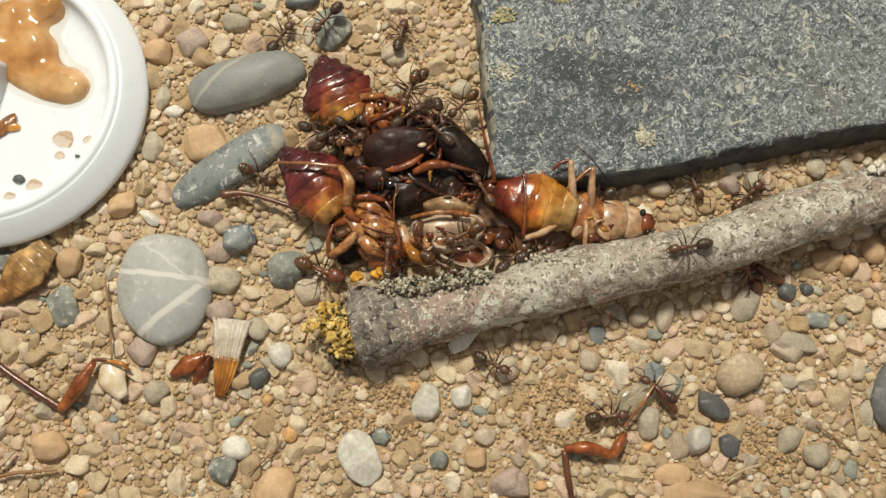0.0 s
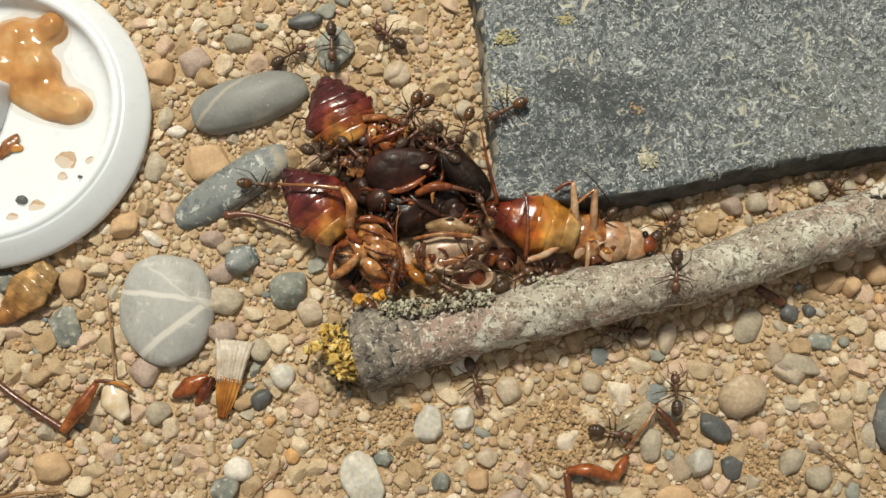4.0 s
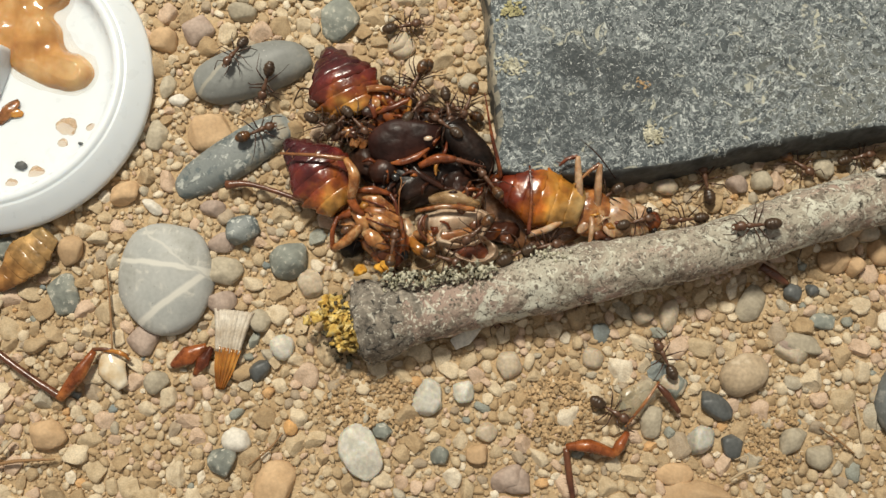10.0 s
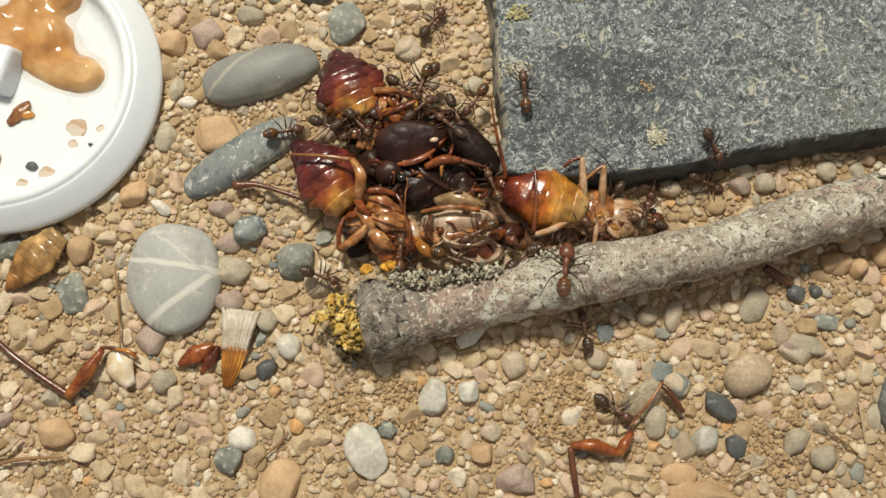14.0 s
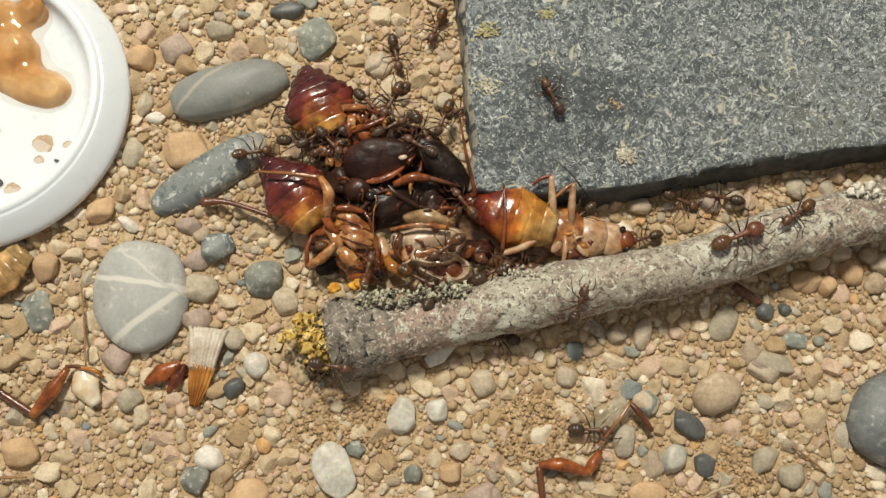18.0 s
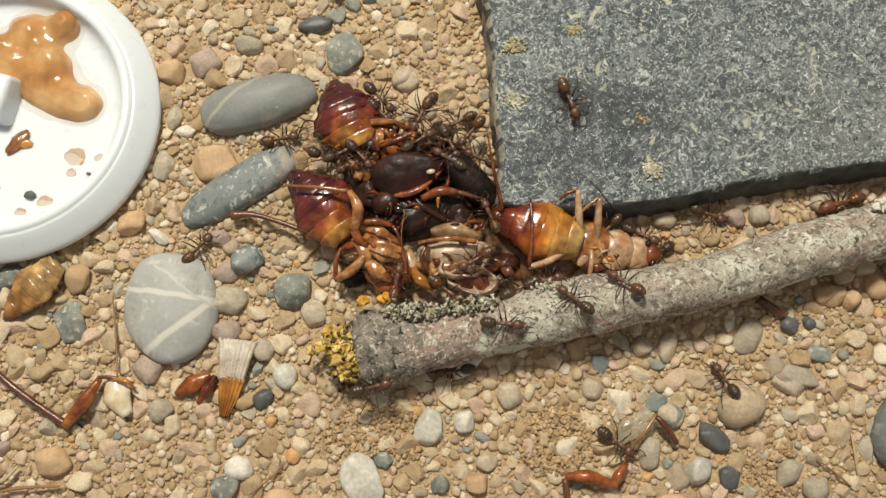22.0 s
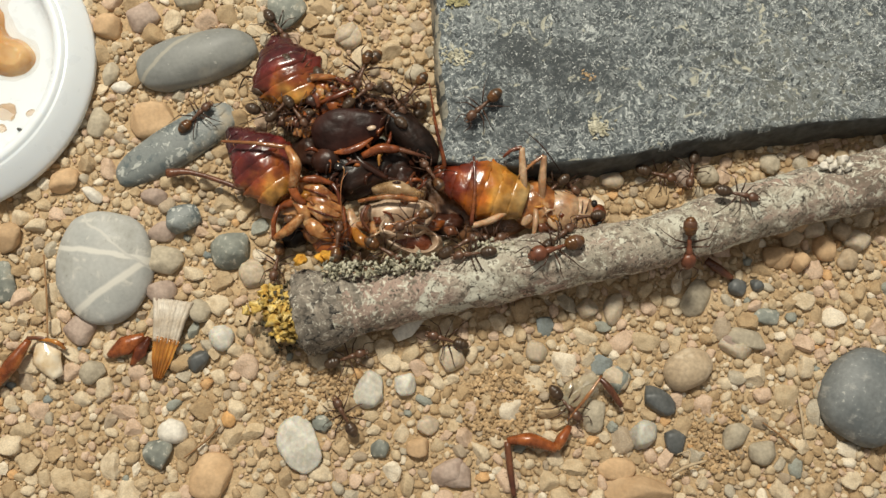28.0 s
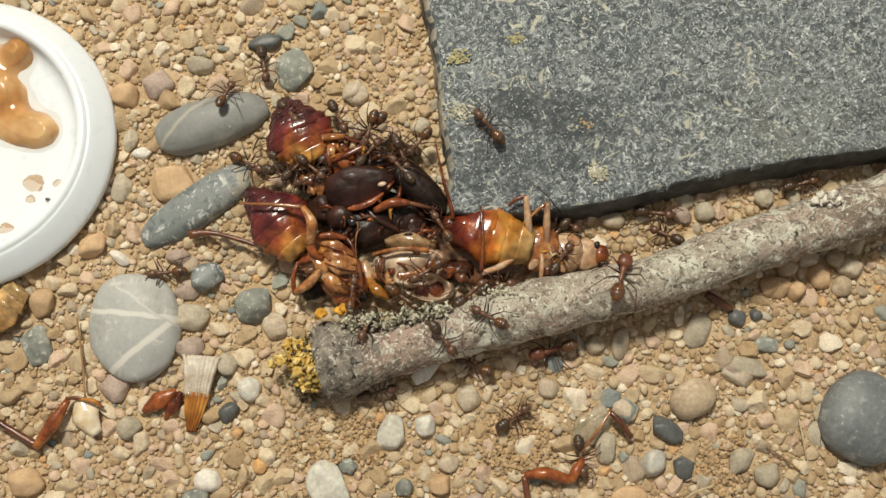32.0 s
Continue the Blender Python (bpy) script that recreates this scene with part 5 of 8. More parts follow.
def red_roach():
    x, y = -17.2, 10.4
    ob = thing("roach", x, y, 0, label="dead dark red roach on its back with amber legs", category="roach", group="dead roaches")
    abdomen(ob, (-28.3, 20.5, 3.2), (-17.6, 7.1, 4.2), 6.5, 3.2, 7, DEEP_RED, "red_belly", skew=-0.8, spiky=0.4, lift=1.2, point=1.6, waist=0.62)
    lump(ob, "thorax", (-14.1, 6.1, 3.4), (5.4, 4.2, 2.2), (0, 0, -42), CHITIN_TAN, "tan thorax", 0.1, 1)
    lump(ob, "thorax", (-11.0, 3.4, 3.2), (4.6, 4.2, 2.0), (0, 0, -48), CHITIN_HONEY, "honey-coloured thorax", 0.1, 4)
    lump(ob, "shield", (-9.2, 1.0, 3.0), (3.4, 3.9, 1.7), (0, 0, -48), CHITIN_ORANGE, "brown neck shield", 0.08, 2)
    lump(ob, "head", (-8.8, -1.2, 2.8), (2.0, 2.4, 1.6), (0, 0, -55), CHITIN_RUST, "brown head", 0.08, 3)
    lump(ob, "eye", (-6.6, -0.7, 3.6), (0.8, 1.0, 0.7), (0, 0, 0), EYE, "black eye")
    lump(ob, "eye", (-10.6, -2.1, 3.2), (0.7, 0.8, 0.7), (0, 0, 0), EYE, "black eye")
    for line, r in (([(-14.9, 9.6, 6.0), (-11.7, 8.4, 6.7), (-7.9, 6.6, 5.6)], 1.5), ([(-14.0, 6.1, 6.2), (-10.6, 4.7, 7.0), (-7.3, 3.8, 5.8)], 1.7),
                    ([(-14.5, 4.4, 5.6), (-12.0, 1.9, 6.2), (-9.1, -0.1, 5.0)], 1.5), ([(-14.0, 7.2, 6.6), (-10.4, 6.2, 7.2), (-6.7, 4.9, 6.0)], 0.9),
                    ([(-15.8, 6.8, 6.6), (-14.0, 4.8, 6.8), (-12.9, 2.6, 5.6)], 1.1)):
        limb(ob, "leg_base", line, [0.4, r, 0.5], CHITIN_HONEY, "glossy honey-coloured leg base", flat=0.45, sides=14)
    for line in ([(-14.0, 8.8, 6.9), (-11.2, 7.7, 7.6), (-8.1, 6.4, 6.4)], [(-13.2, 5.3, 7.1), (-10.3, 4.1, 7.9), (-7.7, 3.6, 6.6)]):
        limb(ob, "leg_edge", line, [0.12, 0.2, 0.12], CHITIN_RUST, "brown edge of the leg base", sides=6)
    limb(ob, "shin", [(-28.2, 16.6, 8.0), (-22.1, 15.9, 9.5), (-16.6, 15.3, 9.4)], [0.22, 0.36, 0.46], CHITIN_TAN, "tan bristled shin", 8, 4)
    limb(ob, "thigh", [(-16.6, 15.3, 9.4), (-15.1, 12.2, 9.6), (-15.8, 8.6, 8.0)], [0.6, 1.05, 0.8], CHITIN_HONEY, "honey-tan thigh", sides=12)
    limb(ob, "hip", [(-15.8, 8.6, 8.0), (-15.1, 7.2, 7.6), (-13.8, 6.0, 6.6)], [0.8, 0.8, 0.6], CHITIN_ORANGE, "orange-brown hip")
    limb(ob, "shin", [(-38.8, 12.1, 2.6), (-33.6, 12.0, 3.0), (-22.3, 8.0, 3.8), (-18.8, 5.6, 4.6)], [0.9, 0.45, 0.45, 0.6], CHITIN_LEG,
         "long brown bristled shin", 22, 5)
    limb(ob, "thigh", [(-18.8, 5.6, 4.6), (-16.8, 6.2, 5.8), (-14.6, 6.7, 6.4)], [0.5, 0.75, 0.6], CHITIN_ORANGE, "orange-brown thigh")
    limb(ob, "shin", [(-18.3, 6.1, 5.2), (-19.2, 3.1, 5.2), (-19.3, 0.4, 4.0)], [0.35, 0.46, 0.44], CHITIN_ORANGE, "orange-brown shin", 4, 6)
    limb(ob, "thigh", [(-19.3, 0.3, 4.0), (-16.4, 1.7, 6.0), (-13.8, 4.5, 6.4)], [0.55, 0.95, 0.7], CHITIN_HONEY, "pale honey thigh", sides=12)
    limb(ob, "shin", [(-7.3, 5.7, 6.4), (-6.7, 2.1, 6.4), (-7.3, -0.9, 5.0)], [0.4, 0.34, 0.2], CHITIN_RUST, "rust-brown shin", 6, 7)
    limb(ob, "thigh", [(-15.0, 10.1, 7.2), (-12.0, 10.3, 7.4), (-9.1, 9.7, 6.6)], [0.4, 0.7, 0.4], CHITIN_ORANGE, "orange-brown thigh")
    limb(ob, "shin", [(-9.1, 9.7, 6.6), (-8.1, 8.0, 6.8), (-7.7, 5.7, 6.2)], [0.4, 0.32, 0.2], CHITIN_RUST, "rust-brown shin", 6, 15)
    fray(ob, [(-12.5, 7.2, 6.8), (-9.1, 3.1, 6.2), (-11.3, 0.2, 5.4)], 7, 42)
    limb(ob, "feeler", [(-6.5, -0.9, 4.6), (-7.4, 5.9, 7.6), (-7.3, 9.7, 8.2), (-6.3, 11.6, 8.0)], [0.14, 0.12, 0.1, 0.06], CHITIN_TAN,
         "thin curved feeler", sides=5)


def fray(ob, spots, count, seed):
    """Loose glossy flakes and thin legs over a torn body."""
    rng = np.random.default_rng(seed)
    for k in range(count):
        x, y, z = spots[k % len(spots)]
        x, y, a, r = x + rng.normal(0, 1.3), y + rng.normal(0, 1.0), rng.uniform(0, 6.28), rng.uniform(1.2, 2.8)
        dx, dy = math.cos(a) * r / 2, math.sin(a) * r / 2
        mat = (CHITIN_TAN, CHITIN_AMBER, CHITIN_RUST, CHITIN_PALE)[int(rng.integers(4))]
        if k % 2:
            sheet(ob, "flake", [(x - dx, y - dy, z), (x, y, z + 0.5), (x + dx, y + dy, z + rng.uniform(-0.6, 0.2))], [0.3, 0.9, 0.4], mat, curl=0.5)
        else:
            limb(ob, "leg_piece", [(x - dx, y - dy, z - 0.3), (x + dy * 0.3, y - dx * 0.3, z + 0.6), (x + dx, y + dy, z - 0.3)], [0.16, 0.26, 0.12], mat, "", 3, k, sides=6)


def upper_roach():
    x, y = -16.5, 31.2
    ob = thing("roach", x, y, 0, label="dead dark red roach with a broad spiny belly", category="roach", group="dead roaches")
    abdomen(ob, (-21.2, 37.9, 3.0), (-14.5, 24.6, 3.8), 7.0, 3.4, 7, DEEP_RED, "dark_red_belly", skew=0.7, spiky=0.6, lift=1.2, point=1.6, waist=0.5)
    for line, r, mat in (([(-12.7, 23.6, 5.0), (-13.5, 20.5, 5.6), (-14.3, 18.2, 4.8)], 1.2, CHITIN_HONEY), ([(-10.7, 27.3, 5.4), (-9.4, 24.1, 6.2), (-8.5, 22.0, 5.0)], 1.2, CHITIN_ORANGE),
                         ([(-8.3, 29.1, 5.0), (-6.7, 26.1, 5.8), (-6.1, 23.5, 4.8)], 1.2, CHITIN_ORANGE), ([(-12.1, 28.1, 6.2), (-11.7, 26.2, 6.8), (-11.9, 24.6, 6.0)], 0.8, CHITIN_HONEY),
                         ([(-15.8, 23.5, 4.6), (-15.5, 20.7, 5.0), (-16.2, 18.6, 4.4)], 0.9, CHITIN_TAN)):
        limb(ob, "leg_base", line, [0.4, r, 0.5], mat, "glossy leg base", flat=0.5, sides=14)
    limb(ob, "thigh", [(-13.2, 28.3, 7.2), (-11.2, 28.5, 7.6), (-9.0, 28.6, 7.2)], [0.45, 0.55, 0.45], CHITIN_HONEY, "pale honey thigh")
    lump(ob, "thorax", (-10.8, 26.3, 3.4), (4.4, 4.0, 2.4), (0, 0, -50), CHITIN_RUST, "rust-brown thorax", 0.15, 5)
    lump(ob, "shield", (-5.8, 24.6, 3.0), (3.6, 3.6, 1.8), (0, 0, -30), CHITIN_DARK, "dark neck shield", 0.12, 6)
    for px, py, pz, a, b, turn in ((-12.2, 26.8, 6.0, 2.0, 0.9, -60), (-9.7, 27.3, 6.0, 2.2, 0.9, 60), (-13.0, 22.6, 5.0, 2.2, 1.1, 70),
                                   (-10.5, 22.1, 5.0, 1.6, 1.0, 50)):
        ux, uy = math.cos(radians(turn)) * a, math.sin(radians(turn)) * a
        limb(ob, "leg_base", [(px - ux, py - uy, pz - 0.5), (px, py, pz), (px + ux, py + uy, pz - 0.7)], [0.3, b * 1.15, 0.4], CHITIN_RUST, "glossy rust leg base", flat=0.5, sides=12)
    limb(ob, "thigh", [(-13.4, 29.0, 6.4), (-11.5, 28.9, 7.0), (-9.1, 28.7, 7.0)], [0.45, 0.55, 0.45], CHITIN_TAN, "tan thigh")
    limb(ob, "shin", [(-9.1, 28.7, 7.0), (-7.4, 27.9, 6.8), (-4.8, 27.5, 6.2)], [0.4, 0.32, 0.22], CHITIN_RUST, "rust-brown shin", 6, 8)
    limb(ob, "thigh", [(-12.1, 24.4, 6.0), (-8.9, 25.2, 7.0), (-5.6, 26.8, 7.0)], [0.45, 0.6, 0.45], CHITIN_RUST, "rust-brown thigh")
    limb(ob, "shin", [(-5.6, 26.8, 7.0), (-5.8, 25.2, 6.8), (-6.4, 23.4, 6.2)], [0.42, 0.35, 0.25], CHITIN_AMBER, "amber shin", 5, 9)
    limb(ob, "shin", [(-16.1, 23.1, 5.0), (-14.8, 21.3, 5.6), (-14.4, 19.1, 5.0)], [0.4, 0.5, 0.4], CHITIN_TAN, "tan shin", 4, 10)
    fray(ob, [(-11.4, 25.5, 6.0), (-9.1, 27.1, 6.2), (-13.5, 23.8, 5.6)], 9, 41)
    limb(ob, "feeler", [(-23.9, 29.9, 3.0), (-25.9, 30.1, 2.4), (-27.2, 28.2, 1.2)], [0.2, 0.16, 0.1], CHITIN_DARK, "short dark spine", sides=5)


def dark_roach():
    x, y = -5.7, 17.0
    ob = thing("roach", x, y, 0, label="dead blackish brown roach half eaten, with an orange-rimmed shield", category="roach", group="dead roaches")
    bm = bmesh.new()
    ball(bm, (0, 0, 0), (6.7, 3.9, 2.1), u=36, v=22, rough=0.1, seed=1)
    for v in bm.verts:
        v.co.y *= 1 - 0.035 * v.co.x + (0.12 if v.co.y < 0 else 0)
        v.co.x += 0.12 * v.co.y
        v.co.z += 0.25 * noise.noise(v.co * 0.45) + 0.1 * noise.noise(v.co * 1.3)
    sx, sy = -6.6, 19.5
    put(part("shield", bm, SHIELD, ob, "dark brown domed shield"), sx - x, sy - y, 6.2, 14, 0, 10)
    limb(ob, "rim", [(-9.8, 15.5, 6.2), (-7.3, 15.3, 7.0), (-4.7, 16.1, 7.3), (-2.2, 17.9, 7.0)], [0.25, 0.6, 0.65, 0.2], CHITIN_ORANGE, "orange shield rim", flat=0.5)
    lump(ob, "head", (-10.4, 14.2, 5.2), (2.8, 2.4, 1.9), (0, 0, 20), CHITIN_DARK, "glossy dark head", 0.1, 2)
    lump(ob, "eye", (-8.1, 12.7, 6.5), (0.9, 0.8, 0.7), (0, 0, 0), EYE, "black eye")
    # black body made oversized, to stand in for shade between the piled roaches
    lump(ob, "body", (-5.7, 12.6, 3.0), (6.6, 4.6, 3.2), (0, 0, 12), CHITIN_BLACK, "black hollow body, enlarged to darken the gaps", 0.25, 3, 28, 18)
    lump(ob, "body", (0.5, 14.1, 2.6), (5.2, 4.2, 2.8), (0, 0, -30), CHITIN_BLACK, "black hollow body, enlarged to darken the gaps", 0.3, 4, 28, 18)
    lump(ob, "wing_case", (4.5, 18.9, 5.0), (7.0, 2.9, 2.2), (0, 8, -44), CHITIN_BLACK, "smooth black wing case", 0.12, 5, 28, 18)
    lump(ob, "wing_case", (1.7, 22.7, 4.0), (4.4, 2.6, 2.0), (0, 0, -38), CHITIN_DARK, "dark brown wing case", 0.1, 6, 24, 16)
    lump(ob, "spot", (-2.4, 19.3, 8.2), (0.8, 0.45, 0.25), (0, 0, 10), CREAM, "cream spot", 0.05, 7)
    limb(ob, "thigh", [(-4.0, 14.7, 6.6), (-0.8, 15.9, 7.2), (2.4, 15.8, 7.2)], [0.6, 0.95, 0.6], CHITIN_ORANGE, "orange-brown thigh")
    limb(ob, "shin", [(2.4, 15.8, 7.2), (5.2, 15.1, 7.0), (7.8, 14.6, 6.0)], [0.5, 0.36, 0.2], CHITIN_LEG, "brown bristled shin", 8, 11)
    limb(ob, "thigh", [(-5.7, 15.6, 5.6), (-3.7, 13.3, 5.8), (0.4, 11.2, 4.8)], [0.5, 0.7, 0.5], CHITIN_DARK, "dark thigh")
    limb(ob, "shin", [(0.4, 11.2, 4.8), (2.5, 10.6, 4.4), (4.1, 9.1, 3.4)], [0.4, 0.3, 0.2], CHITIN_DARK, "dark bristled shin", 6, 12)
    limb(ob, "shin", [(-11.8, 12.7, 4.6), (-12.0, 10.6, 4.6), (-10.0, 8.5, 3.6)], [0.4, 0.34, 0.2], CHITIN_DARK, "dark bristled shin", 6, 13)
    limb(ob, "feeler", [(-8.8, 14.3, 6.0), (-7.1, 12.2, 6.8), (-7.7, 9.8, 6.0)], [0.14, 0.12, 0.08], CHITIN_TAN, "thin feeler", sides=5)


def empty_shell():
    x, y = 2.2, 3.7
    ob = thing("roach_shell", x, y, 0, label="hollow pale roach thorax torn open, between the bodies", category="roach", group="dead roaches")
    sheet(ob, "plate", [(-4.6, 5.6, 4.0), (0.4, 5.2, 5.4), (7.0, 6.3, 5.0)], [1.2, 2.6, 1.2], CREAM, "pinkish cream shell plate", 1.5, 0.25)
    sheet(ob, "plate", [(-5.1, 3.2, 3.6), (-0.0, 2.7, 4.6), (5.6, 3.8, 4.2)], [0.8, 1.7, 1.0], CHITIN_TAN, "tan shell plate", 1.1, 0.25)
    sheet(ob, "plate", [(-2.1, 9.8, 3.0), (2.7, 9.8, 3.8), (7.2, 8.7, 3.4)], [1.2, 2.2, 1.2], CHITIN_PALE, "tan shell plate", 0.7, 0.25)
    for px, py, turn, wide, deep, label in ((3.8, 3.9, 20, 4.6, 3.2, "cream rim of the hollow shell"), (5.0, 0.4, -8, 4.4, 2.6, "torn cream rim of a second shell")):
        bm = bmesh.new()
        rings = []
        for r, z in ((0.2, -2.0), (0.6, -1.9), (0.80, -0.6), (0.87, 0.2), (0.905, 0.36), (0.94, 0.3), (1.0, -0.3), (1.08, -1.3), (1.1, -3.0)):
            rings.append([bm.verts.new((wide * r * math.cos(a) * (1 + 0.12 * math.sin(2 * a + 1)), deep * r * math.sin(a) * (1 + 0.2 * math.cos(a)),
                                        4.0 + z + 0.7 * math.sin(2 * a + turn) + 0.3 * math.sin(5 * a + 1) + 0.2 * math.sin(9 * a + turn))) for a in [2 * math.pi * k / 32 for k in range(32)]])
        for a, b in zip(rings, rings[1:]):
            for k in range(32):
                bm.faces.new((a[k], a[(k + 1) % 32], b[(k + 1) % 32], b[k]))
        bm.faces.new(rings[0])
        put(part("cup", bm, CREAM, ob, label), px - x, py - y, 0.4, 0, 0, turn)
        bm = bmesh.new()
        ball(bm, (0, 0, 2.7), (wide * 0.74, deep * 0.74, 0.7), u=20, v=10, rough=0.25, seed=turn)
        put(part("flesh", bm, CHITIN_RUST, ob, "dark dried flesh inside"), px - x, py - y, 0, 0, 0, turn)
    fray(ob, [(-1.4, 4.3, 5.2), (-2.6, 2.2, 4.8), (2.5, 8.0, 5.0)], 6, 44)
    limb(ob, "thigh", [(-4.6, 6.8, 5.8), (0.6, 7.5, 6.6), (5.8, 7.0, 6.4)], [0.35, 0.5, 0.5], CHITIN_HONEY, "pale thin thigh")
    sheet(ob, "plate", [(-2.4, 9.3, 4.4), (2.0, 9.4, 5.8), (6.8, 8.1, 5.2)], [0.8, 1.5, 0.7], MEMBRANE, "clear tan shell plate", 0.8, 0.25)
    limb(ob, "shin", [(-3.1, 6.5, 5.0), (-4.0, 3.9, 5.2), (-2.4, 1.5, 4.2)], [0.3, 0.34, 0.25], CHITIN_LEG, "brown shin", 4, 14)
    limb(ob, "segment", [(-5.6, 2.4, 3.0), (-4.0, 0.2, 4.0), (-1.7, -1.2, 3.0)], [0.6, 1.2, 0.5], CHITIN_AMBER, "glossy amber leg segment", sides=12)
    sheet(ob, "plate", [(-6.5, 6.0, 3.0), (-5.8, 3.1, 3.6), (-4.6, 0.6, 2.6)], [0.8, 1.4, 0.6], CHITIN_PALE, "greenish pale membrane", 0.5, 0.2)


def shreds(ob, count, spots, seed):
    """Torn bits of leg, wing and gut tangled between the bodies."""
    rng = np.random.default_rng(seed)
    mats = [CHITIN_LEG, CHITIN_ORANGE, CHITIN_DARK, CHITIN_TAN, CHITIN_RUST, CHITIN_AMBER]
    for k in range(count):
        x, y, z, spread = spots[k % len(spots)]
        x, y = x + rng.normal(0, spread), y + rng.normal(0, spread)
        a, r = rng.uniform(0, 6.28), rng.uniform(1.5, 4.0)
        dx, dy = math.cos(a) * r / 2, math.sin(a) * r / 2
        mat = mats[int(rng.integers(len(mats)))]
        if k % 3 == 2:
            sheet(ob, "shred", [(x - dx, y - dy, z), (x, y, z + 0.6), (x + dx, y + dy, z + rng.uniform(-0.5, 0.6))], [0.5, 1.1, 0.4], mat, curl=0.4)
        else:
            limb(ob, "shred", [(x - dx, y - dy, z - 0.4), (x + dy * 0.3, y - dx * 0.3, z + 0.7), (x + dx, y + dy, z)], [0.28, 0.38, 0.18], mat, "", 3 if k % 2 else 0, k, sides=6)


def tangle():
    x, y = -7.4, 24.1
    ob = thing("roach_remains", x, y, 0, label="dark wet tangle of torn roach legs and shell between the bodies", category="remains", group="dead roaches")
    for k, (px, py, pz, a, b) in enumerate(((-15.2, 22.6, 3.0, 4.0, 3.0), (-2.7, 24.3, 2.4, 3.2, 2.4), (-8.8, 12.1, 2.6, 5.5, 4.0), (2.6, 12.2, 2.4, 4.5, 3.5),
                                            (-13.0, 16.2, 3.0, 3.5, 3.5), (10.9, 3.6, 1.4, 3.5, 2.0), (-15.9, 1.8, 1.4, 3.0, 2.5))):
        lump(ob, "gut", (px, py, pz), (a, b, 2.4), (0, 0, k * 37), CHITIN_DARK if k % 2 else CHITIN_BLACK, "", 0.35, k * 1.7)
    shreds(ob, 62, [(-8.7, 11.9, 6.0, 2.4), (-0.6, 15.6, 6.2, 2.4), (-13.0, 24.4, 6.4, 2.2), (-10.9, 26.0, 6.2, 2.6), (-1.2, 25.7, 5.6, 2.6), (-15.0, 21.5, 5.4, 1.8), (-4.7, 12.5, 5.8, 2.8), (2.5, 10.7, 4.8, 2.6),
                    (8.6, 1.6, 4.2, 2.2), (-16.8, 4.5, 4.2, 1.8), (-7.7, 8.6, 4.8, 2.0), (28.9, 2.8, 4.4, 2.0)], 31)


pale_roach()
tangle()
red_roach()
upper_roach()
dark_roach()
empty_shell()


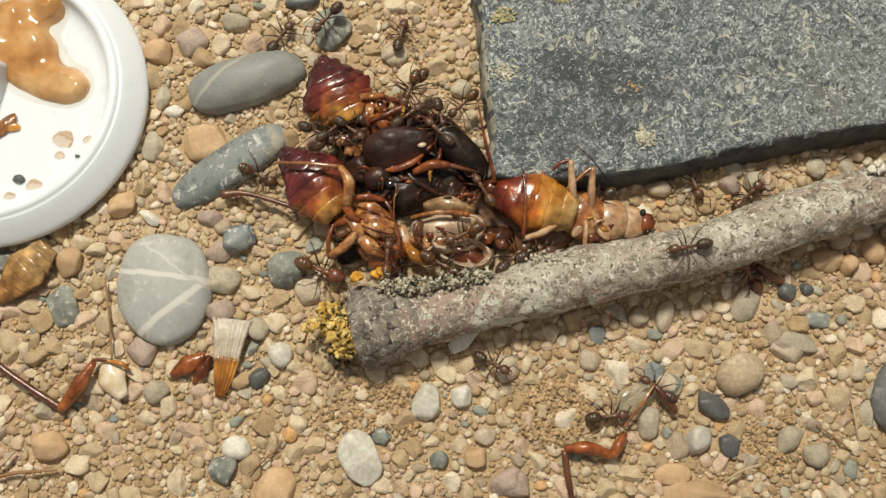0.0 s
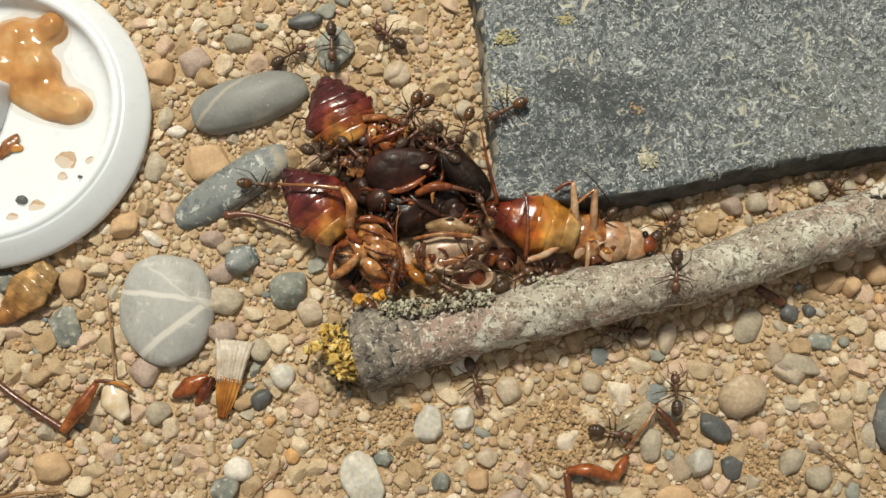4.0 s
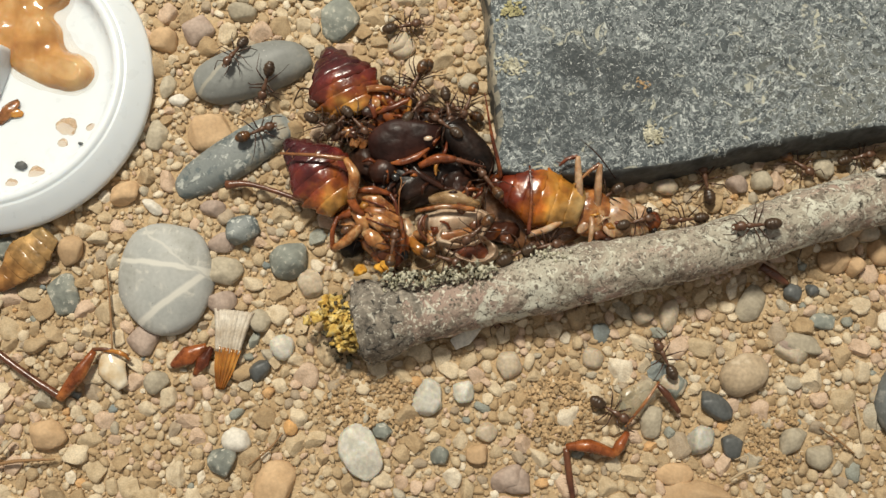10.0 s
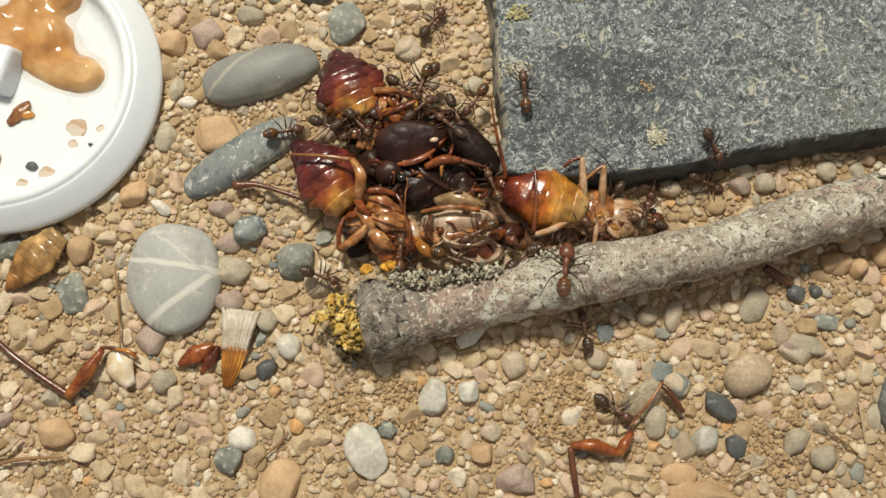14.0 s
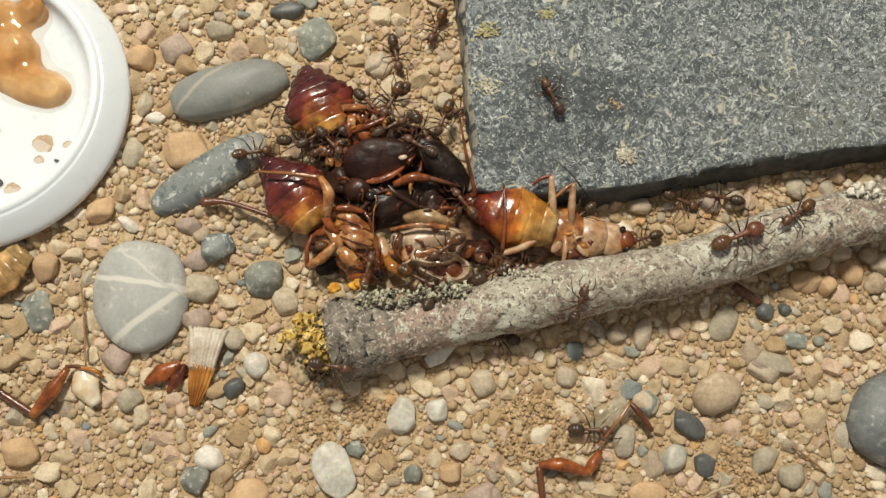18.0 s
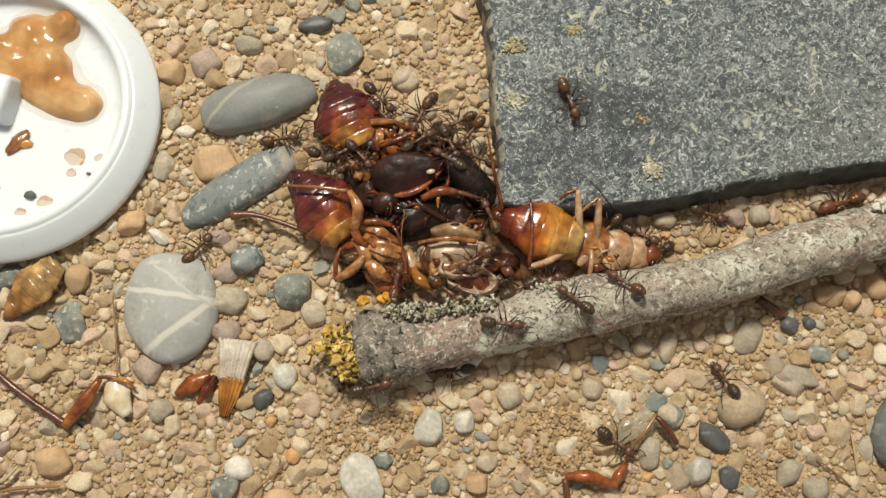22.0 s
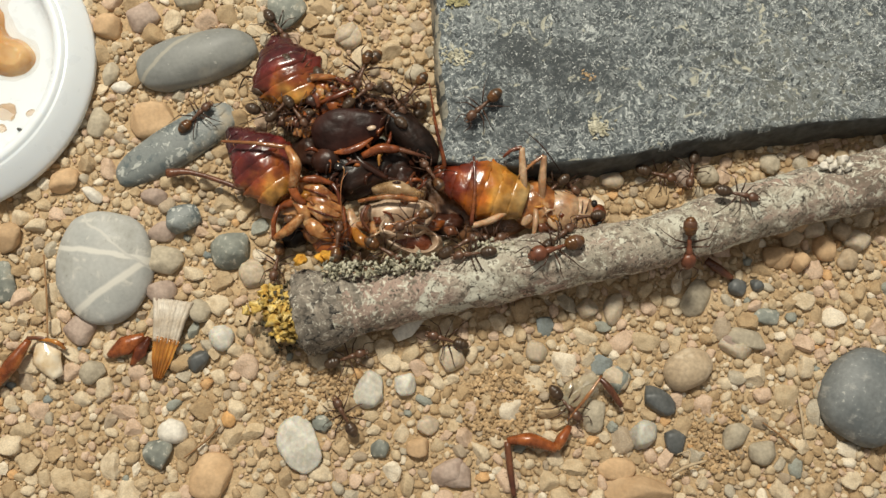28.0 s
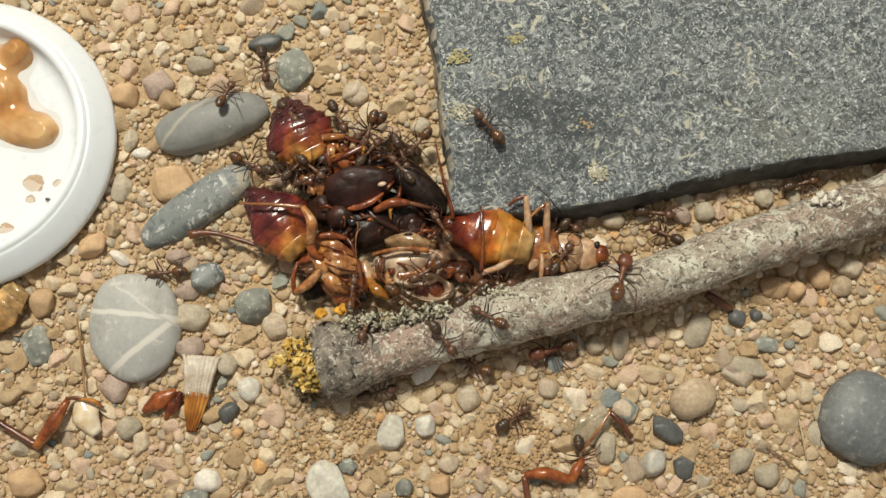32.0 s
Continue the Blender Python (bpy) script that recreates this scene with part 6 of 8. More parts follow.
# ---- scraps on the gravel ----
def scraps():
    def scrap(name, token, label, category="scrap", group=""):
        return thing(name, token[0], token[1], 0, label=label, category=category, group=group)

    ob = scrap("roach_scrap", (-70.2, -23.2), "torn-off brown roach leg with a bristled shin on gravel", "scrap", "roach scraps")
    limb(ob, "shin", [(-83.0, -13.3, 1.8), (-77.2, -18.3, 2.2), (-71.4, -22.4, 2.0), (-66.2, -25.8, 1.6)], [0.4, 0.62, 0.6, 0.75], CHITIN_LEG, "bristled dark brown shin", 18, 20)
    limb(ob, "thigh", [(-66.7, -25.8, 1.8), (-63.4, -21.7, 2.6), (-60.9, -17.6, 2.4)], [0.8, 1.35, 0.6], CHITIN_ORANGE, "glossy rust-brown thigh")
    limb(ob, "foot", [(-61.2, -17.3, 2.4), (-58.4, -17.3, 2.6), (-55.0, -18.3, 2.0)], [0.35, 0.3, 0.2], CHITIN_LEG, "thin brown foot")
    ob = scrap("wing_flake", (-57.6, -20.6), "glossy amber insect wing flake with cream-white glare painted in, on gravel", "flake")
    sheet(ob, "flake", [(-58.9, -17.3, 2.0), (-57.9, -20.6, 2.6), (-55.9, -24.1, 2.0)], [1.4, 2.6, 1.0], AMBER_GLARE, curl=0.9, thick=0.3)
    limb(ob, "rim", [(-60.0, -17.3, 2.2), (-56.2, -17.9, 2.8), (-54.6, -19.1, 2.4)], [0.3, 0.45, 0.25], CHITIN_AMBER, "amber edge of the flake")
    ob = scrap("stalk", (-59.3, -11.0), "thin dry brown stalk lying on gravel", "stalk", "dry stalks")
    limb(ob, "stem", [(-59.6, -2.7, 2.2), (-58.8, -10.0, 1.6), (-57.9, -17.3, 2.0)], [0.16, 0.2, 0.16], STRAW, sides=6)
    ob = scrap("shell_fan", (-37.1, -15.9), "white ribbed shell splinter with a brown tip", "shell splinter")
    sheet(ob, "fan", [(-36.7, -10.4, 2.6), (-37.1, -13.9, 3.0), (-37.7, -17.9, 2.6)], [3.6, 2.8, 2.2], FIBRE, "white ribbed fan", 0.3, 0.4, ribs=9)
    sheet(ob, "tip", [(-37.4, -17.1, 2.8), (-38.2, -20.9, 2.4), (-39.0, -24.3, 1.6)], [2.3, 1.7, 0.7], CHITIN_AMBER, "streaked amber-brown tip", 0.4, 0.4, ribs=6)
    ob = scrap("shell_scrap", (-43.9, -19.0), "red-brown broken scrap of roach shell", "scrap")
    sheet(ob, "plate", [(-47.6, -20.2, 1.8), (-44.6, -18.4, 2.6), (-41.4, -16.6, 2.2)], [0.7, 1.7, 0.6], CHITIN_ORANGE, "rust-red plate", 0.6, 0.35)
    sheet(ob, "plate", [(-43.6, -21.8, 1.6), (-42.0, -19.4, 2.4), (-40.6, -16.8, 2.0)], [0.5, 1.2, 0.5], CHITIN_RUST, "dark brown plate", 0.5, 0.35)
    ob = scrap("roach_skin", (-74.9, -1.0), "shed amber segmented skin of a young roach", "insect skin")
    abdomen(ob, (-79.4, -7.3, 1.4), (-69.9, 3.2, 2.2), 3.9, 1.3, 8, OLD_AMBER, "amber_skin", lift=0.6)
    ob = scrap("roach_scrap", (26.2, -33.2), "bent rust-red roach leg lying among pebbles", "scrap", "roach scraps")
    limb(ob, "shin", [(22.8, -43.5, 2.0), (22.1, -39.0, 2.2), (21.6, -34.3, 2.2)], [0.45, 0.62, 0.6], CHITIN_LEG, "bristled red-brown shin", 14, 21)
    limb(ob, "thigh", [(21.6, -34.1, 2.2), (25.4, -33.9, 2.8), (30.1, -35.3, 2.4)], [0.6, 1.25, 0.8], CHITIN_ORANGE, "glossy rust-red thigh")
    limb(ob, "hip", [(30.0, -35.3, 2.4), (30.9, -33.7, 2.8), (32.4, -31.6, 2.4)], [0.8, 1.0, 0.5], CHITIN_ORANGE, "short rust-red hip")
    ob = scrap("wing_scrap", (34.9, -26.5), "clear crumpled wing scrap on gravel", "flake")
    sheet(ob, "membrane", [(31.2, -29.4, 2.0), (33.2, -26.5, 3.0), (37.6, -23.3, 2.6)], [1.0, 2.6, 1.4], CLEAR_WING, curl=0.7, thick=0.15, ribs=3)
    limb(ob, "vein", [(32.0, -30.7, 2.2), (35.3, -26.5, 3.4), (38.0, -22.9, 3.0)], [0.2, 0.3, 0.2], CHITIN_TAN, "tan wing vein")
    ob = scrap("roach_scrap", (39.4, -26.1), "short brown piece of roach leg", "scrap", "roach scraps")
    limb(ob, "shin", [(37.7, -23.3, 2.4), (39.3, -25.0, 2.6), (41.6, -28.2, 1.8)], [0.35, 0.7, 0.5], CHITIN_LEG, "", 4, 22)
    ob = scrap("stalk", (69.5, -33.0), "thin dry brown stalk on gravel", "stalk", "dry stalks")
    limb(ob, "stem", [(66.3, -30.8, 1.8), (69.4, -33.0, 1.6), (72.2, -35.4, 1.6)], [0.14, 0.2, 0.14], STRAW, sides=6)
    ob = scrap("stalk", (74.9, -33.0), "pale dry stalk on gravel", "stalk", "dry stalks")
    limb(ob, "stem", [(72.9, -26.2, 1.4), (73.4, -30.1, 1.4), (73.7, -33.5, 1.2)], [0.15, 0.25, 0.15], PALE_STRAW, sides=6)
    ob = scrap("root", (54.2, -38.8), "pale branched rootlet in a brown soil crumb", "root")
    limb(ob, "strand", [(50.0, -39.8, 1.8), (52.6, -38.2, 2.4), (56.1, -37.3, 2.0)], [0.2, 0.3, 0.15], PALE_STRAW, sides=6)
    limb(ob, "strand", [(52.6, -38.2, 2.4), (53.1, -35.7, 2.4), (51.0, -36.3, 2.0)], [0.2, 0.15, 0.08], PALE_STRAW, sides=6)
    ob = scrap("stone_flake", (4.6, -15.1), "white angular stone flake under the twig", "stone flake")
    sheet(ob, "flake", [(2.0, -16.5, 2.0), (4.2, -15.1, 2.4), (6.8, -13.3, 2.0)], [1.0, 1.5, 0.5], WHITE_STONE, curl=0.2, thick=0.6)
    ob = scrap("roach_scrap", (59.6, -3.8), "amber piece of roach leg under the twig", "scrap", "roach scraps")
    limb(ob, "thigh", [(57.5, -2.3, 1.6), (59.6, -3.9, 1.8), (62.1, -5.5, 1.4)], [0.7, 0.9, 0.5], CHITIN_LEG, "")
    ob = scrap("stalk", (-80.0, -35.2), "thin dry brown stalk on gravel", "stalk", "dry stalks")
    limb(ob, "stem", [(-83.4, -38.1, 1.6), (-80.0, -36.3, 1.8), (-76.6, -33.8, 1.4)], [0.2, 0.3, 0.15], STRAW, sides=6)
    ob = scrap("stalk", (-77.4, -35.2), "flat dry straw piece on gravel", "stalk", "dry stalks")
    limb(ob, "stem", [(-82.8, -37.7, 1.6), (-77.0, -35.3, 2.0), (-74.5, -32.8, 1.6)], [0.3, 0.45, 0.25], PALE_STRAW, sides=6, flat=0.5)
    ob = scrap("stalk", (-73.3, -36.6), "thin dry brown stalk on gravel", "stalk", "dry stalks")
    limb(ob, "stem", [(-81.1, -38.3, 1.6), (-74.5, -36.6, 1.8), (-67.0, -36.2, 1.4)], [0.2, 0.35, 0.15], STRAW, sides=6)
    ob = scrap("stalk", (-29.9, -33.8), "thin dry brown stalk on gravel", "stalk", "dry stalks")
    limb(ob, "stem", [(-33.6, -37.4, 1.6), (-29.7, -34.2, 1.8), (-27.8, -31.7, 1.4)], [0.12, 0.2, 0.12], STRAW, sides=6)


scraps()


# ---- ants ----
ANT_DARK = material("dark_ant", [(0.030, 0.017, 0.010), (0.085, 0.048, 0.024)], 0.5, 0.4, 0.3, 2.0, coat=0.12)
ANT_BROWN = material("brown_ant", [(0.075, 0.036, 0.021), (0.15, 0.07, 0.037)], 0.5, 0.4, 0.3, 2.0, coat=0.12)
ANT_RED = material("red_ant", [(0.12, 0.038, 0.019), (0.20, 0.068, 0.033)], 0.5, 0.4, 0.3, 2.0, coat=0.12)
ANT_GASTER = material("amber_gaster", [(0.075, 0.030, 0.010), (0.20, 0.085, 0.022)], 0.35, 0.3, 0.2, 2.0, coat=0.25, through_light=0.1)
ANT_LEG = material("ant_leg", [(0.03, 0.014, 0.008), (0.075, 0.032, 0.016)], 0.6, 0.35, 0.1, 2.0)
LOOKS = {"B": (ANT_BROWN, ANT_BROWN, ANT_DARK, ANT_DARK), "A": (ANT_BROWN, ANT_BROWN, ANT_GASTER, ANT_DARK), "R": (ANT_RED, ANT_RED, ANT_GASTER, ANT_BROWN)}
HIPS = [(1.05, 0.42), (0.35, 0.45), (-0.35, 0.42)]
KNEES = [((0.85, 1.45, 0.8), (1.75, 2.2, -0.5), (2.5, 2.75, -1.2)), ((0.1, 1.95, 1.0), (0.05, 2.95, -0.4), (-0.2, 3.7, -1.2)),
         ((-1.3, 1.85, 1.1), (-2.3, 2.8, -0.35), (-3.3, 3.5, -1.2))]
BODY_Z = 1.25


def build_ant(kind):
    """An ant of 7.4 mm that faces +x, its feet at the origin's height."""
    head_mat, chest_mat, tail_mat, band_mat = LOOKS[kind]
    major = 1.28 if kind == "R" else 1.0
    ob = thing("ant", 0, 0, -90, category="ant")
    bm = bmesh.new()
    ball(bm, (2.45, 0, BODY_Z + 0.05), (0.98 * major, 0.84 * major, 0.66 * major), (0, 12, 0), 16, 10)
    for v in bm.verts:
        if v.co.x < 2.3:
            v.co.y *= 1.08
    head = part("head", bm, head_mat, ob)
    for s in (1, -1):
        bm = bmesh.new()
        tube(bm, [(3.1 * 1.0 + 0.1 * major, 0.3 * s, BODY_Z - 0.15), (3.55, 0.34 * s, BODY_Z - 0.2), (3.85, 0.06 * s, BODY_Z - 0.25)], [0.2, 0.17, 0.05], 6, flat=0.7)
        part("mandible", bm, chest_mat, head)
        bm = bmesh.new()
        ball(bm, (2.5, 0.66 * s * major, BODY_Z + 0.3), (0.2, 0.12, 0.18), u=8, v=6)
        part("eye", bm, EYE, head, "black eye")
        bm = bmesh.new()
        tube(bm, [(2.9, 0.28 * s, BODY_Z + 0.35), (3.3, 0.8 * s, BODY_Z + 0.6), (3.55, 1.25 * s, BODY_Z + 0.65), (4.1, 1.3 * s, BODY_Z + 0.3), (4.8, 1.15 * s, BODY_Z - 0.2),
                  (5.2, 1.05 * s, BODY_Z - 0.5)], [0.09, 0.08, 0.09, 0.08, 0.085, 0.06], 6)
        part("antenna", bm, ANT_LEG, head)
    bm = bmesh.new()
    tube(bm, [(1.75, 0, BODY_Z), (1.6, 0, BODY_Z + 0.05), (1.35, 0, BODY_Z + 0.12), (1.0, 0, BODY_Z + 0.14), (0.6, 0, BODY_Z + 0.1), (0.25, 0, BODY_Z + 0.03), (-0.1, 0, BODY_Z),
              (-0.5, 0, BODY_Z), (-0.8, 0, BODY_Z - 0.06), (-1.0, 0, BODY_Z - 0.14)], [0.16, 0.3, 0.44, 0.5, 0.42, 0.34, 0.3, 0.33, 0.27, 0.14], 14)
    part("thorax", bm, chest_mat, ob)
    bm = bmesh.new()
    ball(bm, (-1.12, 0, BODY_Z - 0.1), (0.28, 0.27, 0.42), (0, -10, 0), 10, 7)
    part("petiole", bm, chest_mat, ob)
    for x, r, k, mat in ((-2.0, 0.86, 0.75, tail_mat), (-2.5, 1.03, 0.92, tail_mat), (-2.95, 0.99, 0.95, band_mat), (-3.35, 0.76, 0.8, tail_mat)):
        bm = bmesh.new()
        ball(bm, (x, 0, BODY_Z + 0.02), (k, r, r * 0.92), (0, 0, 0), 16, 10)
        part("gaster_plate", bm, mat, ob)
    for s in (1, -1):
        for (hx, hy), (a, b, c) in zip(HIPS, KNEES):
            bm = bmesh.new()
            pts = [(0, 0, 0), (a[0] * 0.5, a[1] * 0.5 * s, a[2] * 0.62), (a[0], a[1] * s, a[2]), (b[0], b[1] * s, b[2]), (c[0], c[1] * s, c[2])]
            tube(bm, pts, [0.12, 0.13, 0.085, 0.062, 0.04], 6)
            leg = part("leg", bm, ANT_LEG, ob)
            put(leg, hx, hy * s, BODY_Z - 0.02)
    return ob


TEMPLATES = {k: build_ant(k) for k in "BAR"}
USED = set()


def place_ant(kind, size, label):
    """The first ant of a kind is the one built; later ones are copies of it."""
    if kind in USED:
        ob = copy_thing(TEMPLATES[kind], pose(0, 0, 0))
    else:
        ob = TEMPLATES[kind]
        USED.add(kind)
    ob.scale = (size, size, size)
    return tagged(ob, label, "ant", "ants")


ANTS = [
    ("B", 1.05, "brown ant tugging at a wing scrap on gravel", [(0, 29.7, -28.6, 1.0, 5, 0), (1, 30.0, -27.2, 1.0, -1, 0), (2, 29.9, -28.4, 1.0, -15, 0), (5, 29.9, -27.4, 1.0, -10, 0), (6, 30.1, -29.1, 1.0, -32, 0), (7, 30.1, -28.5, 1.0, -12, 0), (8, 30.0, -28.0, 1.0, -27, 0), (9, 29.7, -28.9, 1.0, -32, 0), (10, 29.7, -27.9, 1.0, -31, 0), (11, 29.8, -27.4, 1.0, -36, 0), (12, 29.4, -27.5, 1.0, -45, 0), (13, 28.1, -27.1, 1.0, -39, 0), (14, 29.5, -27.7, 1.0, -34, 0), (15, 30.1, -27.3, 1.0, -20, 0), (18, 31.0, -28.0, 1.0, -2, 0), (19, 31.1, -28.7, 1.0, -26, 0), (20, 31.1, -28.2, 1.0, -13, 0), (21, 30.8, -27.2, 1.0, -19, 0), (22, 31.0, -28.1, 1.0, -36, 0), (23, 31.1, -26.8, 1.0, -38, 0), (24, 30.6, -27.6, 1.0, -40, 0), (25, 30.7, -27.5, 1.0, -41, 0), (26, 31.1, -26.3, 1.0, -33, 0), (29, 32.3, -28.9, 1.0, -53, 0), (30, 32.5, -29.3, 1.0, -43, 0), (31, 32.5, -30.0, 1.0, -47, 0), (32, 32.1, -31.5, 1.0, -84, 0)]),
    ("B", 1.0, "dark brown ant pausing on a pale pebble", [(0, 38.5, -24.0, 1.0, 144, -6), (1.0, 39.2, -23.7, 1.9, 118, 0), (2.0, 40.0, -26.5, 1.0, 110, 8), (5.0, 41.8, -18.8, 1.0, 84, -7), (6.0, 41.2, -18.7, 1.0, 95, -4), (7.0, 42.3, -18.4, 1.0, 84, 0), (8.0, 41.9, -18.4, 1.0, 86, 0), (9.0, 41.9, -18.3, 1.0, 88, 0), (10.0, 39.4, -18.9, 1.0, 115, -1), (11.0, 40.7, -18.5, 1.0, 88, 0), (11.5, 43.0, -17.2, 1.0, 149, 0), (11.7, 43.6, -14.5, 1.0, 95, 0), (11.9, 43.8, -9.0, 1.0, 92, 0), (12.2, 43.0, -3.5, 1.0, 92, 0), (18.0, 45.0, -1.5, 1.0, 60, 0), (32.0, 46.0, -1.0, 1.0, 40, 0)]),
    ("B", 1.0, "dark brown ant running along the twig's shaded side", [(0, 9.8, -19.3, 2.0, -29, 20), (0.5, 23.2, -16.8, 1.0, -1, 0), (1.0, 34.4, -15.1, 1.0, 33, 0), (1.5, 38.1, -12.4, 1.0, 51, 6), (2.0, 41.7, -6.5, 1.0, 65, 30), (3.25, 36.6, -8.3, 1.0, 127, 15), (4.5, 31.5, -10.1, 1.0, 189, 0), (5.4, 30.0, -5.0, 1.0, 190, 0), (12.0, 22.0, -6.0, 1.0, 190, 0), (16.5, 4.0, -9.5, 1.0, 200, 0), (16.9, 1.5, -16.8, 1.0, 250, 0), (17.0, 1.3, -16.2, 2.7, 197, 10), (17.1, 1.2, -15.6, 4.3, 143, 20), (17.2, 1.0, -15.0, 6.0, 90, 30), (17.35, 0.9, -12.5, 7.5, 154, 16), (17.5, 0.8, -10.0, 9.1, 217, 1), (18.0, 14.5, -12.2, 1.0, 180, 30), (19.0, 10.6, -7.9, 9.4, 233, -5), (20.0, 8.4, -13.8, 1.0, 263, -30), (20.5, 10.1, -14.0, 1.0, 319, -15), (21.0, 11.8, -14.2, 1.0, 374, 0), (21.33, 8.5, -14.7, 1.0, 432, 0), (21.67, 5.2, -15.3, 1.0, 491, 0), (22.0, 1.9, -15.8, 1.0, 549, 0), (22.17, 3.7, -15.8, 1.0, 608, 0), (22.33, 5.4, -15.9, 1.0, 667, 0), (22.5, 7.1, -16.0, 1.0, 726, 0), (22.75, 11.7, -15.7, 1.0, 682, 0), (23.0, 16.2, -15.4, 1.0, 638, 0), (23.5, 18.4, -20.6, 1.0, 647, 0), (24.0, 22.4, -28.9, 1.0, 670, 0), (25.0, 20.5, -29.2, 1.0, 642, 0), (26.0, 22.8, -41.4, 1.0, 576, 0), (28.0, 10.3, -54.0, 1.0, 576, 0), (32.0, -4.5, -59.7, 1.0, 573, 0)]),
    ("B", 1.0, "dark brown ant crossing the gravel", [(0, 4.5, -55.0, 1.0, -34, 0), (2.5, -6.2, -43.7, 1.0, 25, 0), (3, -2.2, -35.1, 1.1, -8, 0), (3.5, 1.8, -26.5, 1.0, -40, 0), (4, 5.9, -17.9, 1.0, -73, 0), (5, 9.9, -34.0, 1.0, -95, 0), (6, 9.7, -47.9, 1.0, -101, 0), (10, 10.8, -65.6, 1.0, -101, 0), (12.5, 21.8, -63.0, 1.0, -65, 0), (15, 32.9, -60.4, 1.0, -29, 0), (17.5, 43.9, -57.8, 1.0, 6, 0), (20, 54.9, -55.2, 1.0, 42, 0), (20.5, 53.8, -45.7, 1.0, 61, -6), (21, 52.8, -36.2, 1.0, 81, -11), (21.5, 51.7, -26.7, 1.0, 100, -17), (22, 50.7, -17.2, 1.0, 120, -22), (22.5, 43.3, -15.5, 1.0, 141, 0), (23, 38.9, -20.4, 1.0, 117, -14), (23.25, 38.3, -24.0, 1.0, 162, -6), (23.5, 37.6, -27.5, 2.0, 206, 3), (24, 36.3, -30.6, 2.4, 205, -10), (25, 31.7, -39.4, 1.0, 136, 0), (25.25, 21.4, -40.8, 1.0, 153, -2), (25.5, 11.0, -42.2, 1.4, 169, -3), (26, 4.4, -37.7, 1.0, 217, -16), (26.5, 0.6, -42.5, 1.0, 167, 0), (27.5, -5.4, -35.1, 1.0, 138, -1), (28.5, -11.4, -27.8, 1.0, 108, -2), (28.75, -18.0, -34.2, 1.0, 176, -1), (29, -24.5, -40.5, 1.0, 243, 0), (30, -27.8, -52.1, 1.0, 245, 0), (32, -33.3, -59.5, 1.0, 247, 0)]),
    ("B", 1.0, "dark brown ant coming out from under the twig", [(0, -1, -10.8, 1.0, 250, 0), (4.4, -1.5, -12.0, 1.0, 250, 0), (4.8, -1.9, -16.2, 1.0, 200, 10), (5.4, -2.4, -16.6, 1.0, 144, 20), (6.0, -1.5, -11.5, 1.0, 90, 0), (15.7, -2.5, -11.8, 1.0, 160, 0), (25.4, -3.5, -12.0, 1.0, 230, 0), (26.0, -5.3, -17.6, 1.0, 167, 30), (27.5, 5.6, -17.1, 1.0, 164, 15), (29.0, 16.5, -16.6, 1.0, 162, 0), (30.0, 14.3, -16.7, 1.0, 151, 0), (30.25, 12.2, -18.7, 2.5, 197, -7), (30.5, 10.2, -20.6, 2.3, 243, -14), (30.75, 7.6, -21.9, 1.0, 187, -7), (31.0, 5.1, -23.1, 1.3, 131, 0), (31.25, 11.0, -25.8, 1.0, 78, 0), (31.5, 16.9, -28.5, 1.0, 25, 0), (32.0, 20.3, -23.6, 1.0, 33, 0)]),
    ("B", 1.0, "dark brown ant on a long grey pebble", [(0, -28.5, 42.2, 1.0, 53, 0), (1, -28.2, 43.0, 1.0, 41, 0), (2, -27.0, 42.6, 1.0, 30, 0), (5, -27.5, 42.8, 1.0, 33, 0), (6, -26.9, 43.9, 1.0, 30, 0), (7, -26.7, 43.6, 1.0, 31, 0), (8, -26.6, 40.8, 1.0, -25, 0), (9, -28.9, 37.4, 4.0, -67, 30), (10, -31.6, 31.1, 3.5, -111, -30), (11, -39.6, 26.8, 1.0, -76, -19), (11.5, -42.1, 17.0, 3.2, -76, 15), (11.67, -42.3, 12.5, 2.7, -20, 10), (11.83, -42.5, 8.0, 2.1, 36, 5), (12, -42.8, 3.5, 1.0, 93, 0), (12.25, -38.8, 1.2, 2.0, 41, 0), (12.5, -34.9, -1.1, 1.0, -11, 0), (13, -27.4, -2.5, 4.1, 10, 6), (14, -22.8, -4.4, 2.3, -17, -20), (15, -17.3, -9.1, 8.6, -56, 30), (15.5, -16.1, -12.3, 10.1, -62, 11), (17.5, -14.3, -16.9, 9.1, -20, -13), (22, -12.0, -18.6, 7.0, 14, 3), (28, -6.2, -20.2, 1.0, 19, 0), (32, -4.4, -18.3, 1.0, 12, 0)]),
    ("B", 1.0, "dark brown ant climbing over the roaches", [(0, -19.7, 44.5, 3.6, -135, -3), (1, -19.7, 44.9, 3.5, -154, -5), (2, -19.4, 44.1, 3.6, -114, -2), (5, -19.1, 43.6, 3.6, -73, -6), (6, -13.6, 41.3, 1.0, -49, 0), (7, -11.1, 35.9, 1.0, -51, 0), (8, -8.3, 32.4, 1.0, -35, -22), (9, -7.3, 29.3, 4.4, -31, 8), (13, -7.8, 29.2, 4.5, -30, 10), (15, -7.7, 31.6, 1.0, -36, 5), (18, -8.5, 29.9, 4.1, -45, 12), (22, -11.3, 30.6, 4.4, -45, -4), (26, -10.6, 26.9, 5.0, -40, 11), (29, -11.1, 28.1, 4.7, -71, 5), (32, -10.3, 32.9, 3.5, -65, 8)]),
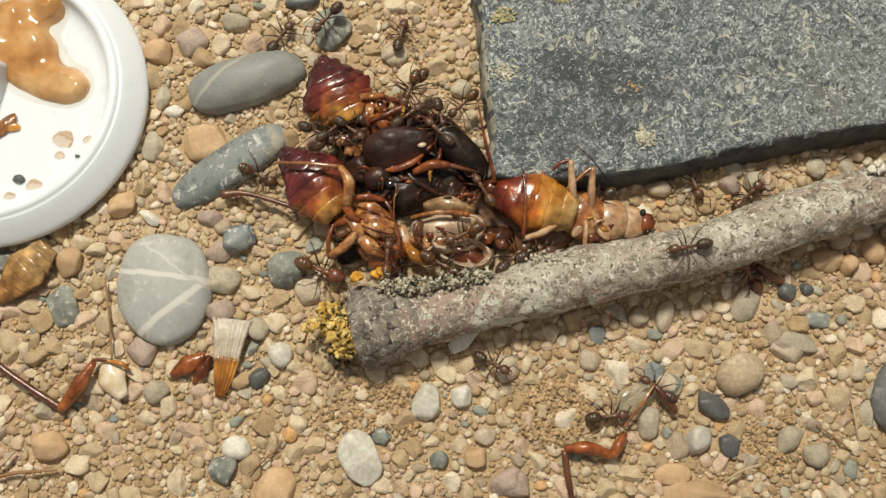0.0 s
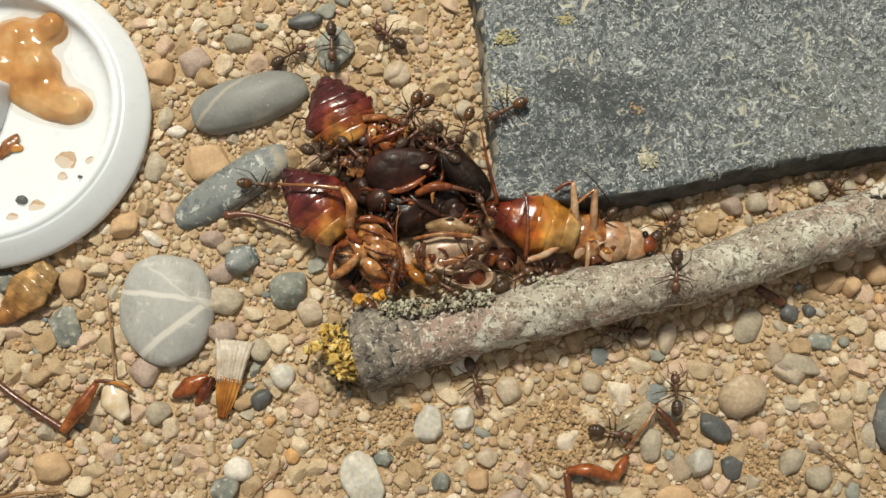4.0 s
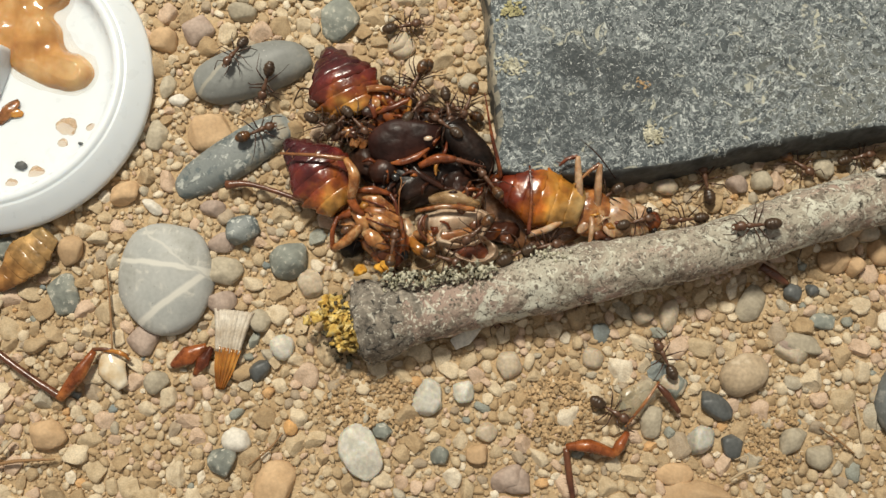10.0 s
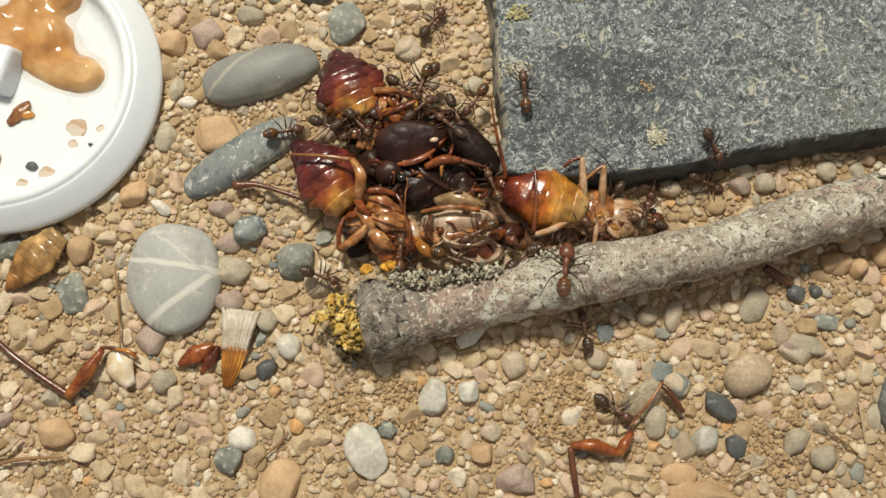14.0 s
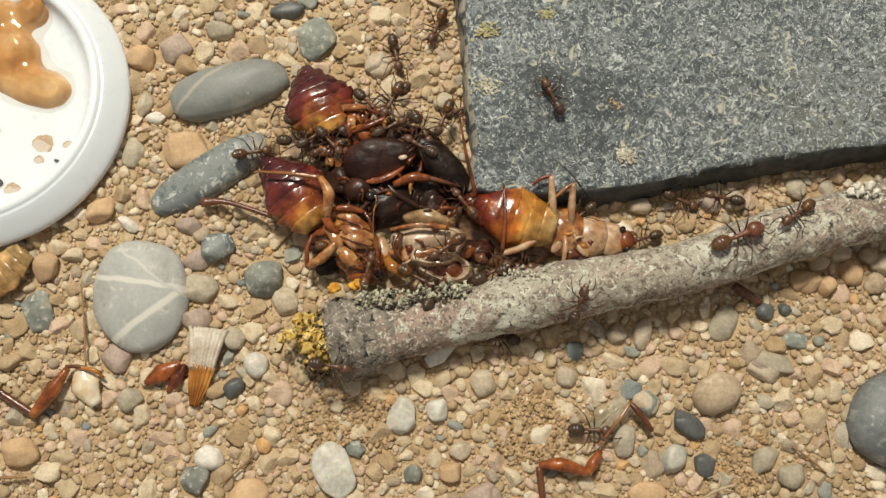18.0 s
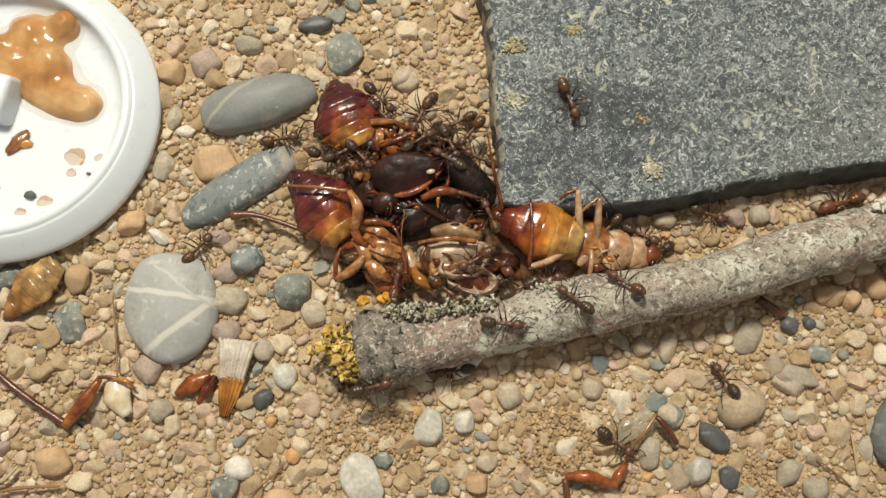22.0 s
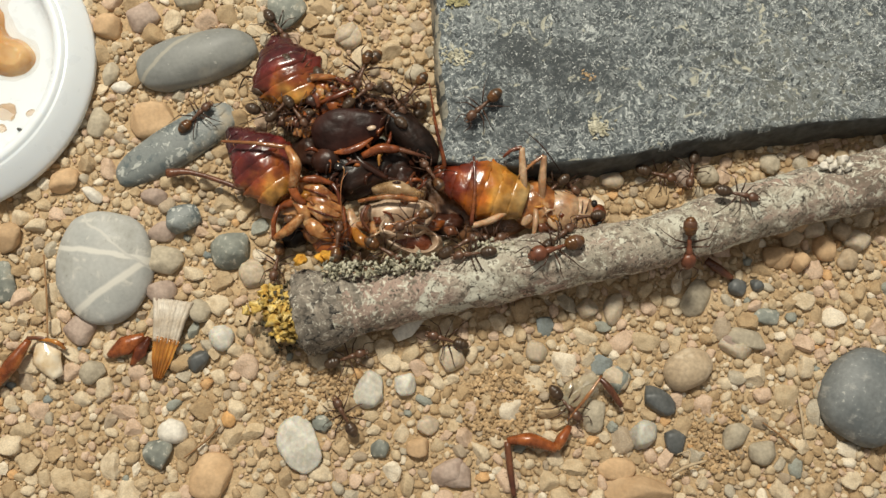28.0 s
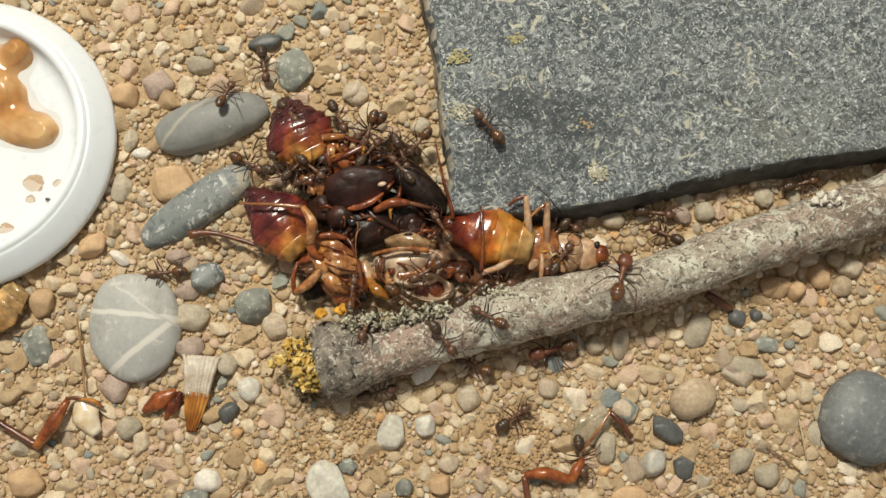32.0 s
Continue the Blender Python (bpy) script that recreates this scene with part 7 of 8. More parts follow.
    ("B", 0.95, "dark brown ant walking on the grey pebbles", [(0, -17.7, 59.4, 1.0, -90, 0), (5, -16.1, 59.8, 1.0, -99, 0), (7, -18.9, 52.3, 1.0, -102, 0), (8, -18.6, 46.6, 3.2, -110, 27), (9, -25.2, 45.5, 1.0, -166, 0), (10, -37.5, 35.6, 4.5, -120, 16), (10.5, -35.2, 35.7, 4.8, -165, 5), (11, -32.9, 35.8, 4.8, -210, -5), (11.5, -29.1, 37.6, 4.0, -282, -9), (12, -25.4, 39.5, 1.0, -354, -14), (12.5, -24.4, 33.7, 1.0, -415, -8), (13, -21.2, 30.4, 4.3, -425, 2), (15, -21.3, 29.7, 4.0, -410, 11), (18, -21.3, 28.0, 2.2, -414, -14), (22, -21.5, 28.1, 1.7, -422, -19), (26, -19.9, 27.6, 3.3, -405, -27), (29, -21.2, 26.5, 1.0, -422, 0), (32, -22.2, 27.4, 1.0, -420, 0)]),
    ("B", 1.0, "dark brown ant on gravel behind the roaches", [(0, -6.2, 42.0, 1.0, 77, -17), (0.5, -5.1, 41.7, 1.0, 1, -8), (1, -3.9, 41.3, 1.0, -74, 0), (1.5, -6.4, 42.7, 1.0, -118, 0), (2, -8.9, 44.1, 1.0, -162, 0), (5, -9.0, 47.0, 1.0, -219, 0), (6, -10.0, 48.2, 1.0, -239, 0), (6.5, -9.9, 44.8, 1.0, -303, 4), (7, -9.8, 41.5, 1.0, -366, 8), (8, -8.2, 40.8, 2.0, -360, 10), (9, -7.8, 41.3, 1.6, -352, 0), (10, -7.0, 42.4, 1.0, -348, 0), (11, -6.9, 42.1, 1.0, -345, 0), (12, -6.0, 39.1, 2.3, -381, -16), (13, -2.8, 42.6, 1.0, -339, 0), (14, -2.7, 44.0, 1.0, -307, 0), (15, -2.5, 43.7, 1.0, -296, 0), (16.25, -3.3, 43.0, 1.0, -363, 0), (17.5, -4.0, 42.2, 1.0, -430, 0), (18, -4.1, 40.7, 1.0, -437, 0), (19, -9.7, 37.7, 1.5, -463, -11), (20, -12.3, 35.0, 3.8, -501, 30), (20.5, -12.6, 34.1, 4.5, -458, 15), (21, -12.8, 33.3, 4.9, -414, 1), (22, -11.9, 33.7, 4.4, -403, -9), (23, -14.0, 32.9, 5.2, -468, 14), (24, -12.0, 32.1, 4.8, -420, -9), (25, -11.5, 33.9, 4.1, -412, 0), (26, -18.7, 32.2, 5.2, -405, 12), (29, -14.6, 29.9, 5.2, -405, -16), (32, -19.1, 33.6, 4.9, -412, 29)]),
    ("A", 1.0, "brown ant hurrying past the slab", [(0, 11.4, 57.8, 13.4, -134, -6), (15, 9.8, 56.6, 13.2, -133, -30), (17.5, 5.0, 54.1, 1.0, -103, 0), (18, 3.5, 46.1, 1.0, -113, 0), (19, -0.1, 42.6, 1.0, -185, 0), (20, -12.8, 44.5, 1.0, -184, 7), (20.5, -26.9, 40.0, 1.0, -162, 19), (21, -34.2, 33.9, 5.0, -140, 0), (21.5, -37.0, 17.8, 3.6, -104, -4), (21.75, -40.9, 12.0, 1.5, -27, -5), (22, -44.7, 6.1, 1.0, 50, -6), (22.5, -47.1, 2.0, 3.9, 37, -25), (23, -36.9, 3.1, 3.5, 32, 12), (23.5, -25.6, 2.0, 2.6, 11, -25), (24, -26.6, 3.1, 1.0, 9, 0), (25, -11.8, -0.4, 2.7, 29, 30), (26, -4.5, -5.4, 1.0, 5, 0), (27.25, -12.7, -4.6, 1.0, -70, 8), (28.5, -20.8, -3.8, 1.0, -145, 16), (28.75, -20.6, -3.9, 1.0, -191, 8), (29, -20.4, -4.0, 1.0, -237, 0), (30, -20.2, -2.8, 1.0, -277, 0), (31, -24.1, -2.1, 2.8, -217, 26), (31.5, -29.9, 1.6, 1.0, -186, -28), (32, -43.5, 5.1, 1.0, -176, 0)]),
    ("B", 1.0, "dark brown ant on the blue-green pebble", [(0, -17.2, 69.8, 1.0, -77, 0), (21, -21.9, 62.3, 1.0, -64, 0), (23, -21.9, 49.6, 1.8, -63, 13), (24, -16.7, 41.5, 2.0, 8, -20), (25, -11.3, 43.6, 1.0, 20, 0), (26, -4.7, 41.9, 1.0, -18, 0), (26.25, -9.3, 40.3, 1.8, -87, 0), (26.5, -13.9, 38.7, 1.0, -156, 0), (27.5, -17.9, 39.4, 1.0, -92, 0), (28.5, -22.0, 40.2, 1.0, -29, 0), (29, -21.0, 40.4, 1.5, -25, 0), (30, -22.2, 41.3, 1.0, -21, 13), (30.5, -24.3, 42.1, 1.0, -73, 7), (31, -26.4, 43.0, 1.0, -125, 0), (32, -24.8, 44.7, 1.0, -82, 0)]),
    ("A", 0.95, "brown ant on the long grey pebble", [(0, -49.1, 70.2, 1.0, -64, 0), (26, -36.6, 57.3, 1.0, -62, 0), (28.5, -29.8, 46.2, 1.0, -93, 0), (29, -31.3, 40.9, 1.0, -93, 28), (29.5, -31.5, 36.2, 4.7, -95, 15), (29.67, -31.7, 34.7, 4.8, -150, 20), (29.83, -31.9, 33.2, 4.7, -206, 25), (30, -32.1, 31.7, 4.2, -261, 30), (31, -35.3, 40.9, 1.0, -256, -23), (32, -31.6, 38.0, 3.9, -290, -30)]),
    ("A", 1.0, "ant with an amber abdomen on a blue-grey pebble", [(0, -32.7, 15.9, 1.0, -24, -22), (1, -32.8, 15.9, 1.0, -24, -22), (2, -33.0, 17.1, 2.1, -15, -25), (5, -32.9, 17.6, 2.5, 2, -25), (6, -33.8, 16.9, 2.5, 1, -25), (7, -34.2, 19.9, 3.4, 25, -5), (8, -34.7, 18.8, 3.4, 3, -9), (9, -35.0, 19.6, 3.5, 10, -4), (10, -33.3, 21.5, 3.2, 24, -6), (11, -30.5, 21.9, 2.8, 20, -16), (12, -30.2, 21.6, 2.7, 13, -24), (13, -30.0, 21.9, 2.7, 17, -24), (14, -30.1, 21.9, 2.7, 18, -22), (15, -29.9, 21.6, 2.6, 18, -24), (18, -30.0, 21.1, 2.6, 17, -24), (19, -29.7, 21.7, 2.6, 22, -23), (20, -30.1, 20.9, 2.6, 19, -24), (21, -33.8, 19.2, 3.3, 22, -7), (22, -30.3, 26.8, 1.0, 12, 0), (22.5, -28.1, 28.0, 1.0, -30, 0), (23, -25.8, 29.2, 1.0, -71, 0), (24, -23.7, 25.6, 1.0, -48, 0), (24.25, -29.3, 21.4, 2.3, -96, 1), (24.5, -35.0, 17.1, 3.1, -144, 1), (24.75, -36.8, 16.2, 3.2, -219, 8), (25, -38.6, 15.3, 3.3, -293, 15), (25.5, -35.0, 22.8, 2.7, -252, 23), (26, -31.3, 30.3, 2.1, -210, 30), (27.25, -32.7, 25.8, 1.0, -272, 13), (28.5, -34.2, 21.4, 3.3, -335, -4), (29, -32.3, 21.7, 3.2, -340, -8), (30, -32.1, 22.5, 3.0, -342, -7), (31, -33.9, 27.5, 1.0, -322, 0), (32, -27.9, 25.4, 1.0, -389, 0)]),
    ("R", 1.25, "large red-headed ant climbing the twig", [(0, -20.9, -2.0, 1.0, -22, 0), (0.5, -24.5, -0.7, 3.4, 46, -15), (1, -28.2, 0.5, 3.9, 114, -30), (2, -28.3, 0.3, 3.9, 114, -30), (2.5, -27.9, 1.9, 3.0, 106, -30), (4.5, -10.8, -3.7, 1.0, 137, 0), (5, -8.7, -4.0, 1.0, 128, -30), (6, -5.6, -2.5, 1.0, 123, 0), (7, -8.9, -10.1, 9.7, 199, 14), (8, -9.2, -11.5, 10.0, 124, 1), (9, -7.4, -3.2, 1.0, 93, -28), (10, -9.4, -2.1, 1.0, 115, 30), (11, -7.9, -4.1, 1.0, 85, -30), (11.25, -7.7, -7.6, 7.9, 37, -18), (11.5, -7.5, -11.0, 9.7, -11, -6), (12, -0.3, -13.3, 8.2, -7, -17), (12.5, 10.5, -12.2, 6.7, 32, 6), (13, 21.3, -11.0, 1.0, 71, 30), (14, 19.8, -4.4, 10.6, 82, -11), (15, 21.1, -5.3, 10.7, 54, 2), (15.5, 22.5, -3.8, 10.7, 45, -5), (16.5, 31.4, -1.3, 10.8, 32, -3), (17.5, 40.4, 1.3, 10.7, 20, -2), (18, 54.7, 4.8, 11.4, 22, 0), (18.5, 63.5, 8.5, 11.2, 17, 3), (19, 72.2, 12.1, 10.5, 12, 5), (20, 74.2, 11.3, 11.3, 14, 0), (21, 85.6, 18.6, 8.7, 26, -11), (21.33, 81.4, 17.5, 7.8, 84, -4), (21.67, 77.2, 16.4, 1.0, 141, 3), (22, 73.1, 15.3, 1.0, 198, 9), (22.5, 60.0, 11.6, 1.0, 200, 0), (23, 51.9, 8.3, 1.0, 203, 0), (24, 41.4, 2.2, 10.2, 189, -7), (25, 36.1, 1.0, 10.0, 196, 3), (26, 29.5, -1.6, 10.7, 225, 12), (28.5, 28.2, -2.1, 10.7, 195, 0), (29, 27.2, -1.6, 10.4, 207, 7), (30, 33.3, -1.7, 11.0, 173, -6), (31, 35.6, -1.6, 11.2, 216, 2), (31.5, 37.4, -0.7, 11.2, 142, -8), (32, 39.1, 0.1, 11.1, 69, -19)]),
    ("R", 1.2, "large red-headed ant on the twig", [(0, 55.6, -3.3, 1.0, 127, 30), (0.5, 64.2, 3.2, 10.8, 78, 14), (1.0, 72.7, 9.7, 11.6, 29, -3), (2.0, 83.9, 13.6, 11.2, 25, -2), (3.0, 83.2, 13.0, 11.3, 81, 0), (4.0, 82.5, 12.4, 11.3, 137, 1), (5.0, 81.8, 11.8, 11.3, 193, 3), (5.5, 66.4, 6.8, 11.7, 202, 0), (5.67, 62.0, 4.0, 11.6, 256, -9), (5.83, 57.6, 1.2, 10.9, 309, -18), (6.0, 53.2, -1.6, 9.4, 363, -27), (7.0, 57.3, -0.2, 9.5, 434, 30), (8.0, 58.4, -0.5, 7.9, 425, 30), (8.5, 59.5, -3.6, 1.0, 490, 12), (9.0, 60.5, -6.7, 1.0, 554, -6), (9.5, 59.2, -0.5, 6.8, 485, 30), (9.7, 60.5, 2.5, 1.0, 440, 0), (12.0, 75.0, 9.0, 1.0, 380, 0), (15.0, 95.0, 17.5, 1.0, 390, 0), (18.0, 118.0, 27.0, 1.0, 400, 0), (19.93, 116.0, 27.3, 4.2, 454, 0), (21.87, 114.0, 27.7, 7.4, 508, 0), (23.8, 112.0, 28.0, 10.6, 562, 0), (24.2, 96.0, 20.0, 11.0, 562, 0), (24.5, 78.5, 13.0, 11.5, 560, 0), (24.8, 64.5, 6.2, 11.6, 560, 0), (25.0, 59.3, 2.9, 11.5, 565, -3), (26.0, 51.8, 0.6, 11.4, 599, -14), (28.5, 51.1, -1.5, 10.3, 638, -30), (29.0, 56.2, -2.8, 1.0, 640, -30), (29.5, 53.6, -4.8, 1.0, 608, 0), (30.0, 38.9, -9.1, 1.0, 551, 1), (30.5, 29.5, -10.8, 1.0, 552, 1), (31.0, 20.1, -12.4, 1.0, 554, 0), (32.0, 27.9, -11.8, 1.0, 552, 0)]),
    ("B", 1.0, "dark brown ant beside the pale roach's head", [(0, 42.4, -0.2, 11.4, -171, -2), (0.5, 44.5, 3.2, 10.1, -234, -16), (1.0, 46.5, 6.6, 1.0, -297, -30), (2.0, 45.8, 4.1, 9.5, -309, -30), (2.83, 43.2, 2.1, 10.7, -367, -21), (3.67, 40.7, 0.1, 11.3, -424, -12), (4.5, 38.1, -1.9, 11.3, -481, -2), (5.0, 35.7, -3.8, 11.0, -476, -19), (5.5, 34.5, -3.6, 11.1, -527, -7), (6.0, 33.3, -3.4, 11.1, -578, 5), (6.5, 33.8, 0.9, 9.6, -644, -30), (7.0, 37.4, 4.1, 2.6, -625, -30), (7.2, 38.2, 4.8, 2.6, -668, -10), (7.4, 39.0, 5.5, 2.6, -710, 10), (7.8, 44.5, 7.6, 1.0, -705, 0), (8.2, 45.6, 8.4, 1.0, -700, 0), (8.3, 45.7, 8.3, 1.0, -641, 0), (8.4, 45.7, 8.1, 1.0, -581, 0), (8.5, 45.8, 8.0, 1.0, -522, 0), (8.75, 45.7, 8.0, 1.0, -592, 0), (9.0, 45.5, 8.0, 1.0, -662, 0), (9.5, 44.8, 7.0, 1.0, -598, 0), (10.0, 44.2, 6.0, 1.0, -534, 0), (11.0, 39.1, 5.3, 1.0, -527, 25), (11.33, 38.0, 5.2, 2.7, -581, 15), (11.67, 37.0, 5.0, 3.3, -635, 4), (12.0, 35.9, 4.9, 3.6, -690, -7), (13.0, 34.6, 4.9, 3.7, -689, 6), (13.5, 35.0, 5.1, 3.7, -621, 8), (14.0, 35.4, 5.3, 3.7, -553, 11), (14.5, 36.0, 5.1, 3.6, -474, -9), (15.0, 36.6, 4.9, 3.4, -396, -28), (16.5, 46.4, 9.3, 1.0, -475, -18), (18.0, 56.1, 13.7, 1.0, -554, -7), (18.5, 43.9, 13.3, 1.0, -529, -18), (19.0, 31.6, 12.8, 1.0, -503, -30), (20.0, 32.3, 8.2, 1.5, -518, 30), (20.5, 33.3, 9.1, 1.0, -462, 21), (21.0, 34.2, 9.9, 1.0, -406, 13), (24.0, 40.0, 6.9, 1.0, -378, 0), (26.0, 33.7, 11.0, 1.0, -397, 0), (29.0, 32.1, 11.5, 1.0, -399, 0), (32.0, 31.6, 11.9, 1.0, -389, 0)]),
    ("A", 1.0, "brown ant running along the slab's edge", [(0, 57.1, 10.8, 1.0, 45, 15), (1.0, 65.7, 14.0, 1.0, 24, 0), (2.0, 70.7, 16.4, 2.1, 18, -4), (3.0, 72.2, 15.7, 1.0, 76, -5), (4.0, 73.7, 15.0, 1.0, 135, -7), (5.0, 75.1, 14.3, 9.5, 193, -8), (6.5, 71.8, 14.3, 1.0, 191, -30), (7.0, 66.1, 12.8, 1.0, 187, 0), (7.5, 66.3, 13.4, 1.0, 190, 0), (7.8, 62.5, 13.0, 1.0, 190, 0), (8.2, 59.6, 12.6, 1.0, 185, 0), (8.5, 59.4, 12.6, 1.0, 260, 0), (9.0, 49.5, 11.5, 1.0, 190, 0), (9.17, 51.3, 12.1, 1.0, 133, 0), (9.33, 53.2, 12.6, 1.0, 77, 0), (9.5, 55.0, 13.2, 1.0, 20, 0), (10.5, 71.7, 18.2, 1.0, -54, 4), (11.0, 66.1, 16.9, 1.0, -107, 8), (11.5, 60.4, 15.5, 1.0, -161, 12), (12.0, 51.6, 11.9, 1.0, -165, -17), (12.5, 43.8, 9.1, 1.0, -161, 0), (12.75, 44.0, 9.1, 1.0, -202, 0), (13.0, 44.1, 9.0, 1.0, -243, 0), (13.5, 41.0, 11.3, 2.0, -170, -15), (14.0, 37.9, 13.5, 1.0, -97, -30), (15.0, 37.5, 9.1, 1.0, -142, 23), (15.83, 47.4, 9.6, 1.0, -144, 19), (16.67, 57.2, 10.0, 1.0, -147, 15), (17.5, 67.1, 10.5, 10.4, -149, 11), (18.0, 64.9, 8.7, 11.2, -146, 9), (19.0, 49.5, 6.9, 1.0, -168, 0), (19.5, 38.8, 5.0, 1.0, -162, -15), (20.0, 28.2, 3.2, 3.7, -156, -30), (21.0, 31.4, 2.6, 1.0, -214, -30), (22.0, 31.3, -0.9, 10.6, -215, -23), (23.0, 14.7, -7.5, 10.0, -141, -12), (23.5, 17.7, -6.4, 10.5, -216, -5), (24.0, 20.7, -5.3, 10.7, -291, 1), (25.0, 24.7, -3.6, 10.8, -271, -9), (26.0, 7.3, -4.7, 7.4, -196, -30), (29.0, -6.3, -4.1, 1.0, -229, -30), (30.0, -11.8, -3.2, 1.0, -259, -30), (30.33, -11.2, -5.1, 1.0, -314, -10), (30.67, -10.6, -6.9, 7.5, -369, 10), (31.0, -10.0, -8.7, 9.1, -423, 30), (31.5, 3.0, -7.2, 8.6, -497, 9), (32.0, 15.9, -5.8, 10.2, -571, -11)]),
    ("B", 0.95, "dark brown ant feeding at the pale roach's head", [(0, 16, -7.2, 1.0, 60, 0), (3.2, 16.0, -7.2, 1.0, -5, 0), (6.4, 16.0, -7.2, 1.0, -70, 0), (6.65, 14.5, -13.2, 1.0, -110, 0), (6.78, 14.2, -10.8, 5.4, -188, 0), (6.9, 13.8, -8.5, 9.8, -265, 0), (7.2, 15.0, -5.5, 9.6, -290, 0), (7.5, 19.5, -1.5, 8.5, -315, -10), (7.8, 26.0, 2.2, 4.5, -330, -10), (8.0, 32.3, 3.6, 2.8, -328, 29), (9.0, 32.9, 5.4, 3.7, -296, 18), (10.0, 34.5, 5.2, 3.8, -345, 0), (11.0, 35.7, 4.7, 3.6, -339, -5), (11.5, 29.5, 3.1, 3.0, -262, -3), (12.0, 23.4, 1.6, 1.0, -184, 0), (12.5, 24.6, 2.3, 1.0, -238, -13), (13.0, 25.8, 2.9, 3.3, -291, -27), (14.0, 35.3, 6.4, 3.7, -293, -26), (14.5, 35.8, 5.4, 3.7, -239, 1), (15.0, 36.3, 4.5, 3.4, -185, 28), (18.0, 41.0, 6.0, 1.0, -164, 11), (19.0, 44.3, 5.5, 1.0, -156, 0), (20.0, 38.7, 6.5, 1.0, -189, 25), (21.0, 38.7, 7.9, 1.0, -204, 0), (22.0, 39.1, 5.7, 1.0, -147, 22), (23.0, 36.0, 5.6, 3.6, -192, 17), (24.0, 35.4, 4.7, 3.6, -131, -12), (24.5, 32.3, 4.9, 3.5, -182, 9), (25.0, 29.2, 5.2, 4.8, -234, 30), (26.0, 40.2, 6.2, 1.0, -182, 20), (29.0, 33.4, 4.4, 3.6, -166, -8), (29.5, 36.8, 4.9, 3.3, -156, 26), (30.0, 34.3, 5.4, 3.8, -196, 4), (31.0, 37.4, 6.4, 3.0, -259, -9), (32.0, 30.2, 5.1, 4.5, -306, 6)]),
    ("B", 1.0, "dark brown ant running between slab and twig", [(0, 90.7, 22.4, 7.9, -155, -30), (23, 86.4, 22.8, 6.0, -153, -30), (24, 78.6, 19.3, 1.0, -172, 0), (25, 68.1, 15.5, 1.0, -172, -13), (26, 60.1, 11.9, 1.0, -155, 0), (26.83, 59.9, 10.1, 1.0, -96, 0), (27.67, 59.8, 8.4, 10.4, -38, -1), (28.5, 59.7, 6.6, 11.5, 21, -1), (29, 53.7, 7.9, 1.0, 31, -30), (29.5, 58.3, 11.4, 1.0, 19, 0), (30, 54.3, 10.4, 1.0, 40, 2), (31, 49.6, 5.1, 9.9, 22, -2), (31.5, 50.3, 6.9, 1.0, 84, -16), (32, 50.9, 8.8, 1.0, 147, -30)]),
    ("A", 1.0, "ant with an amber abdomen on the slate slab", [(0, 34.3, 57.5, 13.4, -117, -8), (1, 33.4, 50.6, 12.3, -101, -9), (1.25, 31.7, 39.1, 10.6, -110, -8), (1.5, 29.9, 27.6, 8.7, -118, -8), (2, 21.2, 31.8, 9.4, -175, -1), (2.5, 11.0, 33.0, 9.6, -152, -4), (4.5, 12.5, 26.9, 8.7, -160, -3), (4.67, 12.0, 26.3, 8.6, -218, 8), (4.83, 11.5, 25.6, 8.5, -276, 19), (5, 11.0, 25.0, 8.3, -333, 30), (5.33, 9.2, 25.8, 1.0, -276, 20), (5.67, 7.5, 26.6, 1.0, -219, 10), (6, 5.7, 27.5, 1.0, -162, 0), (8, 3.6, 25.7, 1.0, -157, 0), (9, 5.2, 24.9, 1.0, -177, 0), (10, 3.9, 26.0, 1.0, -202, 0), (11, 4.5, 28.7, 1.0, -175, 0), (12, 5.1, 28.5, 1.0, -177, 0), (12.5, 7.8, 27.2, 1.0, -234, 15), (13, 10.5, 25.9, 8.5, -291, 30), (14, 13.5, 28.0, 8.8, -264, 9), (15, 13.3, 29.9, 9.1, -237, 7), (17.5, 9.1, 30.7, 6.5, -185, -30), (18, 8.4, 30.2, 1.0, -166, -30), (19, 6.2, 27.8, 1.0, -205, 0), (20, 5.4, 27.4, 1.0, -191, 0), (21, 3.2, 29.7, 1.0, -121, -13), (22, 2.6, 30.3, 1.0, -157, -12), (24, -1.5, 25.7, 1.0, -129, 0), (26, -0.7, 24.4, 1.0, -133, 13), (27.5, 2.1, 25.0, 1.0, -174, 6), (29, 4.9, 25.6, 1.0, -214, 0), (29.5, 6.1, 22.3, 5.0, -262, 0), (30, 7.3, 19.1, 5.3, -309, 0), (30.67, 4.5, 21.2, 5.6, -365, 0), (31.33, 1.7, 23.4, 2.8, -422, 0), (32, -1.1, 25.6, 1.0, -478, 0)]),
    ("B", 0.95, "dark brown ant on the slate slab", [(0, 52.0, 62, 14, -100, -8), (5.0, 53.0, 44.0, 11.3, -100, -8), (6.0, 52.0, 32.0, 9.5, -120, -8), (6.5, 50.8, 29.0, 9.1, -95, -9), (7.0, 49.6, 24.4, 8.3, -90, -9), (7.2, 48.8, 19.5, 7.6, -90, -9), (7.35, 48.4, 16.4, 5.0, -90, -50), (7.5, 48.2, 13.6, 1.0, -80, -20), (8.0, 50.4, 13.2, 1.0, -15, 0), (8.5, 57.0, 13.2, 1.0, 15, 0), (10.0, 76.0, 17.6, 1.0, 14, 0), (12.0, 98.0, 21.0, 1.0, 10, 0), (32.0, 104.0, 22.0, 1.0, 10, 0)]),
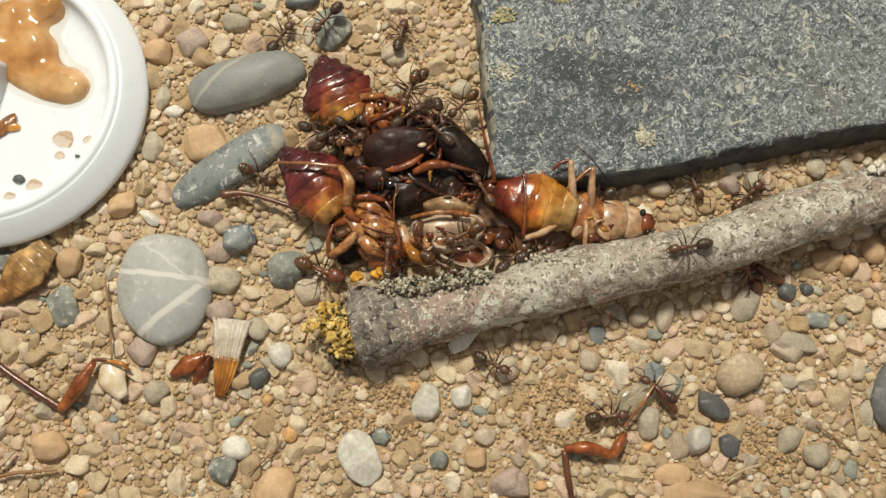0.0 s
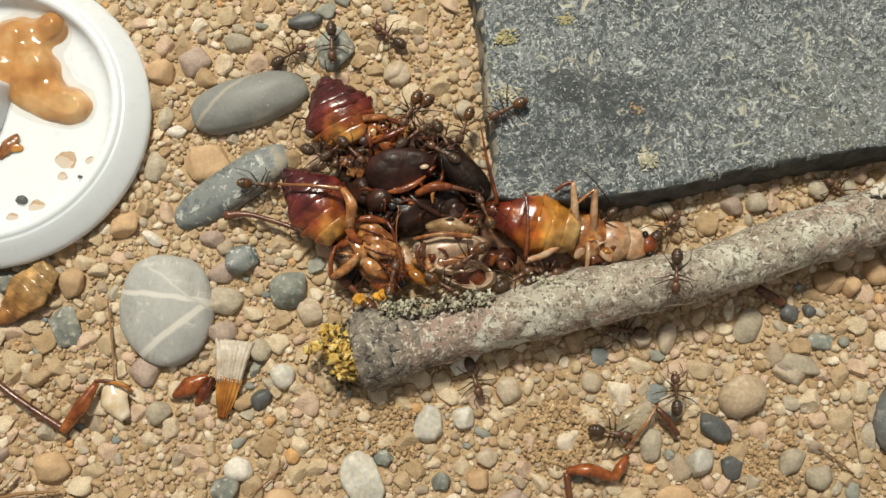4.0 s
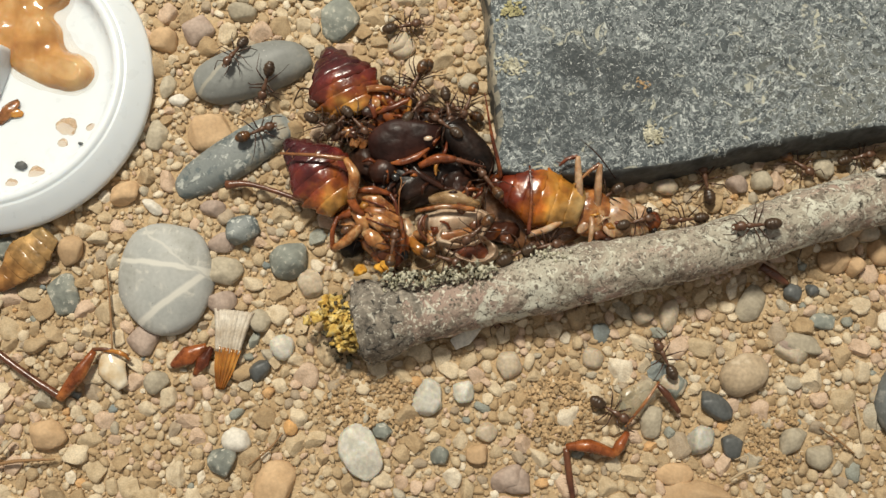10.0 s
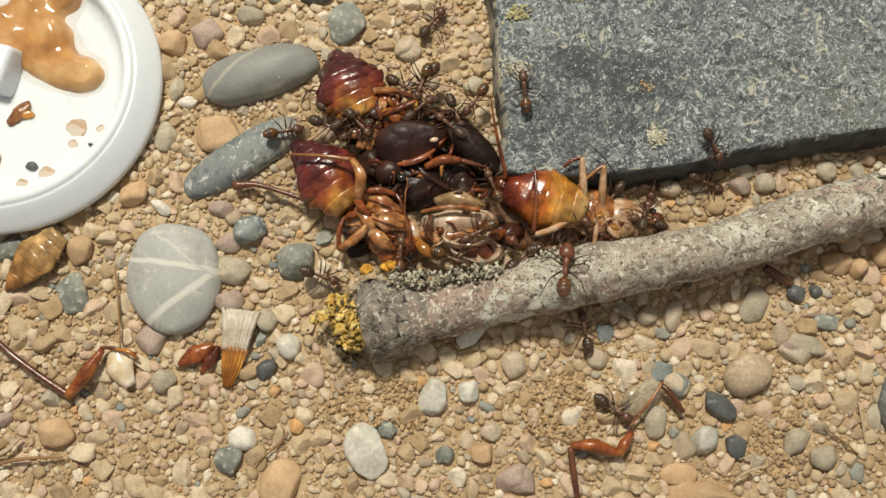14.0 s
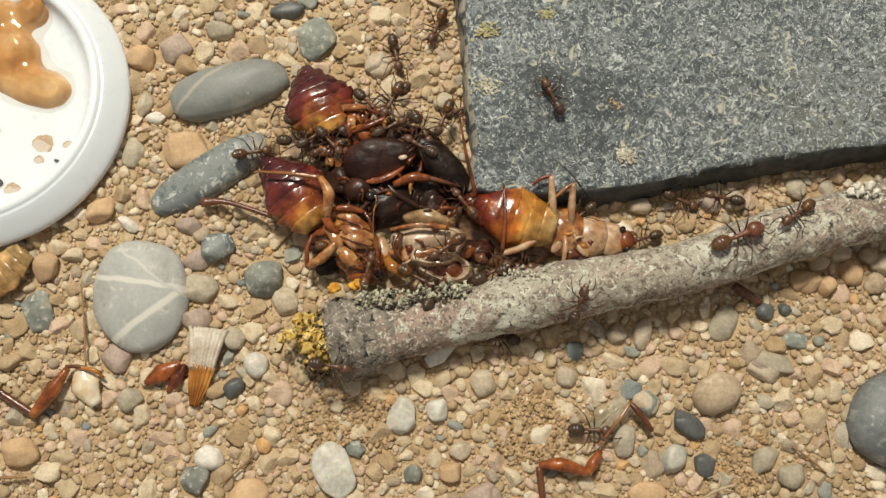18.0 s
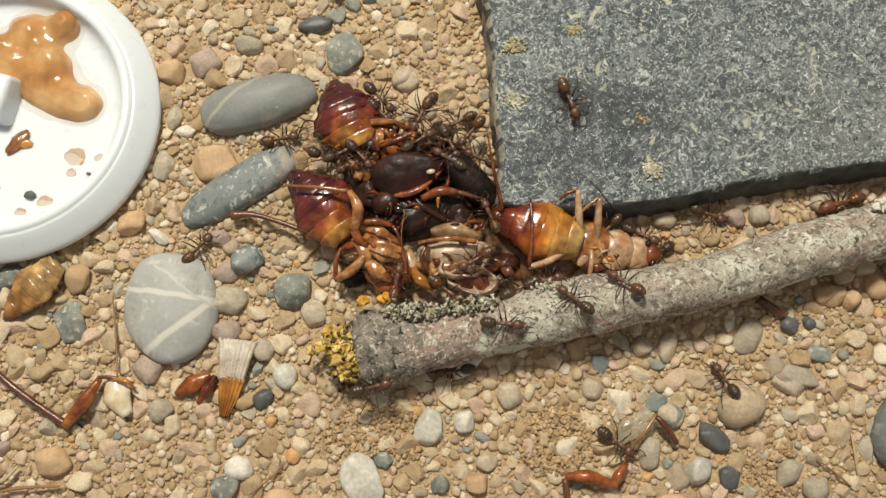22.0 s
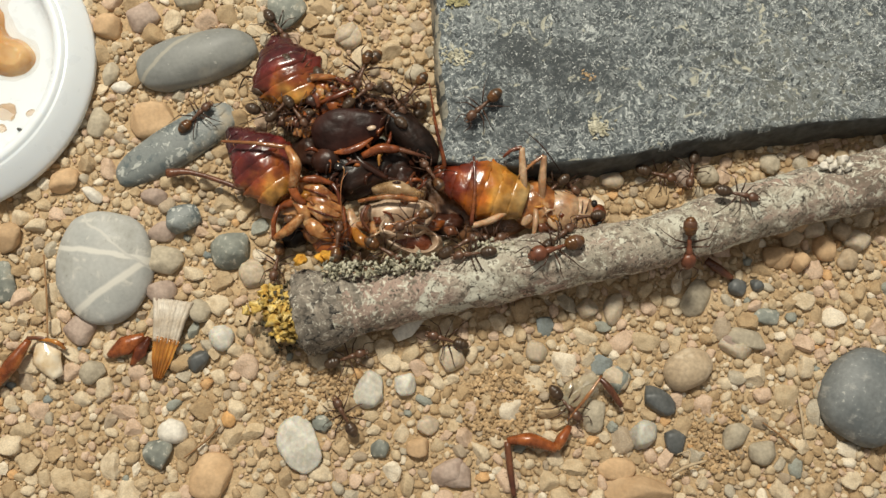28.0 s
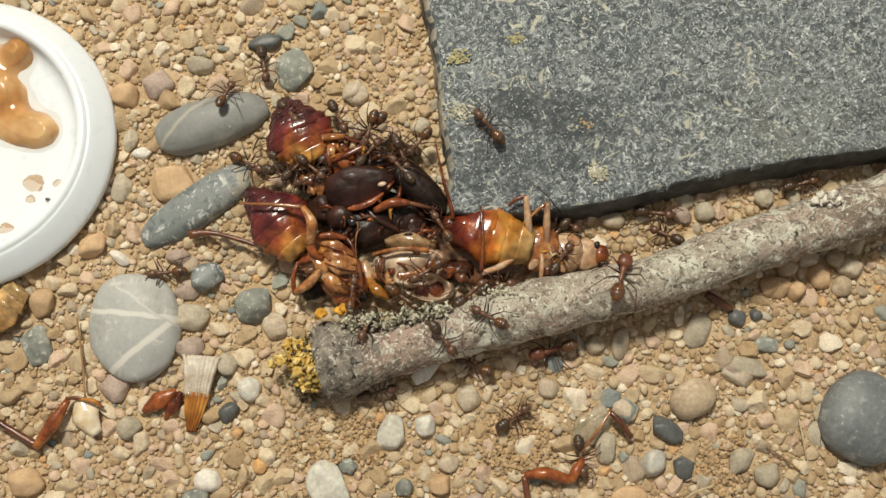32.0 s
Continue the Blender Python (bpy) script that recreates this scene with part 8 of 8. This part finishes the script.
    ("B", 1.0, "dark brown ant walking along the twig", [(0, -1, -10.5, 1.0, 60, 0), (15.5, -2.0, -10.5, 1.0, 60, 0), (15.85, -3.0, -14.0, 1.0, -10, 0), (16.2, -4.0, -17.5, 1.0, -80, 0), (16.33, -4.2, -17.3, 2.0, -137, 10), (16.47, -4.5, -17.2, 3.0, -193, 20), (16.6, -4.7, -17.0, 4.0, -250, 30), (17.0, -3.3, -11.5, 9.3, -290, -6), (17.5, 3.1, -6.0, 7.7, -323, -24), (18.0, 3.2, -5.0, 6.2, -306, -30), (19.0, 4.1, -5.0, 6.7, -308, -30), (20.0, 4.0, -4.9, 6.4, -315, -30), (21.0, 8.0, -6.3, 8.8, -339, -2), (22.0, 10.4, -7.8, 9.4, -364, 4), (23.0, 15.0, -7.4, 10.0, -321, 12), (24.0, 20.5, -6.8, 10.5, -282, 17), (25.0, 24.9, -4.1, 10.9, -264, -2), (26.0, 30.3, 2.1, 1.0, -299, -30), (29.0, 28.3, -2.3, 10.8, -321, -6), (29.5, 19.4, -4.0, 10.5, -289, -18), (30.0, 10.6, -5.6, 8.9, -257, -30), (31.0, 12.9, -6.8, 9.7, -282, 0), (31.5, 10.3, -8.0, 9.4, -349, -5), (32.0, 7.7, -9.2, 9.2, -415, -10)]),
    ("A", 1.0, "brown ant beside the twig's shaded foot", [(0, 22, -5.5, 1.0, -80, 0), (28.0, 21.0, -6.0, 1.0, -80, 0), (28.6, 16.0, -12.5, 1.0, -140, 0), (29.0, 15.0, -15.7, 1.0, -165, 0), (30.0, 17.6, -15.7, 1.0, -179, 0), (31.0, 21.1, -11.6, 1.0, -202, 30), (32.0, 13.3, -14.1, 1.0, -206, 0)]),
    ("A", 1.05, "ant with an amber abdomen resting on the slate slab", [(0, 7.2, 69.4, 1.0, -66, 30), (19, 8.4, 55.2, 9.1, -77, 30), (20, 5.3, 52.3, 1.0, -27, 0), (20.5, 8.4, 45.9, 4.6, -27, 30), (21, 13.4, 41.2, 10.9, -28, -4), (21.5, 13.1, 40.3, 10.7, -39, -6), (22, 22.1, 32.1, 9.4, -66, -8), (23, 22.6, 31.0, 9.3, -84, -9), (24, 24.0, 31.0, 9.3, -69, -8), (25, 23.5, 29.3, 9.0, -97, -9), (26, 17.8, 25.8, 8.5, -134, -6), (28.5, 16.8, 23.2, 8.1, -141, -6), (29, 16.7, 28.6, 8.9, -205, 4), (29.5, 17.7, 28.9, 9.0, -209, 4), (30, 17.4, 29.1, 9.0, -205, 4), (31, 16.2, 29.4, 9.0, -213, 5), (32, 17.2, 29.1, 9.0, -230, 7)]),
    ("B", 0.95, "dark brown ant crossing the slate slab", [(0, 72.1, 57.0, 13.3, -119, -8), (24, 63.9, 57.5, 13.4, -117, -8), (25.5, 64.1, 46.0, 11.6, -118, -8), (26, 64.6, 33.2, 9.6, -119, -8), (26.5, 61.8, 21.8, 7.9, -118, -8), (28, 54.9, 13.5, 2.2, -103, 8), (29, 58.6, 13.2, 2.5, -44, 0), (30, 62.3, 12.8, 1.0, 15, -7), (32, 77.3, 18.0, 1.0, 12, 0)]),
    ("B", 1.05, "dark brown ant running along the twig to the shells", [(0, 118, 31, 10.6, 200, 0), (8.3, 112, 26, 10.8, 202, 0), (9.0, 94, 16.5, 11.2, 195, 0), (9.5, 76.5, 10.8, 11.4, 198, 0), (10.0, 52.7, 3.2, 11.6, 184, -4), (10.25, 43.3, 1.0, 11.3, 185, -5), (10.5, 33.9, -1.2, 11.0, 186, -7), (10.75, 24.5, -3.4, 10.8, 186, -9), (11.0, 15.1, -5.6, 10.0, 187, -11), (12.0, 6.4, -5.0, 7.5, 123, -30), (12.5, 15.5, -1.1, 6.1, 135, -5), (13.0, 24.5, 2.9, 2.1, 146, 21), (14.0, 25.3, 3.5, 4.0, 122, 30), (15.0, 26.0, 3.6, 4.2, 112, -8), (18.0, 18.2, 2.6, 1.0, 43, 0), (20.0, 13.5, 2.7, 1.0, 83, 0), (22.0, 8.8, 2.8, 1.0, 124, 0), (24.0, 19.2, 1.9, 1.0, 113, -30), (27.0, 16.0, 2.5, 1.0, 110, -10), (30.0, 20.0, 2.0, 1.0, 90, -10), (32.0, 18.0, 2.4, 1.0, 120, -10)]),
    ("B", 1.0, "dark brown ant coming out from under the twig onto gravel", [(0, 10, -8.5, 1.0, -80, 0), (11.4, 9.5, -10.5, 1.0, -85, 0), (11.6, 10.2, -15.5, 1.0, -75, 0), (11.8, 11.2, -18.0, 1.0, -70, 0), (12.0, 12.2, -19.6, 1.4, -65, 0), (12.5, 12.1, -22.4, 1.3, -63, -19), (13.0, 19.7, -30.6, 1.0, -56, 0), (13.17, 19.1, -28.6, 1.0, 1, 0), (13.33, 18.5, -26.6, 1.0, 57, 0), (13.5, 17.9, -24.6, 1.0, 114, 0), (14.0, 24.6, -13.9, 1.0, 100, 0), (15.0, 24.8, -8.0, 9.4, 103, 30), (17.5, 27.8, -6.4, 10.2, 26, 11), (18.0, 27.8, -6.2, 10.3, 72, 30), (19.0, 40.1, -5.5, 8.9, 16, 4), (20.0, 36.9, -7.1, 1.0, -3, -30), (20.5, 35.3, -4.7, 10.6, 56, -17), (21.0, 33.7, -2.3, 11.2, 116, -5), (22.0, 22.4, -3.7, 10.6, 142, -12), (23.0, 27.9, -3.6, 11.0, 158, -2), (23.5, 29.8, -5.3, 10.6, 222, -16), (24.0, 31.7, -7.0, 9.1, 287, -30), (24.33, 29.2, -5.8, 10.4, 233, -24), (24.67, 26.7, -4.7, 10.9, 179, -18), (25.0, 24.2, -3.5, 10.8, 125, -11), (25.5, 21.6, -2.7, 10.3, 175, 8), (26.0, 19.0, -1.9, 9.2, 224, 28), (29.0, 9.8, -5.3, 8.6, 174, -17), (30.0, 1.0, -9.5, 9.1, 207, 2), (31.0, 5.0, -9.1, 9.2, 267, -1), (32.0, -6.0, -6.7, 6.9, 248, 30)]),
    ("B", 0.95, "dark brown ant coming down the slate slab", [(0, 58, 66, 14.6, -118, -8), (9.5, 57.5, 62.0, 14.0, -118, -8), (11.0, 56.8, 49.8, 12.2, -118, -8), (12.0, 48.5, 49.2, 12.1, -97, -9), (12.5, 39.9, 38.7, 10.5, -96, -9), (13.0, 48.6, 41.1, 10.9, -112, -8), (13.25, 52.2, 31.0, 9.3, -79, -7), (13.5, 55.9, 20.9, 7.7, -47, -6), (14.0, 46.7, 18.7, 7.4, -53, -30), (14.33, 45.0, 19.9, 7.6, -108, -18), (14.67, 43.3, 21.1, 7.8, -162, -6), (15.0, 41.6, 22.2, 7.9, -217, 5), (15.5, 36.4, 24.6, 8.3, -197, 3), (17.5, 25.1, 29.1, 9.0, -226, 6), (18.0, 23.7, 30.3, 9.2, -241, 8), (18.5, 19.3, 28.4, 8.9, -198, 2), (19.0, 14.8, 26.5, 8.6, -154, -4), (19.33, 14.7, 25.0, 8.4, -211, -1), (19.67, 14.5, 23.6, 8.2, -267, 2), (20.0, 14.3, 22.1, 7.9, -324, 5), (20.33, 14.2, 21.2, 7.8, -269, 3), (20.67, 14.2, 20.4, 7.7, -215, 0), (21.0, 14.1, 19.5, 7.5, -161, -3), (22.0, 6.5, 22.4, 4.7, -207, -8), (24.0, 0.1, 24.3, 1.0, -165, 0), (26.0, 0.1, 19.7, 4.5, -152, -5), (29.0, 4.8, 24.5, 1.0, -143, 30), (32.0, 1.7, 28.3, 1.0, -216, 0)]),
    ("B", 1.05, "black ant darting out of the slab's shade", [(0, 47, 13.2, 1.0, -70, 0), (1.3, 43.0, 11.0, 1.0, -120, 0), (1.55, 40.2, 8.6, 2.2, -160, 0), (1.8, 37.5, 6.2, 3.4, -200, 0), (2.0, 36.2, 6.6, 3.6, -270, 0), (2.5, 37.0, 7.0, 3.2, -285, 0), (4.5, 43.5, 9.2, 1.0, -320, 0), (5.0, 45.4, 8.8, 1.0, -315, 0), (5.5, 44.0, 6.5, 1.0, -300, 0), (6.2, 45.0, 10.0, 1.0, -260, 0), (7.0, 48.0, 13.0, 1.0, -270, 0), (12.5, 47.6, 12.8, 1.0, -250, 0), (12.7, 45.0, 14.2, 4.0, -255, 30), (12.85, 41.0, 16.5, 6.6, -260, 15), (13.0, 37.5, 19.3, 7.5, -265, 9), (13.3, 40.0, 17.5, 7.2, -340, 0), (13.6, 47.0, 13.2, 1.0, -380, -20), (32.0, 49.0, 13.2, 1.0, -370, 0)]),
]
FEEDERS = [
    ("B", 1.0, "blackish ant feeding where the two red bellies meet", -21.2, 22.5, 4.0, -20),
    ("B", 0.95, "black ant feeding at the tip of the red belly", -16.5, 21.4, 4.5, 200),
    ("A", 1.1, "ant with a brown abdomen feeding on the dark roach", -4.3, 30.5, 5.0, -133),
    ("B", 0.95, "dark ant feeding between the roaches", 1.4, 24.9, 5.5, -66),
    ("B", 0.9, "blackish ant feeding between the red roaches", -18.2, 23.2, 5.5, 35),
    ("B", 0.9, "blackish ant feeding on the red roach's belly", -15.4, 22.6, 6.0, -46),
    ("B", 0.85, "dark ant clinging to the roach's spiny side", -20.9, 25.4, 4.0, -34),
    ("A", 1.05, "ant with an amber abdomen feeding under the twig's edge", 0.6, -1.5, 3.5, -27),
    ("B", 1.1, "black ant feeding against the twig", 13.3, -0.8, 5.0, 35),
    ("B", 0.95, "dark ant feeding among the roach legs", -4.9, 25.4, 6.0, 41),
    ("B", 0.95, "dark ant on the black wing case", 0.6, 22.1, 6.0, 136),
    ("B", 1.0, "dark ant at the pale roach's side", 17.7, -0.3, 6.0, 13),
    ("A", 0.95, "brown ant at the red roach's head", -8.3, -0.5, 6.0, 78),
    ("A", 0.95, "brown ant feeding behind the pile", 4.9, 27.0, 5.0, -126),
    ("A", 1.0, "reddish ant feeding on the upper roach", -4.7, 29.9, 6.0, -115),
    ("R", 0.85, "red-headed ant feeding at the red roach's legs", -14.5, 4.4, 4.0, 19),
    ("A", 1.0, "brown ant feeding on the hollow shell", 5.3, 3.3, 6.0, -147),
    ("B", 0.95, "dark ant feeding between the shell and the twig", 19.8, -0.5, 5.0, 155),
    ("A", 0.9, "brown ant feeding at the tail of the pale roach", 8.1, 11.3, 6.0, 118),
    ("B", 0.9, "dark ant beneath the slab's edge", 29.6, 9.9, 3.0, -142),
]


def swing(ob, rng, times):
    """Keys the six legs in two sets of three; times: seconds and how far the ant has gone, in mm."""
    legs = [c for c in ob.children if c.name.startswith("leg")]
    for k, leg in enumerate(legs):
        at = leg.location.copy()
        start = rng.uniform(0, 0.6) + (math.pi if (k % 3 + k // 3) % 2 else 0)
        rows = []
        for t, gone in times:
            a = 16 * math.sin(start + gone * 1.1)
            up = 7 * math.cos(start + gone * 1.1)
            rows.append((t, Matrix.LocRotScale(at, Euler((radians(up if k < 3 else -up), 0, radians(a))), None)))
        walk(leg, rows)


def motions():
    rng = np.random.default_rng(21)
    walkers = [place_ant(*row[:3]) for row in ANTS]
    eaters = [place_ant(*row[:3]) for row in FEEDERS]
    for ob, (kind, size, label, rows) in zip(walkers, ANTS):
        walk(ob, [(t, pose(x * MM, y * MM, (z + 0.02) * MM, 0, 0, turn) @ pose(0, 0, 0, 0, -tilt, 0)) for t, x, y, z, turn, tilt in rows])
        ts = np.arange(0, 32.01, 0.25)
        px, py = (np.interp(ts, [r[0] for r in rows], [r[k] for r in rows]) for k in (1, 2))
        gone = np.concatenate([[0], np.cumsum(np.hypot(np.diff(px), np.diff(py)))])
        keep = [k for k in range(len(ts)) if k in (0, len(ts) - 1) or gone[k] - gone[k - 1] > 0.25 or gone[min(k + 1, len(ts) - 1)] - gone[k] > 0.25]
        swing(ob, rng, [(float(ts[k]), float(min(gone[k], gone[k - 1] + 2.4) if k else 0) + 0.0) for k in keep])
    for ob, (kind, size, label, x, y, z, turn) in zip(eaters, FEEDERS):
        rows = []
        for k, t in enumerate(np.linspace(0, 32, 36)):
            sway = rng.normal(0, 1, 3)
            rows.append((float(t), pose((x + 0.25 * sway[0]) * MM, (y + 0.25 * sway[1]) * MM, z * MM, 0, 6, turn + 7 * sway[2])))
        walk(ob, rows)
        swing(ob, rng, [(float(t), float(rng.normal(0, 1.2))) for t in np.linspace(0, 32, 28)])


motions()
